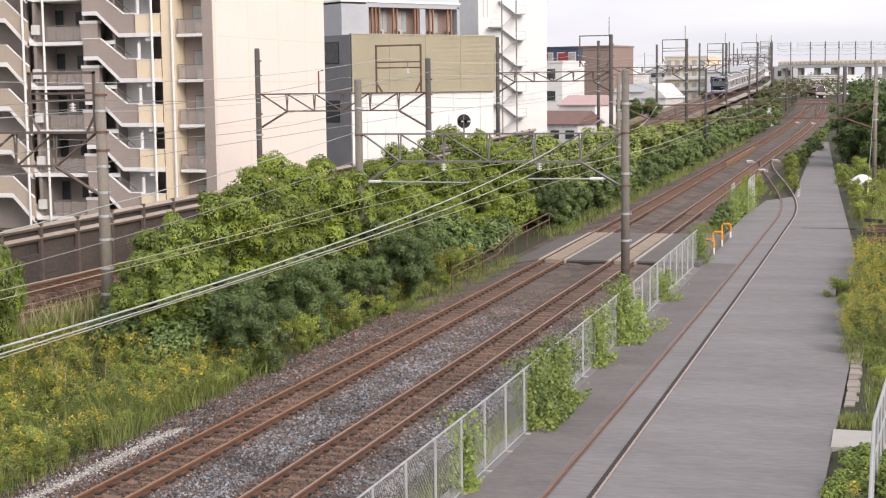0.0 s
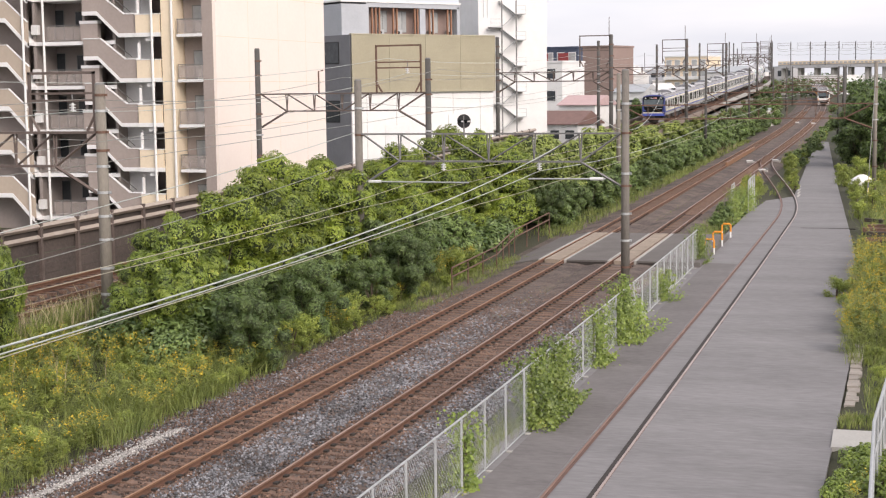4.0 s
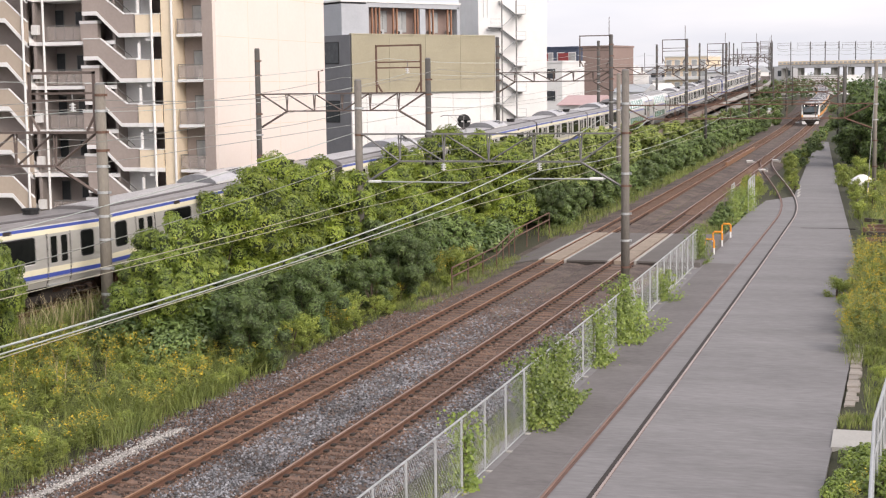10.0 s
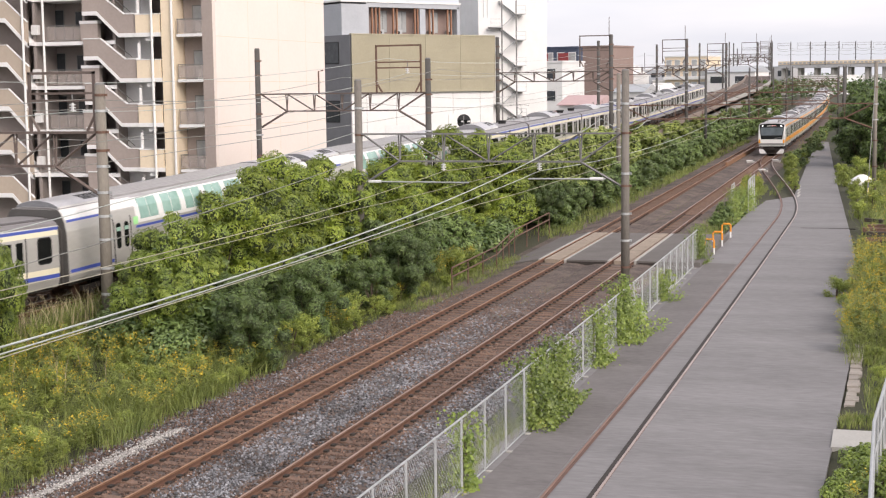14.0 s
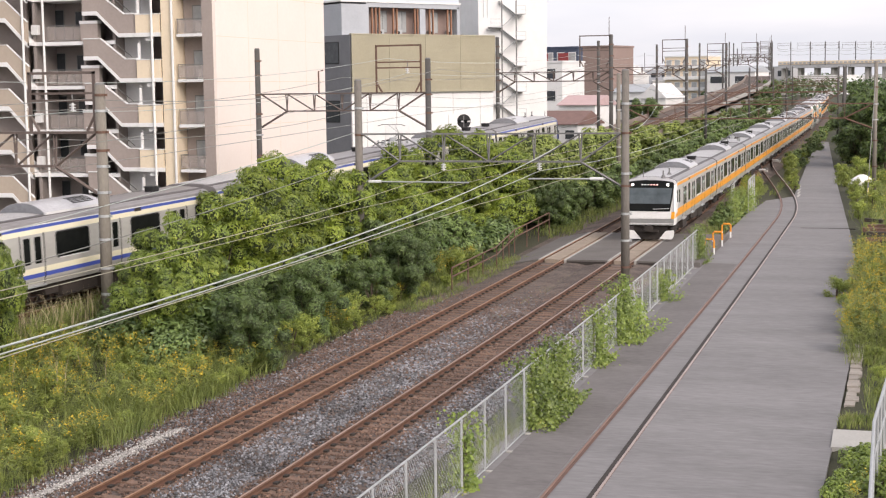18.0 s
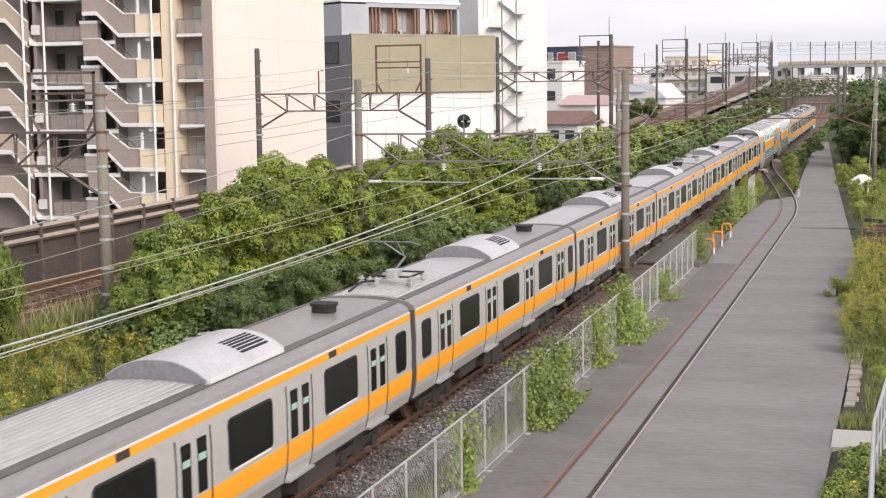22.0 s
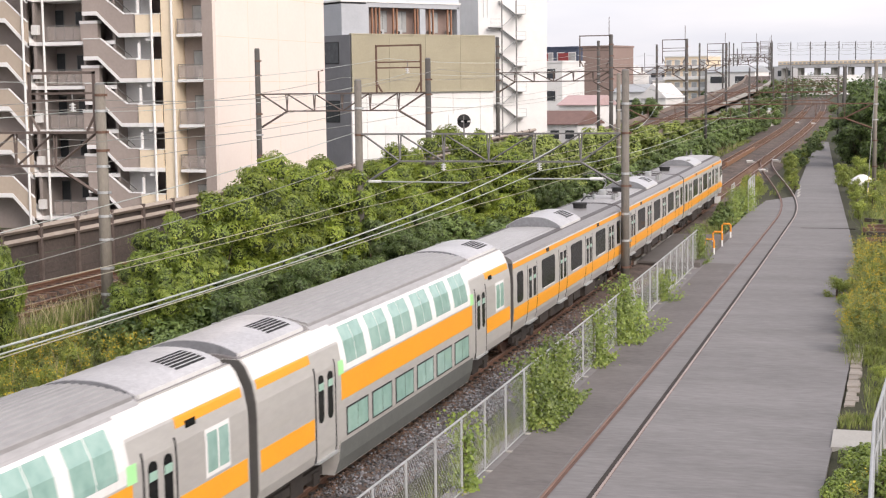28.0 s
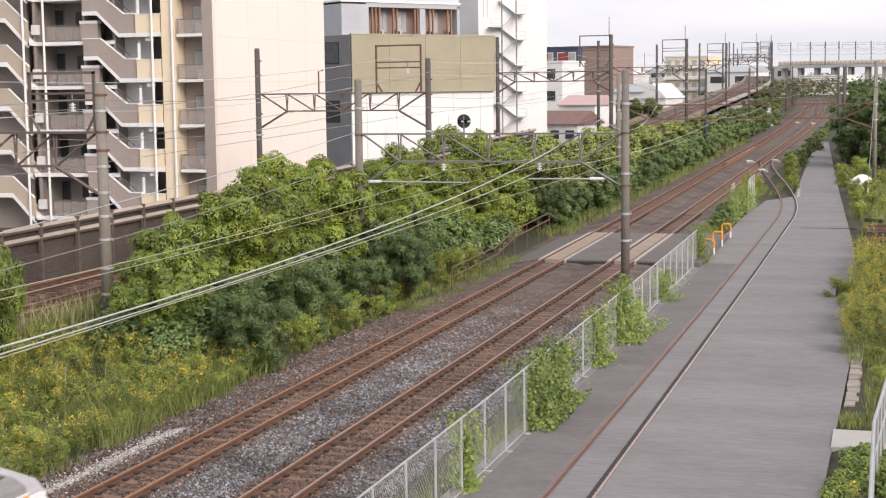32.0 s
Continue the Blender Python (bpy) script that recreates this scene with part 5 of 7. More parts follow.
# wires of line 1 and 2
wire([(-11.24, -22, 6.4), (-15.44, 64.6, 5.2)], 0.016, sag=0.84, label="pale messenger wire over the near track", n=24)
wire([(-15.44, 64.6, 5.2), (-13.4, 118, 6.3), (-13.25, 172, 7.4), (-13.25, 226, 8.2), (-14.3, 282, 9.0)], 0.016, sag=0.55, label="pale messenger wire over the near track", n=14)
wire([(-11.92, -22, 4.95), (-13.25, 19.4, 4.93), (-14.2, 50, 4.86), (-14.7, 64.6, 4.7), (-13.4, 118, 5.4), (-13.2, 172, 5.9), (-13.3, 226, 6.5)], 0.011, mt=M_WIRE_P, sag=0.02, label="contact wire over the near track")
wire([(-13.88, -22, 7.55), (-20.0, 64.6, 5.17)], 0.012, mt=M_WIRE_P, sag=1.2, label="messenger wire over the rusty track", n=24)
wire([(-20.0, 64.6, 5.17), (-16.87, 118, 6.3), (-16.87, 172, 7.2), (-16.87, 226, 8.0)], 0.012, mt=M_WIRE_P, sag=0.55, label="messenger wire over the rusty track", n=14)
wire([(-14.35, -22, 4.9), (-17.2, 25, 4.89), (-18.7, 50, 4.66), (-19.6, 64.6, 4.47), (-16.87, 118, 5.3), (-16.87, 172, 6.0)], 0.010, mt=M_WIRE_P, sag=0.02, label="contact wire over the rusty track")
wire([(-11.95, -22, 7.3), (-15.0, 77, 7.26)], 0.02, sag=2.24, label="thick pale feeder wire sagging over the tracks", n=28)
wire([(-15.0, 77, 7.26), (-20.0, 130, 8.0), (-18.5, 180, 9.4)], 0.016, sag=1.6, label="thick pale feeder wire sagging over the tracks", n=18)
wire([(-20.5, -22, 5.4), (-24.3, 64.6, 5.65)], 0.016, mt=M_WIRE_D, sag=1.4, label="grey feeder wire at the pole", n=20)
wire([(-24.3, 64.6, 5.65), (-23.0, 118, 6.6)], 0.013, mt=M_WIRE_D, sag=0.5, label="grey feeder wire at the pole", n=14)
wire([(-22.0, -22, 4.62), (-24.3, 64.6, 6.97)], 0.017, sag=1.06, label="pale wire before the ramp", n=16)
wire([(-27.5, -22, 8.1), (-30.1, 49.4, 8.28)], 0.02, sag=0.45, label="thick pale feeder wire of the ramp track", n=16)
wire([(-30.1, 49.4, 8.28), (-28.4, 84.6, 9.9), (-28.0, 140, 11.2)], 0.012, sag=0.6, label="thin feeder wire of the ramp track", n=14)
insulator(-30.1, 49.4, 8.58)
insulator(-28.4, 84.6, 10.2)
wire([(-24.6, -22, 7.0), (-24.5, 64.6, 8.4), (-23.0, 118, 8.8)], 0.011, mt=M_WIRE_D, sag=0.8, label="grey feeder wire on the pole tops")
wire([(-11.5, 64.6, 9.2), (-12.0, 118, 9.2), (-12.0, 172, 9.6), (-12.0, 226, 10.2)], 0.011, mt=M_WIRE_D, sag=0.9, label="grey feeder wire on the pole tops", n=16)
# wires of line 3
L3Y = (-30, 49.4, 84.6, 140, 187, 242, 295, 350)
for dx, dz, sg, mt in ((0.0, 5.2, 0.05, M_WIRE_D), (0.0, 6.5, 0.9, M_WIRE_D), (-1.2, 8.7, 0.5, M_WIRE), (2.2, 8.0, 0.7, M_WIRE_D), (-4.0, 7.6, 0.6, M_WIRE_D)):
    wire([(line_3(y).x + dx, y, line_3(y).z + dz) for y in L3Y], 0.014, mt=mt, sag=sg, label="overhead wire of the ramp track")


# ---- noise barrier behind line 3, retaining wall of the ramp, viaduct ----
def barrier():
    t = thing("noise_barrier", "dark brown panel barrier with steel posts and pale rails", "barrier")
    y = 30.0
    while y < 130:
        x = line_4(y).x - 1.7
        z = line_4(y).z - 0.5
        part("post", MB().box(x - 0.02, x + 0.14, y - 0.09, y + 0.09, z - 0.6, z + 2.85), M_PORTAL, t)
        x2, z2 = line_4(y + 2.5).x - 1.7, line_4(y + 2.5).z - 0.5
        for k in range(4):
            a, b = 0.45 * k - 0.3, 0.45 * k + 0.13
            part("panel", MB().add([(x - 0.08, y + 0.1, z + a), (x2 - 0.08, y + 2.4, z2 + a), (x2 - 0.08, y + 2.4, z2 + b), (x - 0.08, y + 0.1, z + b),
                                    (x - 0.02, y + 0.1, z + a), (x2 - 0.02, y + 2.4, z2 + a), (x2 - 0.02, y + 2.4, z2 + b), (x - 0.02, y + 0.1, z + b)],
                                   [(0, 1, 2, 3), (7, 6, 5, 4), (0, 4, 5, 1), (3, 2, 6, 7), (0, 3, 7, 4), (1, 5, 6, 2)]), M_WALLPANEL, t)
        for zr in (2.2, 2.68):
            part("rail", MB().bar((x + 0.02, y, z + zr), (x2 + 0.02, y + 2.5, z2 + zr), 0.19), M_WALLRAIL, t)
        part("back_panel", MB().add([(x - 0.12, y, z + 1.5), (x2 - 0.12, y + 2.5, z2 + 1.5), (x2 - 0.12, y + 2.5, z2 + 2.6), (x - 0.12, y, z + 2.6), (x - 0.15, y, z + 1.5), (x2 - 0.15, y + 2.5, z2 + 1.5), (x2 - 0.15, y + 2.5, z2 + 2.6), (x - 0.15, y, z + 2.6)],
                                        [(0, 1, 2, 3), (7, 6, 5, 4)]), M_WALLPANEL, t)
        y += 2.5


barrier()


def ramp_section(y):
    p, q = line_3(y), line_4(y)
    return [(q.x - 2.6, rise(y) - 0.9), (q.x - 2.6, q.z - 0.2), (min(q.x + 1.4, p.x - 1.7), q.z - 0.2), (p.x - 1.6, p.z - 0.2), (p.x + 1.6, p.z - 0.2), (p.x + 2.2, p.z - 0.25), (p.x + 2.3, p.z - 0.45), (p.x + 2.9, rise(y) - 0.9)]


strip("ramp_embankment", ramp_section, [-40 + 4 * i for i in range(52)], M_BALLAST, "ballasted ramp carrying the track behind the bushes", "embankment")


def viaduct():
    t = thing("viaduct", "pale concrete railway viaduct with a parapet", "viaduct", kind="structure")
    y = 166.0
    while y < 640:
        p, q = line_3(y), line_3(y + 12)
        g = rise(y) - 1.0
        for nm, x0, x1, a0, a1, mt in (("deck", -3.6, 3.2, -0.75, -0.22, M_CONCRETE), ("bed", -3.3, 2.9, -0.22, -0.17, M_BALLAST), ("parapet", 2.9, 3.2, -0.75, 0.35, M_RAMPWALL if y < 230 else M_CONCRETE), ("parapet", -3.6, -3.3, -0.75, 0.35, M_RAMPWALL), ("inner_wall", -3.0, 2.6, -20, -0.75, M_CONCRETE if y < 280 else None)):
            if mt is None:
                continue
            lo0, lo1 = (g, g) if a0 < -5 else (p.z + a0, q.z + a0)
            vs = [(p.x + x0, y, lo0), (p.x + x1, y, lo0), (q.x + x0, y + 11.95, lo1), (q.x + x1, y + 11.95, lo1), (p.x + x0, y, p.z + a1), (p.x + x1, y, p.z + a1), (q.x + x0, y + 11.95, q.z + a1), (q.x + x1, y + 11.95, q.z + a1)]
            part(nm, MB().add(vs, [(0, 2, 3, 1), (4, 5, 7, 6), (0, 1, 5, 4), (2, 6, 7, 3), (0, 4, 6, 2), (1, 3, 7, 5)]), mt, t)
        if y >= 280:
            part("pier", MB().box(p.x - 2.6, p.x + 2.2, y - 0.6, y + 0.6, g, p.z - 0.7), M_CONCRETE, t)
        y += 12
    return t


viaduct()

# ---- apartment house ----
def pane_window(t, x0, x1, y, z0, z1, glass=None, frame_mt=None, name="window"):
    """Sash window facing -y in a wall at y: frame, two panes, sill."""
    w = part(name, MB().box(x0, x1, y - 0.03, y, z0, z0 + 0.06).box(x0, x1, y - 0.03, y, z1 - 0.06, z1).box(x0, x0 + 0.05, y - 0.03, y, z0 + 0.06, z1 - 0.06).box(x1 - 0.05, x1, y - 0.03, y, z0 + 0.06, z1 - 0.06), frame_mt or M_GALV_DARK, t)
    xm = (x0 + x1) / 2
    for a, b, k in ((x0 + 0.05, xm + 0.02, -0.018), (xm - 0.02, x1 - 0.05, -0.008)):
        part("pane", MB().box(a, b, y + k - 0.006, y + k, z0 + 0.06, z1 - 0.06), glass or M_WINDOW, w)
    return w


def apartment():
    t = thing("apartment_house", "tall taupe and cream apartment house with outside stairs and balconies", "apartment house", kind="thing")
    F = 87.5
    H0, H1, top = -0.6, 3.63, 24.6
    fx = lambda x: -59.05 + 0.0437 * (x + 5) if x < 240 else -48.56 + 0.0415 * (x - 240 + (6 if x < 300 else 3 if x < 362 else 0))
    back = F + 1.3
    part("main_wall", MB().box(fx(312), -42.75, back, 106.6, H0, top), M_APT_BROWN, t, "taupe front wall")
    part("gable_wall", MB().box(-42.75, -42.55, F + 0.05, 106.6, H0, top), M_APT_PALE, t, "plain pale pinkish-cream gable wall")
    part("corner_wall", MB().box(fx(362), -42.752, F, back, H0, top), M_APT_BROWN, t)
    for k in range(1, 4):
        part("wall_joint", MB().box(-42.552, -42.546, F + 5.1 * k, F + 5.1 * k + 0.03, H0, top), M_APT_CREAM, t)
    for k in range(8):
        part("wall_joint", MB().box(-42.552, -42.546, F + 0.06, 106.5, H1 + 2.97 * k - 0.01, H1 + 2.97 * k + 0.02), M_APT_CREAM, t)
    part("core_wall", MB().box(-66, fx(312), F + 3.0, 106.6, H0, top), M_APT_INNER, t, "recess wall behind the stairs, shade put into its colour")
    part("cream_column", MB().box(fx(286), fx(311), F - 0.1, F + 3.0, H0, top), M_APT_CREAM, t, "cream pillar")
    part("stair_wall", MB().box(fx(196), fx(244), F + 1.6, F + 1.8, H0, top), M_APT_WHITE, t, "white wall behind the stair flights")
    part("stair_back_wall", MB().box(-66, fx(36), F + 1.1, F + 1.3, H0, top), M_APT_BROWN, t)
    part("roof", MB().box(-66.2, -42.4, F - 0.2, 106.8, top, top + 0.5), M_APT_WHITE, t)

    def ribbon(pts_top, pts_low, y0, y1):
        poly = pts_low + pts_top[::-1]
        return MB().prism(poly, "y", y0, y1)
    for k in range(-1, 7):
        zb = H1 + 2.97 * k
        # small balcony
        b = part("balcony", MB().box(fx(315), fx(362), F - 0.05, back, zb, zb + 0.2), M_APT_WHITE, t, "white balcony slab")
        part("balcony_rail", MB().box(fx(315), fx(361), F, F + 0.03, zb + 1.12, zb + 1.17).box(fx(315), fx(315) + 0.03, F, back, zb + 1.12, zb + 1.17), M_GALV_DARK, b)
        part("balcony_panel", MB().box(fx(316), fx(360), F + 0.01, F + 0.02, zb + 0.26, zb + 1.08), M_PANELGLASS, b, "tinted see-through panel")
        for j in range(4):
            x = fx(316) + (fx(361) - fx(316)) * j / 3
            part("baluster", MB().box(x - 0.012, x + 0.012, F + 0.005, F + 0.03, zb + 0.2, zb + 1.12), M_GALV_DARK, b)
        pane_window(t, fx(328), fx(349), back, zb + 0.25, zb + 2.1, M_CURTAIN)
        part("cooler_unit", MB().box(fx(340), fx(355), back - 0.5, back - 0.2, zb + 0.22, zb + 0.85), M_APT_WHITE, t, "white air conditioner on the balcony")
        part("vent_cap", MB().disc((fx(355), back - 0.05, zb + 2.3), (0, 1, 0), 0.09, 0.1, 10), M_APT_WHITE, t)
        # cream landing with a white edge
        part("landing", MB().box(fx(242), fx(284), F - 0.15, F + 1.6, zb + 0.1, zb + 0.3), M_APT_WHITE, t)
        part("landing_parapet", MB().box(fx(242), fx(284), F - 0.2, F - 0.02, zb + 0.3, zb + 1.5), M_APT_CREAM, t, "bright cream parapet")
        part("landing_trim", MB().box(fx(241), fx(285), F - 0.24, F - 0.02, zb + 0.05, zb + 0.32), M_APT_WHITE, t)
        part("landing_cap", MB().box(fx(241), fx(285), F - 0.23, F + 0.0, zb + 1.5, zb + 1.56), M_APT_WHITE, t)
        part("landing_window", MB().box(fx(264), fx(285), F + 1.55, F + 1.6, zb + 0.5, zb + 2.75), M_WINDOW, t, "dark stair window")
        part("landing_mullion", MB().box(fx(273), fx(275), F + 1.5, F + 1.55, zb + 0.5, zb + 2.75), M_APT_WHITE, t)
        part("landing_pier", MB().tube([(fx(243), F + 0.1, zb + 1.56), (fx(243), F + 0.1, zb + 2.6), (fx(245), F + 0.1, zb + 2.75)], 0.12, 8), M_APT_WHITE, t)
        part("soffit_box", MB().box(fx(258), fx(268), F - 0.1, F + 0.3, zb - 0.25, zb + 0.06), M_APT_WHITE, t)
        # stair flight going down to the right into the landing
        up = [(fx(150), zb + 2.95), (fx(179), zb + 2.95), (fx(221), zb + 1.56), (fx(242), zb + 1.56)]
        lo = [(fx(150), zb + 1.62), (fx(175), zb + 1.62), (fx(212), zb + 0.12), (fx(242), zb + 0.12)]
        part("stair_parapet", ribbon(up, lo, F - 0.05, F + 0.12), M_APT_BROWN, t, "taupe stair parapet")
        part("stair_trim", ribbon([(x, z + 0.2) for x, z in lo], [(x, z - 0.06) for x, z in lo], F - 0.09, F + 0.16), M_APT_WHITE, t)
        part("stair_cap", ribbon([(x, z + 0.07) for x, z in up], up, F - 0.08, F + 0.15), M_APT_WHITE, t)
        part("stair_flight", ribbon([(fx(150), zb + 1.75), (fx(175), zb + 1.75), (fx(212), zb + 0.3), (fx(242), zb + 0.3)], [(fx(150), zb + 1.6), (fx(175), zb + 1.6), (fx(212), zb + 0.15), (fx(242), zb + 0.15)], F + 0.12, F + 1.55), M_APT_WHITE, t)
        part("hand_rail", MB().tube([(fx(190), F + 0.5, zb + 2.95), (fx(226), F + 0.5, zb + 1.75)], 0.03, 6).tube([(fx(190), F + 0.5, zb + 2.6), (fx(226), F + 0.5, zb + 1.4)], 0.02, 6), M_GALV_DARK, t)
        part("stair_window", MB().box(fx(176), fx(196), F + 2.9, F + 2.98, zb + 0.4, zb + 1.6), M_WINDOW, t)
        # corridor
        zc = zb - 0.12
        part("corridor_slab", MB().box(fx(56), fx(200), F + 0.35, F + 3.0, zc - 0.25, zc), M_APT_WHITE, t, "white slab edge of the open corridor")
        part("corridor_rail", MB().box(fx(80), fx(143), F + 0.4, F + 0.44, zc + 1.05, zc + 1.1), M_GALV_DARK, t)
        for j in range(5):
            x = fx(81) + (fx(142) - fx(81)) * j / 4
            part("rail_post", MB().box(x - 0.015, x + 0.015, F + 0.4, F + 0.44, zc, zc + 1.08), M_GALV_DARK, t)
        part("rail_glass", MB().box(fx(81), fx(142), F + 0.415, F + 0.425, zc + 0.08, zc + 1.0), M_PANELGLASS, t, "tinted see-through panel")
        part("apartment_door", MB().box(fx(120), fx(138), F + 2.94, F + 3.0, zc, zc + 2.05), M_APT_BROWN, t, "grey-brown flat door")
        pane_window(t, fx(96), fx(116), F + 2.99, zc + 1.05, zc + 2.15, M_WINDOW)
        part("meter_box", MB().box(fx(141), fx(171), F + 0.3, F + 0.75, zc, zc + 1.15), M_APT_BROWN, t)
        part("meter_cap", MB().box(fx(140), fx(172), F + 0.27, F + 0.78, zc + 1.15, zc + 1.35), M_APT_WHITE, t)
        part("cooler_unit", MB().box(fx(57), fx(68), F + 0.1, F + 0.45, zc + 0.5, zc + 1.15), M_APT_WHITE, t)
        pane_window(t, fx(58), fx(76), F + 2.99, zc + 0.9, zc + 2.3, M_WINDOW)
        # left stair
        up = [(fx(-70), zb + 2.66), (fx(22), zb + 2.66), (fx(52), zb + 1.5), (fx(60), zb + 1.2)]
        lo = [(fx(-70), zb + 1.3), (fx(22), zb + 1.3), (fx(53), zb - 0.1), (fx(60), zb - 0.4)]
        part("stair_parapet", ribbon(up, lo, F - 0.6, F - 0.42), M_APT_BEIGE, t, "beige stair parapet")
        part("stair_trim", ribbon([(x, z + 0.22) for x, z in lo], [(x, z - 0.08) for x, z in lo], F - 0.64, F - 0.4), M_APT_WHITE, t)
        part("stair_cap", ribbon([(x, z + 0.05) for x, z in up], up, F - 0.62, F - 0.4), M_APT_WHITE, t)
        part("stair_flight", ribbon([(x, z + 0.25) for x, z in lo], [(x, z + 0.05) for x, z in lo], F - 0.42, F + 1.0), M_APT_WHITE, t)
    # Side walls of the corridor, in the recess colour with its painted shade.
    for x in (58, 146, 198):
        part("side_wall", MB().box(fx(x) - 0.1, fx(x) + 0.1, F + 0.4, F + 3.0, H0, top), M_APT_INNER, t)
    for x, y in ((54, F - 0.7), (76, F + 0.3), (272, F - 0.32), (309, F - 0.2)):
        part("drain_pipe", MB().tube([(fx(x), y, -0.3), (fx(x), y, top)], 0.085, 8), M_WHITE, t, "white drain pipe")


apartment()


def oriented(origin, az):
    """Local x runs along the face towards azimuth az (from +y, clockwise), local y into the building."""
    return pose(origin[0], origin[1], origin[2], 0, 0, 90 - az)


def works_building():
    """Grey, white and louvre-screened building."""
    t = thing("works_building", "white and grey building with a beige louvre screen", "building", oriented((-56.45, 149.2, 0.3), 35))
    W = 20.0
    z0, zs, zt, zr = -0.6, 8.35, 14.5, 17.9
    part("white_wall", MB().box(0.02, W, 0.15, 14, z0, zs), M_WHITE, t, "white ground-floor wall")
    part("upper_wall", MB().box(0.02, W, 0.4, 14, zs, zt), M_DKGREY, t)
    part("side_cladding", MB().box(-0.12, 0.02, 0.1, 14, z0, zt), M_DKGREY, t, "dark grey side cladding")
    scr = part("louvre_screen", MB().box(0.0, W, -0.12, -0.02, zs, zt), M_SCREEN, t, "beige louvre screen")
    n = 42
    for i in range(n):
        z = zs + (zt - zs) * (i + 0.5) / n
        part("louvre", MB().box(0.03, W - 0.03, -0.17, -0.12, z - 0.045, z + 0.045), M_SCREEN, scr)
    for i in range(5):
        x = W * i / 4
        part("screen_post", MB().box(x - 0.06, x + 0.06, -0.21, -0.12, zs, zt), M_SCREEN, scr)
    for z in (zs - 0.12, zt):
        part("screen_edge", MB().box(-0.12, W, -0.24, 0.14, z, z + 0.12), M_SCREEN, scr)
    # top floor, set back
    part("top_floor", MB().box(-0.1, W - 3.8, 3.0, 14, zt, zr), M_GREYWALL, t, "pale grey top floor")
    part("top_frame", MB().box(3.2, W - 3.7, 1.6, 3.0, zr - 0.3, zr + 0.2).box(W - 4.1, W - 3.7, 1.6, 3.0, zt, zr).box(3.2, 3.5, 1.6, 3.0, zt, zr - 0.3), M_GREYWALL, t)
    part("top_left_wall", MB().box(-0.1, 3.2, 1.6, 3.0, zt, zr), M_GREYWALL, t)
    part("roof", MB().box(-0.2, W - 3.6, 1.5, 14.1, zr + 0.2, zr + 0.4), M_WHITE, t)
    part("recess_wall", MB().box(3.5, W - 4.1, 2.98, 2.998, zt, zr - 0.3), M_BRICKBROWN, t, "brown wall of the recessed top floor")
    for x in (4.0, 4.5, 5.0, 6.9, 7.4, 9.9, 12.0, 12.5, 14.6, 15.1, 10.3):
        part("slat", MB().box(x, x + 0.16, 1.75, 1.95, zt, zr - 0.3), M_WOODSLAT, t, "brown vertical slat")
    part("balcony_divider", MB().box(10.6, 11.4, 1.7, 3.0, zt, zr - 0.3), M_GREYWALL, t)
    for x in (5.6, 8.3, 12.8, 15.6):
        w = part("window", MB().box(x, x + 1.3, 2.93, 2.99, zt + 0.4, zr - 0.6), M_GALV_DARK, t)
        part("pane", MB().box(x + 0.06, x + 0.62, 2.90, 2.93, zt + 0.45, zr - 0.65), M_CURTAIN, w)
        part("pane", MB().box(x + 0.68, x + 1.24, 2.90, 2.93, zt + 0.45, zr - 0.65), M_CURTAIN, w)
    for x in (5.2, 7.7, 12.3, 14.9):
        c = part("cooler_unit", MB().box(x, x + 0.85, 2.3, 2.65, zt + 0.05, zt + 0.7), M_GALV, t, "air conditioner")
        part("fan", MB().disc((x + 0.3, 2.28, zt + 0.36), (0, 1, 0), 0.22, 0.03, 14), M_RUBBER, c)
    # openings of the ground floor
    for x, a, b, mt in ((4.4, 0.4, 4.6, M_APT_WHITE), (13.3, 0.2, 5.6, M_WHITE)):
        part("shutter", MB().box(x, x + 3.4, 0.08, 0.15, a, b), mt, t, "roller shutter")
    for i in range(5):
        part("wall_joint", MB().box(4.0 * i + 2, 4.0 * i + 2.04, 0.135, 0.15, z0, zs), M_CONCRETE, t)
    for x, z in ((1.0, 5.0), (1.0, 11.4)):
        w = part("side_window", MB().box(-0.16, -0.12, x + 1.2, x + 5.2, z, z + 2.4), M_RUBBER, t)
        part("pane", MB().box(-0.18, -0.16, x + 1.3, x + 5.1, z + 0.1, z + 2.3), M_WINDOW, w)


works_building()


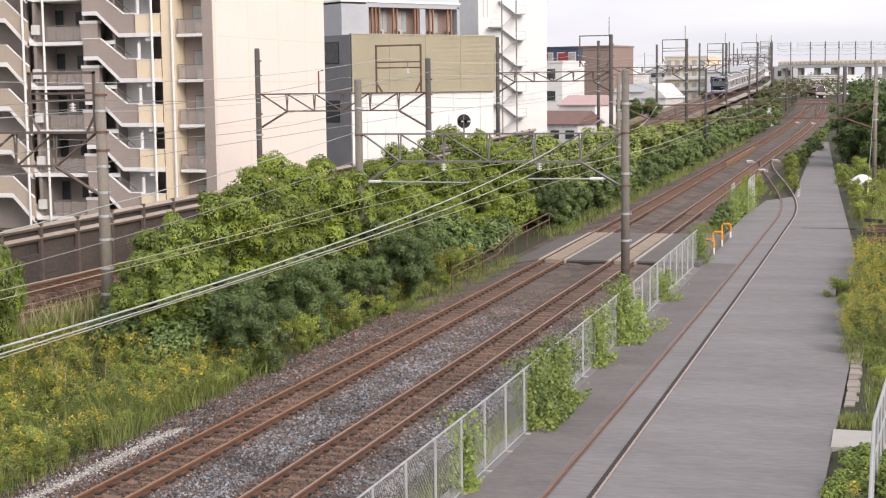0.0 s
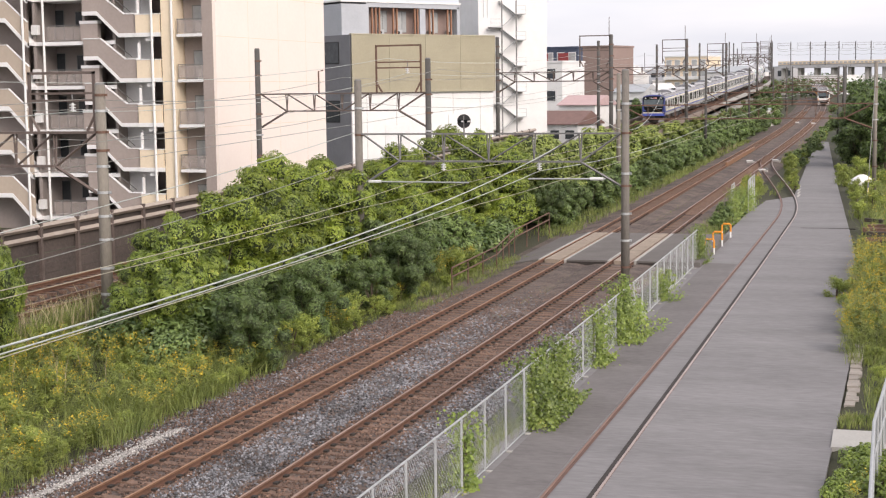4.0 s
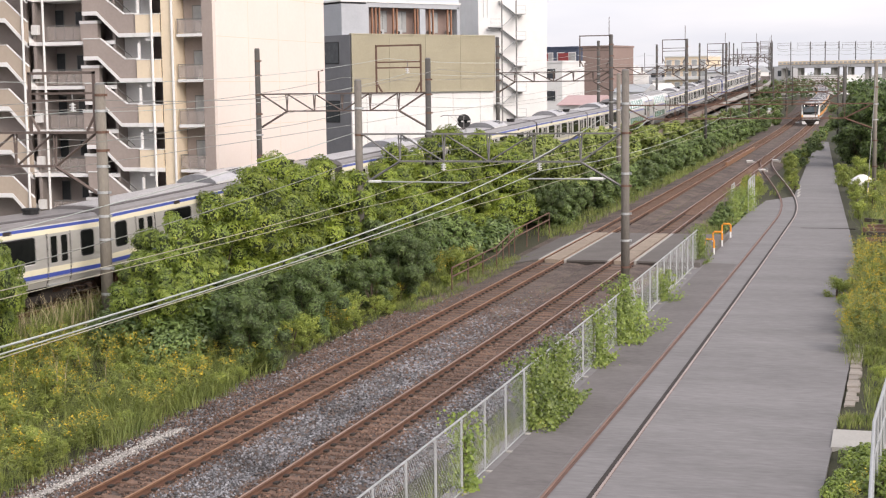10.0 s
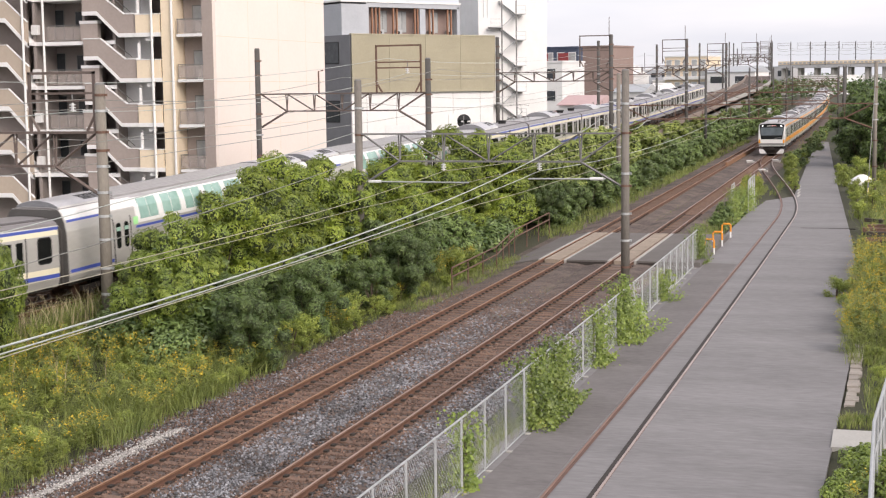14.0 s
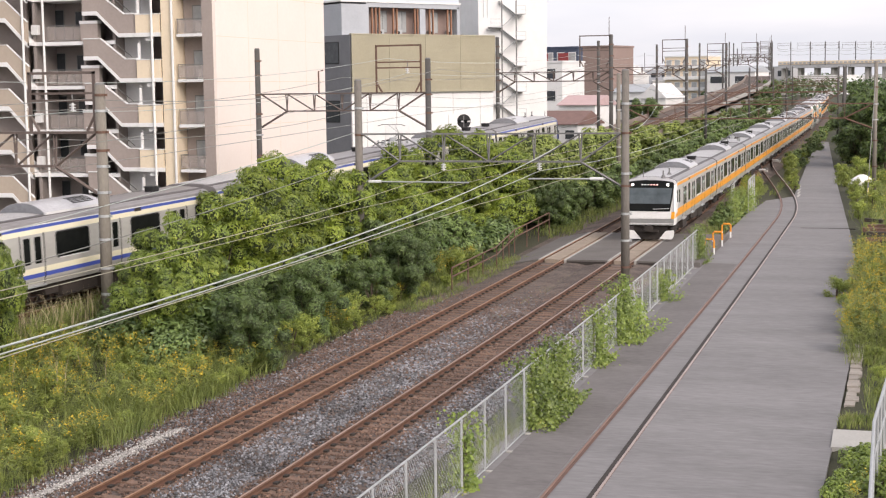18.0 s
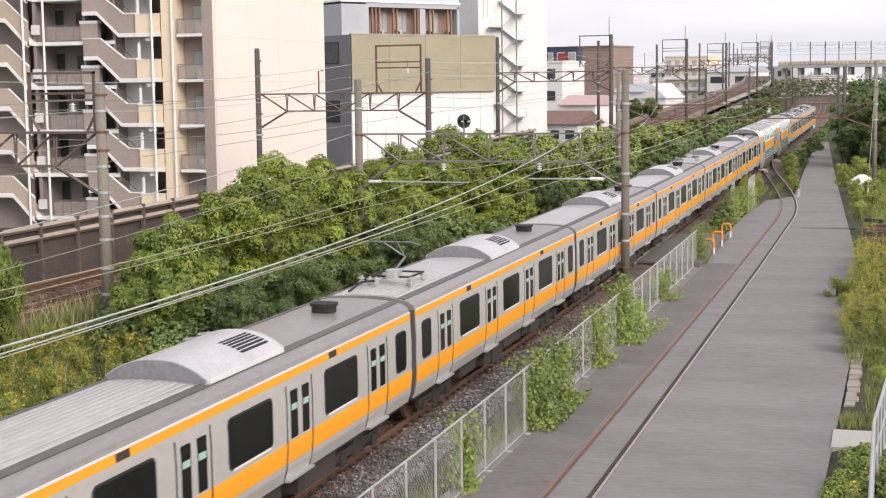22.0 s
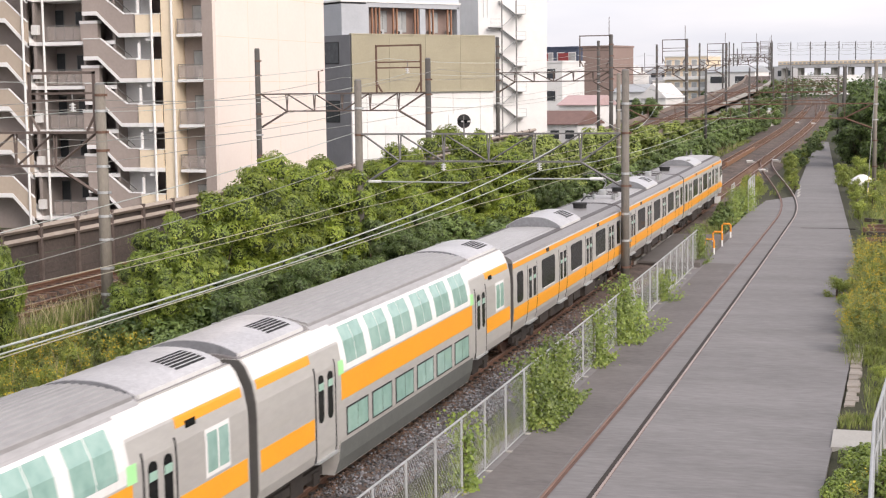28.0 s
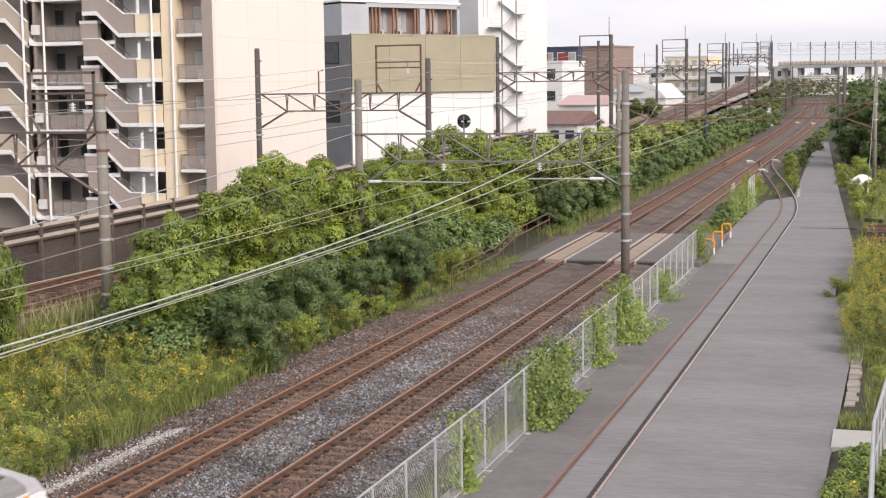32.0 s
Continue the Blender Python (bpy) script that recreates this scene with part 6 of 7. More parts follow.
def white_tower():
    t = thing("white_building", "tall plain white building with outside steel stairs", "building", oriented((-48.6, 172.0, 0.3), 60))
    part("wall", MB().box(0, 8.6, 0, 10, -0.8, 21), M_WHITE, t, "plain white wall")
    part("roof", MB().box(-0.1, 8.7, -0.1, 10.1, 21, 21.4), M_APT_WHITE, t)
    # outside stair: landings, flights and rails
    for i in range(5):
        z = 3.4 + 3.1 * i
        part("stair_landing", MB().box(1.2, 2.6, -1.3, 0, z, z + 0.1), M_GALV, t)
        part("stair_landing", MB().box(4.4, 5.6, -1.3, 0, z + 1.55, z + 1.65), M_GALV, t)
        part("stair_flight", MB().prism([(2.5, z), (2.7, z + 0.1), (4.5, z + 1.65), (4.4, z + 1.5)], "y", -1.25, -0.7), M_GALV, t)
        part("stair_flight", MB().prism([(4.5, z + 1.6), (4.4, z + 1.75), (2.5, z + 3.2), (2.6, z + 3.05)], "y", -0.6, -0.05), M_GALV, t)
        for x0, x1, zz in ((1.2, 2.6, z), (4.4, 5.6, z + 1.6)):
            part("stair_rail", MB().box(x0, x1, -1.32, -1.28, zz + 0.98, zz + 1.02).box(x0, x0 + 0.04, -1.32, -1.28, zz, zz + 1.0).box(x1 - 0.04, x1, -1.32, -1.28, zz, zz + 1.0).box(x0, x1, -1.32, -1.28, zz + 0.5, zz + 0.53), M_GALV, t)
    for x in (2.6, 4.4):
        part("stair_column", MB().box(x - 0.07, x + 0.07, -1.3, -1.16, -0.6, 19), M_GALV_DARK, t)
    part("roof_ladder", MB().box(0.6, 0.65, -0.15, -0.1, 17, 22).box(1.1, 1.15, -0.15, -0.1, 17, 22), M_GALV, t)


white_tower()


def far_building(name, label, category, cx, cy, w, d, h, rot, wall, roof, rows=0, cols=0, gable=0.0, z0=None, glass=None, group="", belt=None):
    """A box house with windows on the side to the camera, flat or gabled roof."""
    z0 = rise(cy) - 0.5 if z0 is None else z0
    t = thing(name, label, category, pose(cx, cy, z0, 0, 0, rot), group=group)
    part("wall", MB().box(-w / 2, w / 2, 0, d, 0, h), wall, t)
    if gable:
        part("roof", MB().prism([(-w / 2 - 0.3, h), (w / 2 + 0.3, h), (w / 2 + 0.3, h + 0.12), (0, h + gable), (-w / 2 - 0.3, h + 0.12)], "y", -0.4, d + 0.4) if gable > 0 else
             MB().prism([(-0.4, h), (d + 0.4, h), (d + 0.4, h + 0.12), (d / 2, h - gable), (-0.4, h + 0.12)], "x", -w / 2 - 0.3, w / 2 + 0.3), roof, t)
    else:
        part("roof", MB().box(-w / 2 - 0.15, w / 2 + 0.15, -0.15, d + 0.15, h, h + 0.35), roof, t)
    for r in range(rows):
        fh = h / rows
        for c in range(cols):
            fw = w / cols
            x, z = -w / 2 + fw * (c + 0.5), fh * (r + 0.5)
            if group:
                part("window", MB().box(x - fw * 0.29, x + fw * 0.29, -0.05, 0.0, z - fh * 0.22, z + fh * 0.22), glass or M_WINDOW, t)
                continue
            wd = part("window", MB().box(x - fw * 0.33, x + fw * 0.33, -0.06, 0.0, z - fh * 0.26, z + fh * 0.26), M_APT_WHITE, t)
            part("pane", MB().box(x - fw * 0.29, x + fw * 0.29, -0.09, -0.06, z - fh * 0.22, z + fh * 0.22), glass or M_WINDOW, wd)
        if belt:
            part("balcony", MB().box(-w / 2, w / 2, -0.9, 0, fh * r - 0.1, fh * r + 0.9), belt, t)
    return t


def spot(fx, d):
    """Plan position at a picture column (in thousandths of the width from the axis) and a depth."""
    k = (fx - 784) / 2586.0
    return d * (0.95529 * k - 0.29499), d * (0.29540 * k + 0.94913)


def town():
    x, y = spot(984, 330)
    t = far_building("apartment_block", "navy apartment block with red panels and white balconies", "apartment block", x, y, 11.5, 9, 15.0, -17, M_NAVY, M_NAVY, 4, 4, glass=M_CURTAIN, belt=M_WHITE)
    for i in (-1, 1):
        part("red_panel", MB().box(i * 2.6 - 1.3, i * 2.6 + 1.3, -0.95, -0.92, 12.0, 13.9), M_RED, t, "dark red panel")
    x, y = spot(1057, 310)
    far_building("office_block", "brown rendered office block behind the houses", "building", x, y, 6.8, 10, 14.8, -17, M_BRICKBROWN, M_BRICKBROWN)
    x, y = spot(968, 260)
    far_building("white_house", "white flat-roofed house with few windows", "house", x, y, 6.5, 8, 11.5, -17, M_WHITE, M_APT_WHITE, 3, 1)
    x, y = spot(1022, 235)
    far_building("house", "white house with a faded pink roof", "house", x, y, 6.5, 7, 4.6, -17, M_WHITE, M_PINKROOF, 1, 2, gable=-1.6)
    x, y = spot(983, 205)
    far_building("house", "house with a brown tiled roof", "house", x, y, 7.2, 7, 2.7, -17, M_APT_WHITE, M_BROWNROOF, 1, 3, gable=-1.9)
    x, y = spot(1155, 290)
    far_building("house", "white house with steep white gables", "house", x, y, 5.4, 8, 4.4, -17, M_WHITE, M_APT_WHITE, 1, 2, gable=2.9)
    x, y = spot(1120, 300)
    far_building("house", "low white house with a grey roof", "house", x, y, 9, 7, 5.5, -17, M_WHITE, M_BLUEGREY, 1, 3, gable=-1.6)
    x, y = spot(1212, 450)
    far_building("apartment_block", "long cream apartment block on the horizon", "apartment block", x, y, 14, 10, 13.5, -17, M_APT_CREAM, M_WHITE, 4, 5, glass=M_CURTAIN, belt=M_WHITE)
    x, y = spot(1447, 600)
    far_building("warehouse", "long white flat-roofed warehouse on the horizon", "warehouse", x, y, 18, 20, 7.6, -17, M_WHITE, M_WHITE)
    x, y = spot(1330, 252)
    far_building("track_shed", "small white trackside shed with a grey roof", "shed", x, y, 4.4, 4, 2.9, -17, M_WHITE, M_BLUEGREY, 1, 2)
    rnd = random.Random(11)
    walls = [M_WHITE, M_APT_WHITE, M_WHITE, M_GREYWALL, M_CONCRETE, M_APT_WHITE]
    roofs = [M_BLUEGREY, M_WHITE, M_BLUEGREY, M_APT_WHITE]
    for i in range(46):
        fx = 1090 + (1568 - 1090) * ((i * 0.618034) % 1.0) if i < 40 else rnd.uniform(945, 1100)
        d = rnd.uniform(430, 900)
        if 1330 < fx:
            d = rnd.uniform(760, 1000)
        x, y = spot(fx, d)
        w, h = rnd.uniform(9, 20), rnd.uniform(5, 9) + (d - 400) * (0.012 if fx < 1330 else 0.0)
        far_building("distant_house", "distant pale town building", "building", x, y, w, 10, h, rnd.uniform(-30, 0), rnd.choice(walls), rnd.choice(roofs), max(1, int(h / 3.2)), rnd.randint(2, 4),
                     gable=rnd.choice((0, 0, -1.8)), group="distant town buildings")
    for fx, d, h in ((1140, 520, 17), (1222, 600, 17), (1500, 620, 15), (1395, 700, 22), (1250, 640, 16)):
        x, y = spot(fx, d)
        solid("steel_mast", MB().tube([(x, y, 3), (x, y, 3 + h)], 0.25, 6, 0.1), M_GALV_DARK, "thin steel mast above the roofs", "mast", group="masts")
    # far viaduct across the horizon
    x, y = spot(1490, 700)
    t = thing("far_viaduct", "long pale railway viaduct across the horizon", "viaduct", pose(x, y, 9.0, 0, 0, -17))
    part("girder", MB().box(-33, 60, 0, 8, 6.9, 8.6), M_FARWALL, t)
    part("parapet", MB().box(-33, 60, -0.2, 0.2, 8.6, 10.2), M_APT_CREAM, t)
    for i in range(46):
        part("slot", MB().box(-32.4 + 2.0 * i, -31.2 + 2.0 * i, -0.3, -0.2, 8.9, 9.7), M_FARWALL, t)
    for i in range(12):
        part("pier", MB().box(-32 + 8.2 * i, -30.4 + 8.2 * i, 1.5, 6.5, -6, 6.9), M_CONCRETE, t)
    deck = [spot(fx, 703) for fx in (1372, 1395, 1429, 1455, 1479, 1508, 1535, 1562, 1600)]
    for x, y in deck[1:-1]:
        pole(x, y, 17.6, 28.2, 0.24, 0.2, mt=M_POLE_DARK, label="distant catenary pole on the viaduct")
        top_frame(x - 6.2, x - 0.2, y, 25.0, 27.6, M_PORTAL)
    for h in (22.4, 24.2, 25.1):
        wire([(x, y, h) for x, y in deck], 0.06, mt=M_WIRE_D, sag=0.5, label="distant overhead wire on the viaduct", n=6)
    x, y = spot(1300, 760)
    far_building("distant_block", "long low grey building on the horizon", "building", x, y, 60, 12, 13.0, -17, M_FARWALL, M_BLUEGREY, 2, 14, group="distant town buildings")


town()


# ---- small fixtures ----
def signal_disc():
    t = thing("line_signal", "round black railway signal with a white bar on a post", "signal", pose(-29.4, 100, 0.6))
    part("post", MB().tube([(0, 0, 0), (0, 0, 6.4)], 0.06, 8), M_GALV_DARK, t)
    part("disc", MB().disc((0, 0, 6.0), (0, 1, 0), 0.5, 0.08, 24), M_BLACK, t)
    part("white_bar", MB().box(-0.48, 0.48, -0.09, -0.05, 5.94, 6.04), M_WHITE, t)
    for x in (-0.3, 0.15):
        part("lens", MB().disc((x, -0.08, 6.0), (0, 1, 0), 0.13, 0.12, 14), M_GLASS_D, t)


signal_disc()


def hand_rail():
    t = thing("hand_rail", "rusty pipe hand rail beside the crossing", "hand rail")
    line = [Vector((-19.3, 63.4, 0.82)), Vector((-19.5, 72.0, 0.86)), Vector((-20.4, 79.2, 1.0)), Vector((-20.35, 87.6, 1.25))]
    for p, q in zip(line[:-1], line[1:]):
        for k in range(3):
            m = p.lerp(q, k / 3)
            part("post", MB().tube([(m.x, m.y, m.z - 1.4), (m.x, m.y, m.z)], 0.032, 6), M_RUSTSTEEL, t)
        for dz in (0.42, 0.0):
            part("rail", MB().tube([p - Vector((0, 0, dz)), q - Vector((0, 0, dz))], 0.036, 6), M_RUSTSTEEL, t)
    e = line[-1]
    part("end_post", MB().tube([(e.x, e.y, e.z - 1.6), (e.x, e.y, e.z)], 0.036, 6), M_RUSTSTEEL, t)


hand_rail()
box_t = thing("cable_trough", "rusty steel trough cover beside the rusty track", "trough")
for k in range(6):
    y = 149.0 + 5.0 * k
    part("cover", MB().box(-16.4, -16.22, y, y + 4.96, rise(y) - 0.3, rise(y) + 0.28), M_RAIL_TOP_RUST, box_t)
for x, y in ((-14.5, 155.6), (-12.1, 142.4), (-12.0, 157.0), (-16.5, 262.5), (-13.6, 259.0)):
    z = rise(y) - 0.32
    t = thing("point_machine", "pale grey switch machine beside the rails", "switch machine", group="switch machines")
    part("case", MB().box(x - 0.4, x + 0.4, y - 0.3, y + 0.3, z, z + 0.3), M_WHITESTONE, t)
    part("lid", MB().box(x - 0.44, x + 0.2, y - 0.33, y + 0.33, z + 0.3, z + 0.38), M_WHITE, t, "white lid")
    part("motor_cover", MB().box(x + 0.22, x + 0.42, y - 0.2, y + 0.2, z + 0.3, z + 0.44), M_GALV_DARK, t, "dark motor cover")


# slabs and kerbs at the right edge of the road
def slab(x0, x1, y0, y1, z1, mt, nm, label):
    solid(nm, MB().prism([(x0, y0), (x1, y0), (x1, y1), (x0, y1)], "z", z1 - 0.25, z1), mt, label, nm.split("_")[-1])


slab(-1.45, -0.35, 37.7, 39.7, -0.205, M_CONCRETE, "concrete_slab", "pale concrete slab at the road edge")
slab(-0.33, 0.4, 37.75, 39.65, -0.20, M_CONCRETE, "concrete_slab", "pale concrete slab at the road edge")
rk = random.Random(4)
kerb = thing("kerb_stones", "row of cracked pale kerb stones at the road edge", "kerb", kind="structure")
for k in range(16):
    y = 43.0 + 0.62 * k
    part("stone", MB().prism([(-1.28 + rk.uniform(-0.04, 0.04), y), (-0.93 + rk.uniform(-0.08, 0.05), y + rk.uniform(-0.05, 0.05)), (-0.93 + rk.uniform(-0.08, 0.05), y + 0.57), (-1.28, y + 0.57)], "z", -0.6, -0.2 + rk.uniform(-0.04, 0.03)), M_KERB, kerb)
part("kerb_edge", MB().box(-1.47, -1.31, 76, 92, -0.5, -0.05), M_CONCRETE, kerb)
pile = thing("sleeper_pile", "stack of old dark sleepers among weeds", "timber pile")
for k in range(22):
    lv = k // 5
    y = 80.5 + (k % 5) * 2.6 + rk.uniform(-0.6, 0.6)
    part("old_sleeper", MB().box(-0.6, 0.6 + rk.uniform(-0.2, 0.2), -0.13, 0.13, -0.11, 0.10), M_UNDERBOX if k % 3 else M_RUSTSTEEL, pile, m=pose(-0.95 + rk.uniform(-0.2, 0.2), y, -0.05 + 0.25 * lv, 0, rk.uniform(-3, 3), rk.uniform(-16, 16)))
bag = MB()
for i in range(7):
    a = []
    r = (0.55, 0.75, 0.8, 0.75, 0.6, 0.4, 0.15)[i]
    bag.add([], [])
    ringp = [(r * math.cos(j * 0.6283) * (1.15 + 0.1 * math.sin(j * 2)), r * math.sin(j * 0.6283), i * 0.14) for j in range(10)]
    bag.v.extend(ringp)
for i in range(6):
    bag.f.extend([(i * 10 + j, i * 10 + (j + 1) % 10, (i + 1) * 10 + (j + 1) % 10, (i + 1) * 10 + j) for j in range(10)])
bag.f.append(tuple(range(60, 70)))
solid("sand_bag", bag, M_WHITE, "large white sack standing among weeds", "sack", m=pose(-2.6, 122, 0.35) @ Matrix.Diagonal((1.3, 0.9, 1.5, 1)), smooth=True)

seam = MB().box(-5.6, -2.3, 93.0, 93.12, ROAD_Z + rise(93) - 0.05, ROAD_Z + rise(93) + 0.02)
solid("seam_trim", seam, M_UNDER, "dark tar seam across the asphalt", "seam", kind="structure")
line = MB()
for k in range(4):
    y = 115.0 + 2.8 * k
    x, z = -7.19 - 0.0548 * (y - 115), ROAD_Z + rise(y)
    line.box(x - 0.08, x + 0.08, y, y + 2.7, z - 0.1, z + 0.05)
solid("kerb_trim", line, M_CONCRETE, "low pale kerb beside the far road", "kerb", kind="structure")

# ---- plants ----
def leaf_cloud(rng, centres, radii, n, size, droop=0.2, up=0.5, narrow=0.55, squash=0.9, loose=0.11):
    """Leaves as small bent quads on the skins of many overlapping blobs."""
    centres, radii = np.array(centres, float), np.array(radii, float)
    w = radii ** 2 / (radii ** 2).sum()
    k = rng.choice(len(radii), n, p=w)
    d = rng.normal(size=(n, 3))
    d[:, 2] = d[:, 2] * 0.9 + 0.25
    d /= np.linalg.norm(d, axis=1)[:, None]
    r = radii[k] * (1.0 - np.abs(rng.normal(0, loose, n)) + (rng.normal(0.15, 0.25, n) if loose > 0.3 else 0.0))
    p = centres[k] + d * r[:, None] * np.array([1, 1, squash])
    nrm = d + rng.normal(0, 0.36, (n, 3)) + np.array([0, 0, up])
    nrm /= np.linalg.norm(nrm, axis=1)[:, None]
    t = np.cross(nrm, rng.normal(size=(n, 3)))
    t[:, 2] -= droop
    t -= nrm * (t * nrm).sum(1)[:, None]
    t /= np.linalg.norm(t, axis=1)[:, None] + 1e-9
    b = np.cross(nrm, t)
    s = rng.uniform(size[0], size[1], n)[:, None]
    v = np.stack([p - t * s, p + b * s * narrow - nrm * s * 0.12, p + t * s, p - b * s * narrow - nrm * s * 0.12], 1)
    return v.reshape(-1, 3), np.arange(4 * n).reshape(n, 4)


def spray_cloud(rng, centres, radii, tufts, leaves, tuft_r, size, narrow=0.5, turn=0.33):
    """Tufts on the skins of blobs; small pointed leaves lie like tiles on each tuft, fewer below."""
    centres, radii = np.array(centres, float), np.array(radii, float)
    k = rng.choice(len(radii), tufts, p=radii ** 2 / (radii ** 2).sum())
    d = rng.normal(size=(tufts, 3))
    d[:, 2] = d[:, 2] * 0.9 + 0.3
    d /= np.linalg.norm(d, axis=1)[:, None]
    tc = centres[k] + d * (radii[k] * rng.uniform(0.7, 1.05, tufts))[:, None]
    tr = rng.uniform(*tuft_r, tufts)
    n = tufts * leaves
    ti = rng.choice(tufts, n, p=tr ** 2 / (tr ** 2).sum())
    e = rng.normal(size=(n, 3)) + d[ti] * 0.35
    e[:, 2] += 0.35
    e /= np.linalg.norm(e, axis=1)[:, None]
    rough = 1.0 + 0.16 * np.sin(e[:, 0] * 5 + ti) * np.sin(e[:, 1] * 5 + 2 * ti) + 0.1 * np.sin(e[:, 2] * 9 + ti)
    p = tc[ti] + e * (tr[ti] * rough * (1.0 - np.abs(rng.normal(0, 0.1, n))))[:, None] * np.array([1, 1, 0.85])
    nrm = e + rng.normal(0, turn, (n, 3)) + np.array([0, 0, 0.15])
    nrm /= np.linalg.norm(nrm, axis=1)[:, None]
    t = np.cross(nrm, rng.normal(size=(n, 3)))
    t /= np.linalg.norm(t, axis=1)[:, None] + 1e-9
    b = np.cross(nrm, t)
    s = rng.uniform(*size, n)[:, None]
    v = np.stack([p - t * s * 0.8 + b * s * narrow, p - t * s * 0.8 - b * s * narrow, p + t * s * 1.2], 1)
    return v.reshape(-1, 3), np.arange(3 * n).reshape(n, 3), tc, tr


def crown_blobs(rng, rx, ry, h, n, base=0.25, r=(0.28, 0.5), gap=0.0):
    cs, rs = [], []
    for i in range(n):
        a, q = rng.uniform(0, 6.283), math.sqrt(rng.random())
        z = base * h + (h * (1 - base)) * rng.random() ** 0.8 * 0.8
        f = math.sqrt(max(0.12, 1 - ((z / h - 0.42) / 0.62) ** 2))
        cs.append((rx * q * f * math.cos(a) * 0.8, ry * q * f * math.sin(a) * 0.8, z))
        rs.append(rng.uniform(*r) * min(rx, ry) * (0.75 + 0.3 * f))
    return cs, rs


def bush_model(seed, rx, ry, h, blobs, n, size, material, name, label, category, group, narrow=0.55, droop=0.2, up=0.5, base=0.22, r=(0.28, 0.5), loose=0.11, spray=None):
    rng = np.random.default_rng(seed)
    cs, rs = crown_blobs(rng, rx, ry, h, blobs, base, r)
    if spray:
        v, f, tc, tr = spray_cloud(rng, cs, rs, *spray, size, narrow)
    else:
        v, f = leaf_cloud(rng, cs, rs, n, size, droop, up, narrow, loose=loose)
    t = thing(name, label, category, group=group)
    stem = MB()
    stem.tube([(0, 0, -0.3), (0.05, 0.03, h * 0.3), (-0.05, 0.1, h * 0.6)], 0.05 * h ** 0.5, 7, 0.02)
    for c in cs[:7]:
        stem.tube([(0, 0, h * 0.12), (c[0] * 0.5, c[1] * 0.5, c[2] * 0.55), c], 0.022 * h ** 0.5, 5, 0.008)
    part("trunk", stem, M_BARK, t)
    n_leaf = len(f)
    if spray:                              # dark cores added inside each tuft to block light and deepen the gaps
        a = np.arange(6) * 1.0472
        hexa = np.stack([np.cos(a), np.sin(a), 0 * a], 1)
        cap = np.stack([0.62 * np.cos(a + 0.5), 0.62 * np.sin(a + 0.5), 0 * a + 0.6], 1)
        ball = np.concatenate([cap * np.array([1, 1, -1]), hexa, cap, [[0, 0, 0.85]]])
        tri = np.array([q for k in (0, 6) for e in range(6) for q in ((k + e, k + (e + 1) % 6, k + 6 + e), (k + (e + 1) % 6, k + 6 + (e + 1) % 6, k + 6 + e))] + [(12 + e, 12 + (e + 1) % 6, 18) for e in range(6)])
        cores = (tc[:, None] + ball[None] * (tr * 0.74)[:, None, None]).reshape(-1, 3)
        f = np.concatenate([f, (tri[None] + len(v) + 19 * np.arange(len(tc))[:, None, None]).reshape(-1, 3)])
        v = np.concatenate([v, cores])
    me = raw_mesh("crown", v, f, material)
    me.materials.append(M_TUFT_CORE)
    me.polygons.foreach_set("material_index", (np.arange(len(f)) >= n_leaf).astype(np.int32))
    part("crown", me, None, t)
    return t


def scatter_bushes(model, spots, first=True):
    """spots: x, y, z, turn, scale."""
    for i, (x, y, z, turn, sc, *more) in enumerate(spots):
        m = pose(x, y, z, 0, 0, turn)
        if i == 0 and first:
            model.matrix_basis = m @ Matrix.Diagonal((sc, sc, sc * (more[0] if more else 1.0), 1))
        else:
            ob = copy_thing(model, m)
            tall = more[0] if more else 1.0
            ob.scale = (sc, sc, sc * tall * random.uniform(0.94, 1.08))


rp = random.Random(21)
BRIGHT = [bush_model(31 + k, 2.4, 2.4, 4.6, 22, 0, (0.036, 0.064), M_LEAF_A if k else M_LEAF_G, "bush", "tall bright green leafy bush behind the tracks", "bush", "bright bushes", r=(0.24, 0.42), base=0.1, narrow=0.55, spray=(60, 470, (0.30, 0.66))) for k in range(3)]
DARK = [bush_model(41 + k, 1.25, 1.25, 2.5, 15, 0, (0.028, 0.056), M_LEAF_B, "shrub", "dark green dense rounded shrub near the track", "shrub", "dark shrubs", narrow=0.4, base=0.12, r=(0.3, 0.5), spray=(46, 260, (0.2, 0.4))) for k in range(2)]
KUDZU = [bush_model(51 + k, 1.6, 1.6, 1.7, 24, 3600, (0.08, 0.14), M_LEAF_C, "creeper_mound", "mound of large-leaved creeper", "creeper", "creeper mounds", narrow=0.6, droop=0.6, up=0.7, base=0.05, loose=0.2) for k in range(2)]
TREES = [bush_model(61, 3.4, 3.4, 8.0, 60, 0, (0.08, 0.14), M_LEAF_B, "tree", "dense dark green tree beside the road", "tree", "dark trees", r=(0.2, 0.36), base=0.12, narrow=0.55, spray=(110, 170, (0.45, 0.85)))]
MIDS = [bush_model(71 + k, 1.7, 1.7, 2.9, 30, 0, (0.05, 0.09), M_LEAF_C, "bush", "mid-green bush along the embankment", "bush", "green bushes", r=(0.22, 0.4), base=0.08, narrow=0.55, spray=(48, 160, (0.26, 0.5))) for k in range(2)]


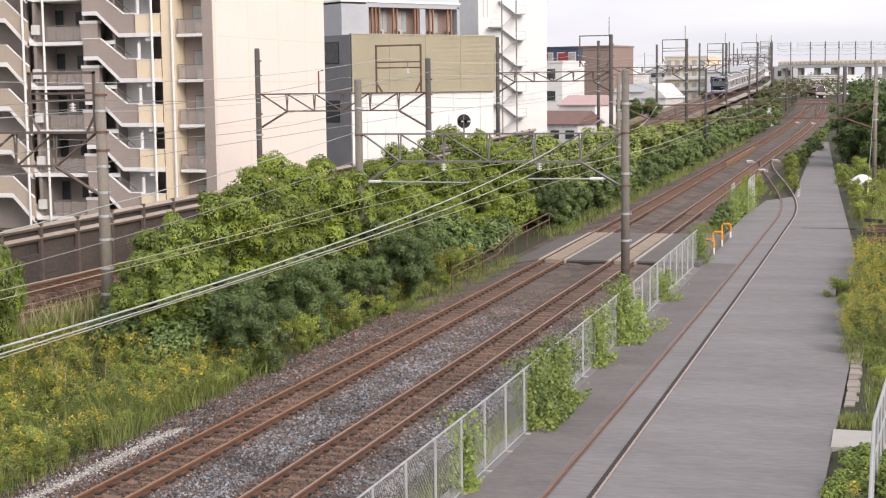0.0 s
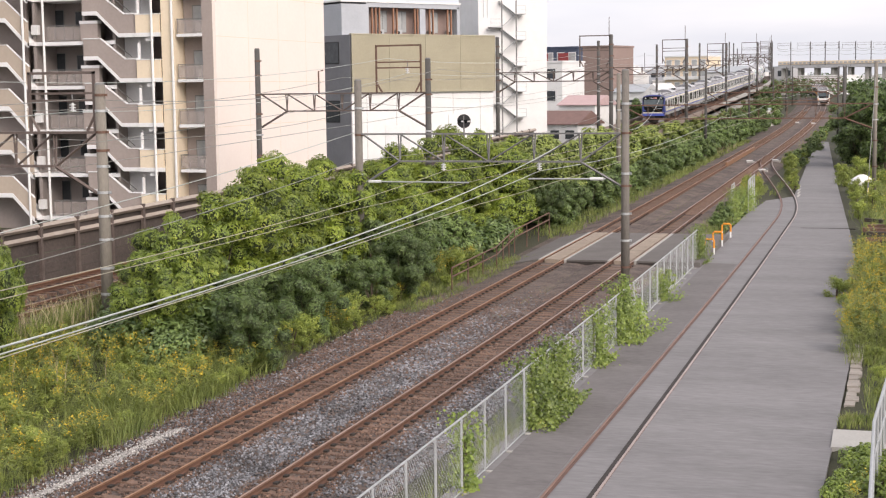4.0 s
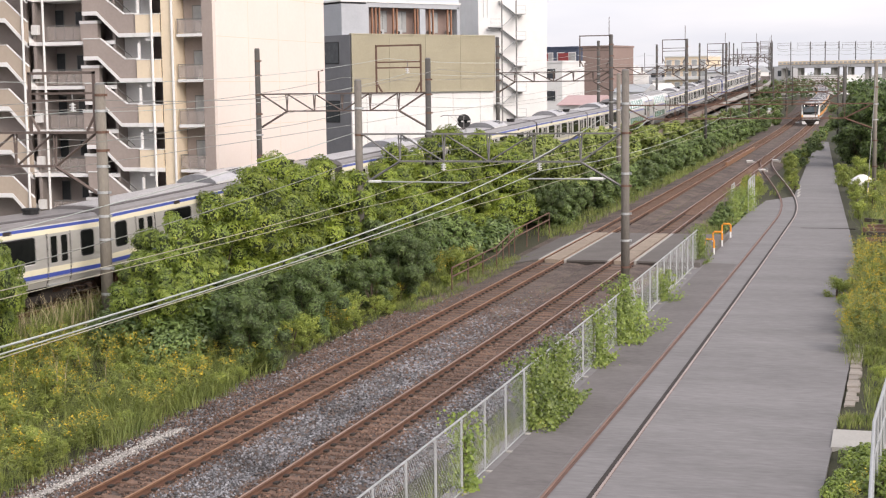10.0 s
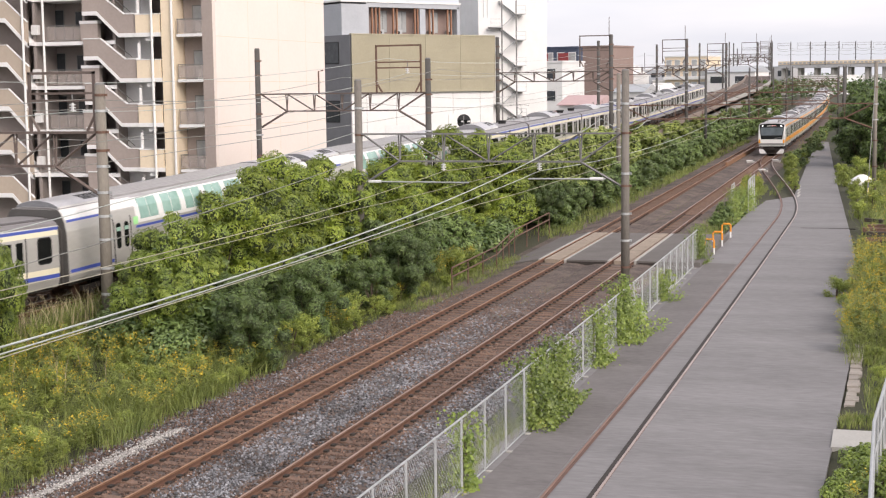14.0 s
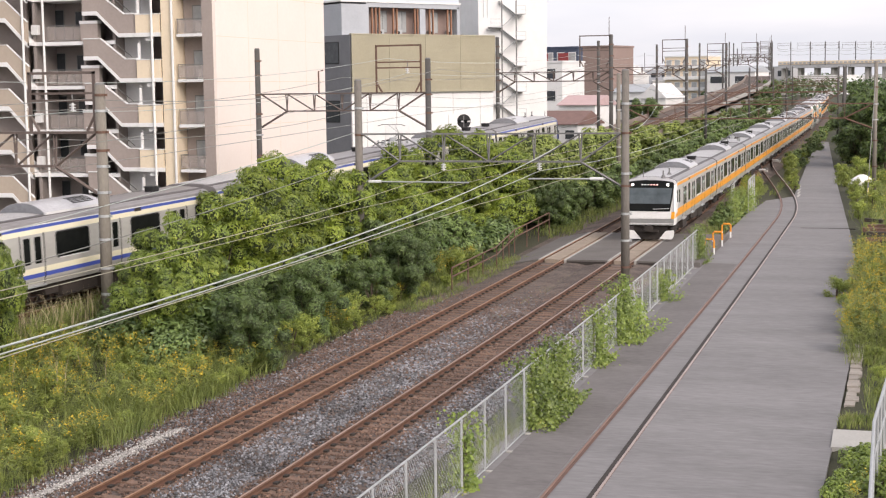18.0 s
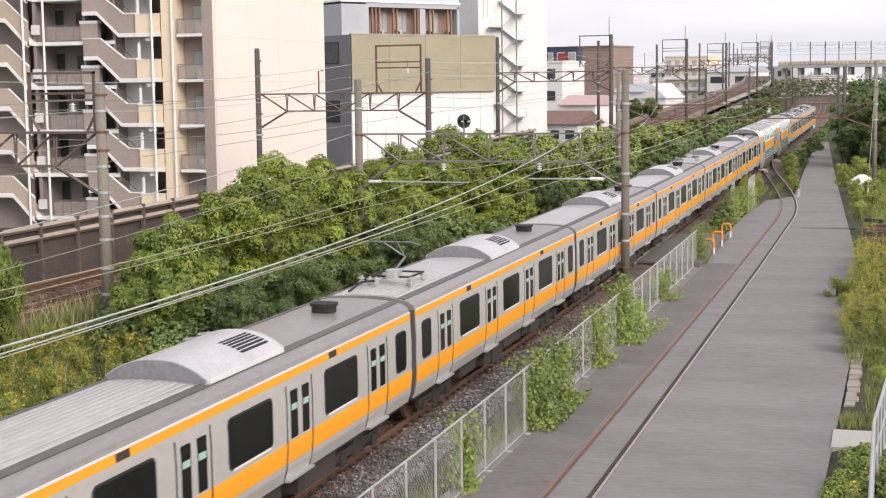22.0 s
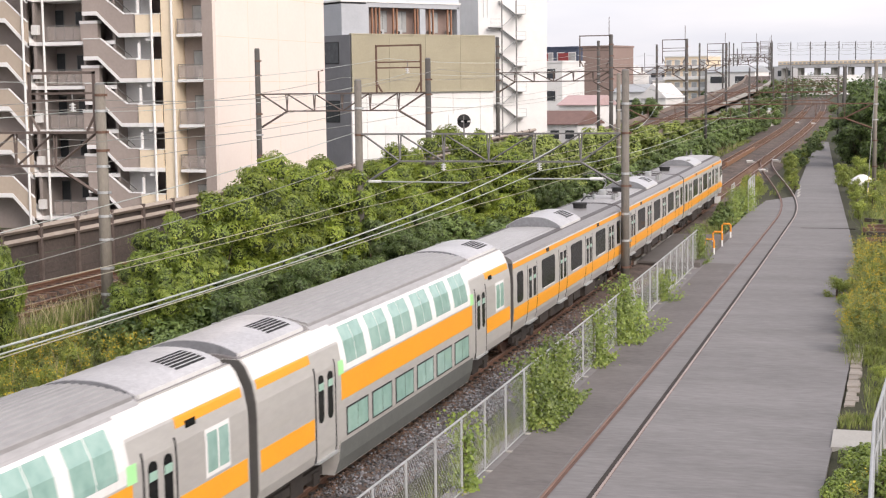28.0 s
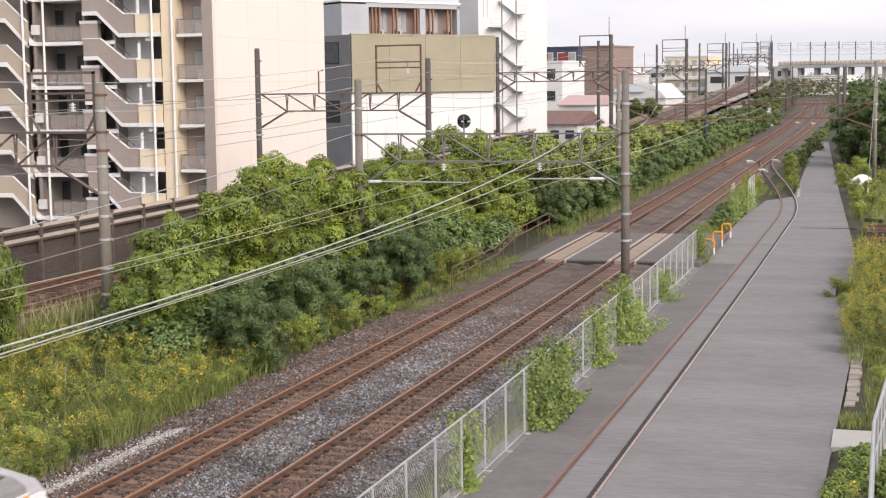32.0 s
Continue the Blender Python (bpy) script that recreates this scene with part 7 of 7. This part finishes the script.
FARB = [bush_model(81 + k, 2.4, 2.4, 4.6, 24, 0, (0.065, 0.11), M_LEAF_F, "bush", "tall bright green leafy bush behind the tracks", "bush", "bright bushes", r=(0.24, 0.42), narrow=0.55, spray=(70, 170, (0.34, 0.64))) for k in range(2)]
LOWS = [bush_model(95, 0.5, 0.5, 0.4, 14, 700, (0.035, 0.06), M_LEAF_V, "low_plant", "low bright green plant at the road edge", "plant", "low plants", narrow=0.6, base=0.05)]
WEEDS = [bush_model(91 + k, 0.75, 0.75, 1.5, 26, 2300, (0.045, 0.09), M_WEED, "weed_clump", "feathery yellow-green weed clump", "weeds", "weed clumps", narrow=0.24, droop=-0.5, up=0.2, base=0.05, r=(0.16, 0.34), loose=0.4) for k in range(2)]


def lists(n):
    return [[] for _ in range(n)]


sp = lists(3)
row = [(-24.8, 46.0, 0.7, 1.1), (-25.7, 49.2, 0.84, 1.1), (-26.6, 50.3, 0.86, 1.08), (-26.4, 53.2, 1.09, 1.09), (-26.8, 56.0, 1.16, 1.09), (-26.4, 59.1, 1.19, 1.09), (-26.8, 62.1, 1.19, 1.09), (-26.2, 65.2, 1.17, 1.08),
       (-26.6, 68.2, 1.11, 1.08), (-26.2, 71.8, 1.09, 1.08), (-26.2, 75.2, 1.12, 1.1), (-25.9, 79.2, 1.2, 1.1), (-25.6, 83.1, 1.34, 1.1), (-25.2, 88.1, 1.32, 1.08), (-24.0, 72.0, 0.8, 1.0), (-23.8, 78.0, 0.9, 1.0), (-23.4, 84.0, 0.9, 1.0),
       (-25.2, 91.0, 1.26, 1.0), (-27.3, 39.4, 0.6, 1.9), (-28.6, 41.0, 0.55, 1.8), (-27.0, 50.6, 0.53, 1.0), (-26.3, 47.6, 0.53, 1.3), (-24.4, 55.5, 0.75, 1.0), (-24.6, 66.5, 0.8, 1.0),
       (-26.4, 57.6, 1.0, 1.05), (-26.5, 60.6, 1.04, 1.05), (-26.5, 63.7, 1.04, 1.05), (-26.3, 66.7, 1.02, 1.05), (-26.3, 70.0, 1.0, 1.05), (-26.2, 73.4, 1.04, 1.05), (-26.2, 54.6, 0.94, 1.05)]
far_row = [(-25.0, 94.0, 1.2), (-24.7, 100.1, 1.22), (-24.3, 106.2, 1.08), (-24.2, 113.5, 1.02), (-24.0, 120.9, 1.04), (-24.0, 129.5, 1.04), (-23.8, 139.3, 1.02), (-23.9, 150.4, 0.96), (-25, 171, 0.84), (-25, 184, 0.8), (-25, 199, 0.8), (-25, 217, 0.8), (-24.8, 97.5, 1.2), (-24.3, 105, 1.05)]
for i, (x, y, s, tall) in enumerate(row):
    sp[0 if y < 52 else 1 + i % 2].append((x + rp.uniform(-0.3, 0.3), y, ground_height(x, y), rp.uniform(0, 360), s, tall))
far = lists(2)
for i, (x, y, s) in enumerate(far_row):
    far[i % 2].append((x + rp.uniform(-0.3, 0.3), y, ground_height(x, y), rp.uniform(0, 360), s, 1.0))
for m, s in zip(BRIGHT + FARB, sp + far):
    scatter_bushes(m, s)
sp = lists(2)
row = [(-20.9, 44.6, 1.0), (-21.6, 46.2, 1.12), (-21.5, 51.6, 1.08), (-22.4, 53.2, 1.1), (-20.9, 57.2, 0.95), (-20.7, 60.0, 1.2), (-21.4, 62.0, 1.15), (-22.0, 66.4, 1.0), (-23.6, 49.6, 1.0),
       (-21.6, 91.5, 1.1), (-21.9, 95, 1.15), (-21.4, 99, 1.0), (-21.2, 103.5, 1.0), (-21.0, 108, 0.95)]
behind = [(-23.4, 56.5, 1.0), (-23.4, 61.5, 0.7), (-23.6, 64.5, 1.1), (-22.8, 69.5, 1.0), (-22.9, 73.5, 1.0), (-24.4, 52.2, 0.95)]
for i, (x, y, s) in enumerate(row):
    sp[i % 2].append((x, y, ground_height(x, y), rp.uniform(0, 360), s))
for m, s in zip(DARK, sp):
    scatter_bushes(m, s)
sp = lists(2)
row = [(-24.0, 45.6, 0.85), (-25.4, 46.8, 1.0), (-24.2, 48.2, 1.0), (-26.6, 49.2, 1.1), (-25.0, 50.8, 1.1), (-24.0, 53.5, 1.0), (-22.8, 76, 1.0), (-22.3, 79.5, 1.0), (-22.6, 83, 0.9), (-23.3, 68, 0.9), (-28.2, 50.0, 0.9), (-23.0, 73.2, 0.9), (-23.3, 43.9, 0.7), (-27.4, 47.0, 0.8)]
for i, (x, y, s) in enumerate(row):
    sp[i % 2].append((x, y, ground_height(x, y), rp.uniform(0, 360), s))
for m, s in zip(KUDZU, sp):
    scatter_bushes(m, s)
sp = lists(2)
row = [(-1.9, 62.5, 0.8), (-2.3, 64.5, 0.8), (-1.8, 66.0, 0.9), (-0.55, 49.5, 0.8), (-0.4, 46.5, 0.75), (-0.3, 43.6, 0.6), (-1.35, 53.5, 0.8), (-0.8, 55.5, 1.0), (-1.5, 57.5, 0.95), (-0.6, 59.5, 1.1), (-1.6, 61.5, 1.0), (-0.7, 64, 1.15), (-1.7, 66.5, 1.0), (-0.6, 69, 1.2), (-1.5, 72, 1.0), (0.1, 57, 1.1), (0.2, 62, 1.2), (0.2, 67.5, 1.2), (-0.3, 74, 1.2), (0.3, 77.5, 1.0), (0.6, 82, 1.1), (0.7, 87, 1.3), (0.6, 93, 1.3),
       (-2.3, 101, 0.9), (-1.5, 106, 1.1), (-2.7, 110, 0.9), (-3.0, 115, 1.0), (-3.3, 120, 1.0), (-1.8, 116, 1.2), (-4.1, 128, 1.0), (-2.6, 131, 1.3), (-0.8, 126, 1.3), (-4.8, 138, 1.0), (-3.4, 141, 1.3),
       (-7.9, 123, 0.6), (-8.4, 127.5, 0.8), (-8.8, 132, 1.0), (-9.2, 139, 1.2), (-9.8, 147, 1.2), (-9.3, 155, 1.3), (-10.9, 114, 1.0), (-10.8, 116.5, 1.2), (-11.1, 119, 1.2), (-10.9, 122, 1.0),
       (-29.4, 43.6, 0.85), (-29.2, 45.2, 0.9), (-28.8, 46.6, 0.8), (-28.6, 42.6, 0.8), (-28.2, 47.8, 0.8), (-29.5, 41.6, 0.8), (-20.9, 48.6, 0.8), (-20.9, 49.8, 0.85), (-20.8, 54.6, 0.9), (-21.2, 69.7, 0.9), (-20.8, 51.5, 0.5), (-20.6, 53.5, 0.7), (-20.5, 56.5, 0.7), (-20.7, 58.3, 0.8), (-20.9, 69.8, 0.9), (-20.6, 71.5, 0.7), (-26.2, 42.5, 0.75), (-27.8, 40.0, 0.8), (-29.4, 42.4, 0.8), (-25.0, 39.0, 0.7), (-23.4, 36.5, 0.6), (-27.0, 35.5, 0.75), (-24.8, 33.4, 0.65), (-22.6, 40.4, 0.7), (-28.6, 37.5, 0.8), (-22.0, 33.0, 0.5), (-23.5, 30.5, 0.6), (-25.6, 36.9, 0.75), (-30.4, 40.0, 0.8), (-24.2, 42.8, 0.7), (-22.4, 37.6, 0.55), (-21.3, 35.0, 0.5), (-21.8, 42.6, 0.6)]
for i in range(34):
    x, y = rp.uniform(-29.5, -20.6), rp.uniform(26.5, 44)
    row.append((x, y, rp.uniform(0.38, 0.7)))
for i in range(26):                    # weeds along the gravel edge
    y = 27 + i * 1.75
    row.append((-20.0 - rp.uniform(0, 0.8), y, rp.uniform(0.28, 0.48)))
for i, (x, y, s) in enumerate(row):
    s *= 0.6 if x > -2 and y < 80 else 1.0
    sp[i % 2].append((x, y, ground_height(x, y), rp.uniform(0, 360), s))
scatter_bushes(LOWS[0], [(-0.9, 34.2, -0.3, 0, 1.0), (-0.5, 35.2, -0.3, 70, 1.2), (-0.75, 36.4, -0.3, 150, 1.1), (-0.2, 34.0, -0.3, 200, 1.3), (-1.15, 33.2, -0.3, 300, 0.8), (-0.3, 36.6, -0.3, 20, 1.2), (-0.75, 37.3, -0.3, 90, 0.7), (-6.0, 27.6, -0.27, 40, 0.55), (-15.2, 25.6, -0.35, 10, 0.7), (-15.6, 27.0, -0.35, 110, 0.6), (-14.9, 26.8, -0.35, 210, 0.5)])
for m, s in zip(WEEDS, sp):
    scatter_bushes(m, s)
sp = lists(2)
for i in range(30):
    y = 92 + i * 5.2
    x = -21.0 - 0.3 * math.sin(i * 1.7) - max(0, y - 190) ** 2 * 1.2e-4
    sp[i % 2].append((x, y, ground_height(x, y), rp.uniform(0, 360), rp.uniform(0.75, 1.1)))
for i, (x, y, s) in enumerate(behind):
    sp[i % 2].append((x, y, ground_height(x, y), rp.uniform(0, 360), s))
for i in range(9):                     # below the viaduct
    y = 186 + i * 9
    x = line_2(y).x - 5.0 - 1.2 * math.sin(i * 2.1)
    sp[i % 2].append((x, y, ground_height(x, y), rp.uniform(0, 360), rp.uniform(1.0, 1.5)))
for i in range(8):                     # between the main line and the road, far
    y = 152 + i * 14
    x = line_1(y).x + 3.6 + 0.4 * math.sin(i)
    sp[i % 2].append((x, y, ground_height(x, y), rp.uniform(0, 360), rp.uniform(0.5, 0.75)))
for x, y, s in ((-10.6, 92.5, 0.42), (-10.5, 96, 0.45), (-10.5, 101, 0.5), (-10.3, 105, 0.42)):
    sp[1].append((x, y, ground_height(x, y), rp.uniform(0, 360), s))
for m, s in zip(MIDS, sp):
    scatter_bushes(m, s)
scatter_bushes(TREES[0], [(-3.4, 152, 0.2, 30, 0.88), (-1.0, 148, 0.2, 130, 0.98), (-3.0, 163, 0.3, 220, 0.95), (0.4, 158, 0.3, 300, 1.05), (-3.6, 178, 0.4, 80, 0.85), (-0.6, 175, 0.4, 10, 1.0), (-3.4, 198, 0.6, 150, 0.8), (-3.0, 222, 0.8, 250, 0.8),
                          (-34, 205, 0.6, 20, 0.9), (-22, 245, 1.0, 60, 0.75), (-21.5, 262, 1.2, 90, 0.75), (-23.5, 226, 0.8, 40, 0.6), (-24, 285, 1.4, 200, 0.8), (-25.5, 312, 1.8, 110, 0.85), (-28, 345, 2.2, 10, 0.95), (-8, 330, 2.0, 190, 0.9), (-7, 300, 1.9, 290, 0.8)])


# vines on the fence
def vine(name, y0, y1, z1, n, spill, label, x=-9.4):
    n = int(n * 3.8)
    rng = np.random.default_rng(int(y0 * 10))
    k = rng.random(n)
    y = rng.uniform(y0, y1, n)
    z = ROAD_Z + rng.random(n) ** 0.8 * (z1 - ROAD_Z) * (0.8 + 0.2 * np.sin(y * 5))
    xx = x + rng.normal(0, 0.22, n) * (1 + 0.5 * np.sin(y * 3.1 + z * 2))
    if spill:
        s = k < 0.22
        xx[s] = x + rng.random(s.sum()) ** 1.5 * spill
        z[s] = ROAD_Z + rng.random(s.sum()) * 0.22
        y[s] += rng.uniform(-0.3, 0.5, s.sum())
    p = np.stack([xx, y, z], 1)
    nrm = rng.normal(0, 0.6, (n, 3)) + np.array([0.5, -0.5, 0.6])
    nrm /= np.linalg.norm(nrm, axis=1)[:, None]
    t = np.cross(nrm, rng.normal(size=(n, 3)))
    t /= np.linalg.norm(t, axis=1)[:, None]
    b = np.cross(nrm, t)
    s = rng.uniform(0.03, 0.065, (n, 1))
    v = np.stack([p - t * s, p + b * s * 0.75 - nrm * s * 0.15, p + t * s, p - b * s * 0.75 - nrm * s * 0.15], 1).reshape(-1, 3)
    t = thing("vine", label, "vine", group="vines on the fence")
    part("leaves", raw_mesh("leaves", v, np.arange(4 * n).reshape(n, 4), M_LEAF_V), M_LEAF_V, t)
    st = MB()
    for i in range(5):
        yy = y0 + (y1 - y0) * (i + 0.5) / 5
        st.tube([(x, yy, ROAD_Z - 0.1), (x + 0.06, yy + 0.1, (z1 + ROAD_Z) / 2), (x, yy + 0.05, z1 * 0.9)], 0.012, 5)
    part("stems", st, M_BARK, t)


vine("vine", 37.6, 42.3, 1.75, 2600, 0.8, "lush bright green vine smothering the fence")
vine("vine", 31.3, 31.9, 1.6, 260, 0.3, "thin green vine climbing the fence")
vine("vine", 46.6, 48.6, 1.75, 620, 0.5, "green vine climbing the fence", -9.45)
vine("vine", 51.0, 53.6, 2.1, 1300, 1.0, "thick green vine at the foot of the pole", -9.5)
vine("vine", 53.6, 56.5, 0.9, 420, 1.3, "green vine spreading on the asphalt", -9.5)
vine("vine", 61.5, 63.5, 1.1, 420, 0.9, "green vine spreading from the fence", -9.55)
vine("vine", 74.2, 76.5, 1.9, 700, 0.5, "green vine on the fence end", -9.6)
vine("vine", 95.5, 99.0, 2.3, 900, 0.9, "green vine over the short fence", -10.1)
vine("vine", 102.5, 106.5, 1.9, 800, 0.7, "green vine over the short fence", -9.9)


# grass and weeds
def blades(rng, p, h, w, lean=0.35):
    """Bent blades, two quads each."""
    n = len(p)
    a = rng.uniform(0, 6.283, n)
    side = np.stack([np.cos(a), np.sin(a), np.zeros(n)], 1) * (w * rng.uniform(0.6, 1.3, n))[:, None]
    d = rng.normal(0, lean, (n, 3))
    d[:, 2] = 0
    hh = (h * rng.uniform(0.55, 1.15, n))[:, None]
    up = np.array([0, 0, 1.0])
    m = p + up * hh * 0.55 + d * hh * 0.35
    e = p + up * hh * 0.95 + d * hh * 1.0
    v = np.stack([p - side, p + side, m + side * 0.8, m - side * 0.8, e + side * 0.12, e - side * 0.12], 1).reshape(-1, 3)
    k = 6 * np.arange(n)[:, None]
    f = np.concatenate([k + np.array([[0, 1, 2, 3]]), k + np.array([[3, 2, 4, 5]])], 0)
    return v, f


def patch(rng, n, x0, x1, y0, y1, z=None):
    x, y = rng.uniform(x0, x1, n), rng.uniform(y0, y1, n)
    zz = np.array([ground_height(a, b) for a, b in zip(x, y)]) if z is None else np.full(n, z)
    return np.stack([x, y, zz], 1)


def grass_field():
    rng = np.random.default_rng(77)
    lots = []
    for n, area, h, w in ((9000, (-25, -19.5, 24, 41), 0.5, 0.006), (6000, (-22.0, -20.2, 38, 72), 0.3, 0.006), (4500, (-21.5, -18.9, 86, 150), 0.6, 0.018), (6000, (-33, -23, 26, 46), 0.65, 0.007), (1500, (-31.5, -28, 41, 49), 0.6, 0.01),
                          (9000, (-1.5, 1.4, 49, 80), 0.6, 0.008), (3500, (-1.9, 1.6, 78, 128), 1.0, 0.018), (2600, (-1.0, 1.2, 24, 36.5), 0.22, 0.006), (900, (-0.75, 1.0, 42, 50), 0.5, 0.01), (700, (-1.35, -0.2, 40, 41.6), 0.22, 0.009), (1500, (-10.1, -9.5, 22, 38), 0.75, 0.006), (3500, (-22.6, -19.6, 33, 45), 0.75, 0.011),
                          (2000, (-11.6, -10.0, 88, 124), 0.7, 0.014), (500, (-9.6, -8.9, 118, 150), 0.5, 0.014), (500, (-16.2, -14.3, 24.5, 27.5), 0.22, 0.012), (420, (-18.4, -17.7, 56, 70), 0.22, 0.01), (500, (-15.6, -14.6, 96, 120), 0.25, 0.014), (160, (-7.0, -6.0, 26.5, 28.6), 0.2, 0.01),
                          (500, (-20.4, -19.8, 40, 75), 0.22, 0.007), (3200, (-20.6, -18.9, 125, 205), 0.42, 0.026), (2600, (-30.7, -29.2, 44, 52), 1.0, 0.011), (4200, (-20.8, -18.7, 57, 76), 0.34, 0.010), (900, (-15.7, -14.6, 56, 72), 0.2, 0.010), (700, (-18.9, -17.8, 60, 72), 0.2, 0.010), (1800, (-30.1, -28.6, 40, 50), 1.15, 0.011), (3000, (-3.0, 4, 100, 150), 0.7, 0.02), (1500, (-5.0, -2, 128, 150), 0.7, 0.02), (300, (-15.6, -14.8, 60, 72), 0.2, 0.01)):
        z = 0.1 if area[0] == -30.7 else ROAD_Z if -8 < area[0] < -5 else (-0.32 if -17 < area[0] < -14.2 and area[2] < 90 else None)
        p = patch(rng, n, *area, z)
        keep = np.array([noise.noise(Vector((a * 0.9, b * 0.5, 7))) for a, b, _ in p]) > -0.18 + rng.uniform(-0.25, 0.25, n)
        lots.append(blades(rng, p[keep], np.full(keep.sum(), h), np.full(keep.sum(), w)))
    vs, fs, k = [], [], 0
    for v, f in lots:
        vs.append(v)
        fs.append(f + k)
        k += len(v)
    tagged(new("tall_grass", raw_mesh("tall_grass", np.concatenate(vs), np.concatenate(fs), M_GRASS)), "tall yellow-green grass and weeds beside the tracks", "grass", kind="stuff")


grass_field()


def goldenrod():
    """Weeds with leafy stems and yellow flower plumes."""
    rng = np.random.default_rng(99)
    roots = []
    for n, area, h in ((1150, (-31.5, -19.9, 26, 46), 1.0), (120, (-22.2, -20.0, 44, 62), 0.9), (60, (-22, -20.6, 66, 74), 1.1), (60, (-31, -28.2, 41, 47.5), 0.8), (760, (-1.8, 1.2, 51, 78), 1.35), (70, (-1.6, 1.4, 80, 124), 1.6), (40, (-11.4, -10.3, 112, 122), 1.5), (40, (-0.9, 1.0, 24, 37), 0.4), (60, (-10.9, -9.0, 150, 210), 1.4)):
        p = patch(rng, n, *area)
        keep = np.array([noise.noise(Vector((a * 0.35, b * 0.35, 2))) for a, b, _ in p]) > -0.25
        roots += [(q, h * rng.uniform(0.7, 1.2)) for q in p[keep]]
    lv, fv = [], []
    st = MB()
    for p, h in roots:
        tip = p + np.array([rng.normal(0, 0.12), rng.normal(0, 0.12), 1.0]) * np.array([h, h, h])
        n = 54
        k = rng.uniform(0.1, 0.95, n)
        q = p + (tip - p) * k[:, None]
        a = rng.uniform(0, 6.283, n)
        d = np.stack([np.cos(a), np.sin(a), rng.uniform(-0.1, 0.5, n)], 1)
        s = rng.uniform(0.07, 0.14, n)[:, None]
        side = np.stack([-np.sin(a), np.cos(a), np.zeros(n)], 1)
        lv.append(np.stack([q, q + d * s + side * s * 0.17, q + d * s * 2, q + d * s - side * s * 0.17], 1).reshape(-1, 3))
        m = 22 if rng.random() < 0.55 else 2
        k = rng.uniform(0.78, 1.05, m)
        q = p + (tip - p) * k[:, None] + rng.normal(0, 0.07, (m, 3)) * np.array([1, 1, 0.5])
        d = rng.normal(size=(m, 3))
        d /= np.linalg.norm(d, axis=1)[:, None]
        e = np.cross(d, rng.normal(size=(m, 3)))
        s = rng.uniform(0.014, 0.028, (m, 1))
        fv.append(np.stack([q - d * s, q + e * s * 0.7, q + d * s, q - e * s * 0.7], 1).reshape(-1, 3))
        st.tube([p, (p + tip) / 2 + np.array([0.02, 0, 0]), tip], 0.007, 3, 0.003, cap=False)
    t = thing("goldenrod", "goldenrod weeds with yellow plumes", "weeds", kind="stuff")
    for nm, arr, mt in (("leaves", lv, M_WEED), ("flowers", fv, M_GOLD)):
        v = np.concatenate(arr)
        part(nm, raw_mesh(nm, v, np.arange(len(v)).reshape(-1, 4), mt), mt, t, kind="stuff")
    part("stems", st, M_GRASS, t, kind="stuff")


goldenrod()


def plumes():
    """Dry grass plumes by the stout pole."""
    rng = np.random.default_rng(12)
    p = np.concatenate([patch(rng, 150, -30.1, -28.4, 40, 48.5), patch(rng, 230, -30.7, -29.2, 44.5, 52, 0.15), patch(rng, 10, -22, -20.5, 58, 62), patch(rng, 120, -30, -24, 30, 42), patch(rng, 80, -20.5, -19.2, 165, 190)])
    v, f = blades(rng, p, np.full(len(p), 1.35), np.full(len(p), 0.016), 0.2)
    tagged(new("dry_plumes", raw_mesh("dry_plumes", v, f, M_STRAW)), "dry straw-coloured grass plumes", "grass", kind="stuff")


plumes()


# woods on the horizon
def far_woods():
    rng = np.random.default_rng(8)
    cs, rs = [], []
    for i in range(150):
        d = rng.uniform(420, 1100)
        fx = rng.uniform(930, 1600)
        x, y = spot(fx, d)
        r = rng.uniform(2.2, 4.0) * d / 600
        for _ in range(3):
            cs.append((x + rng.normal(0, r), y + rng.normal(0, r), 4.2 + rng.uniform(0.3, 1.2) * r))
            rs.append(r)
    for i in range(70):                # belt of trees before the bridge
        x, y = spot(rng.uniform(1385, 1570), rng.uniform(530, 590))
        cs.append((x, y, rng.uniform(5.5, 9.5)))
        rs.append(rng.uniform(1.8, 3.0))
    v, f = leaf_cloud(rng, cs, rs, 19000, (0.5, 0.9), narrow=0.7)
    tagged(new("far_woods", raw_mesh("far_woods", v, f, M_FARGREEN)), "distant green trees among the town", "trees", kind="stuff")


far_woods()

motions()
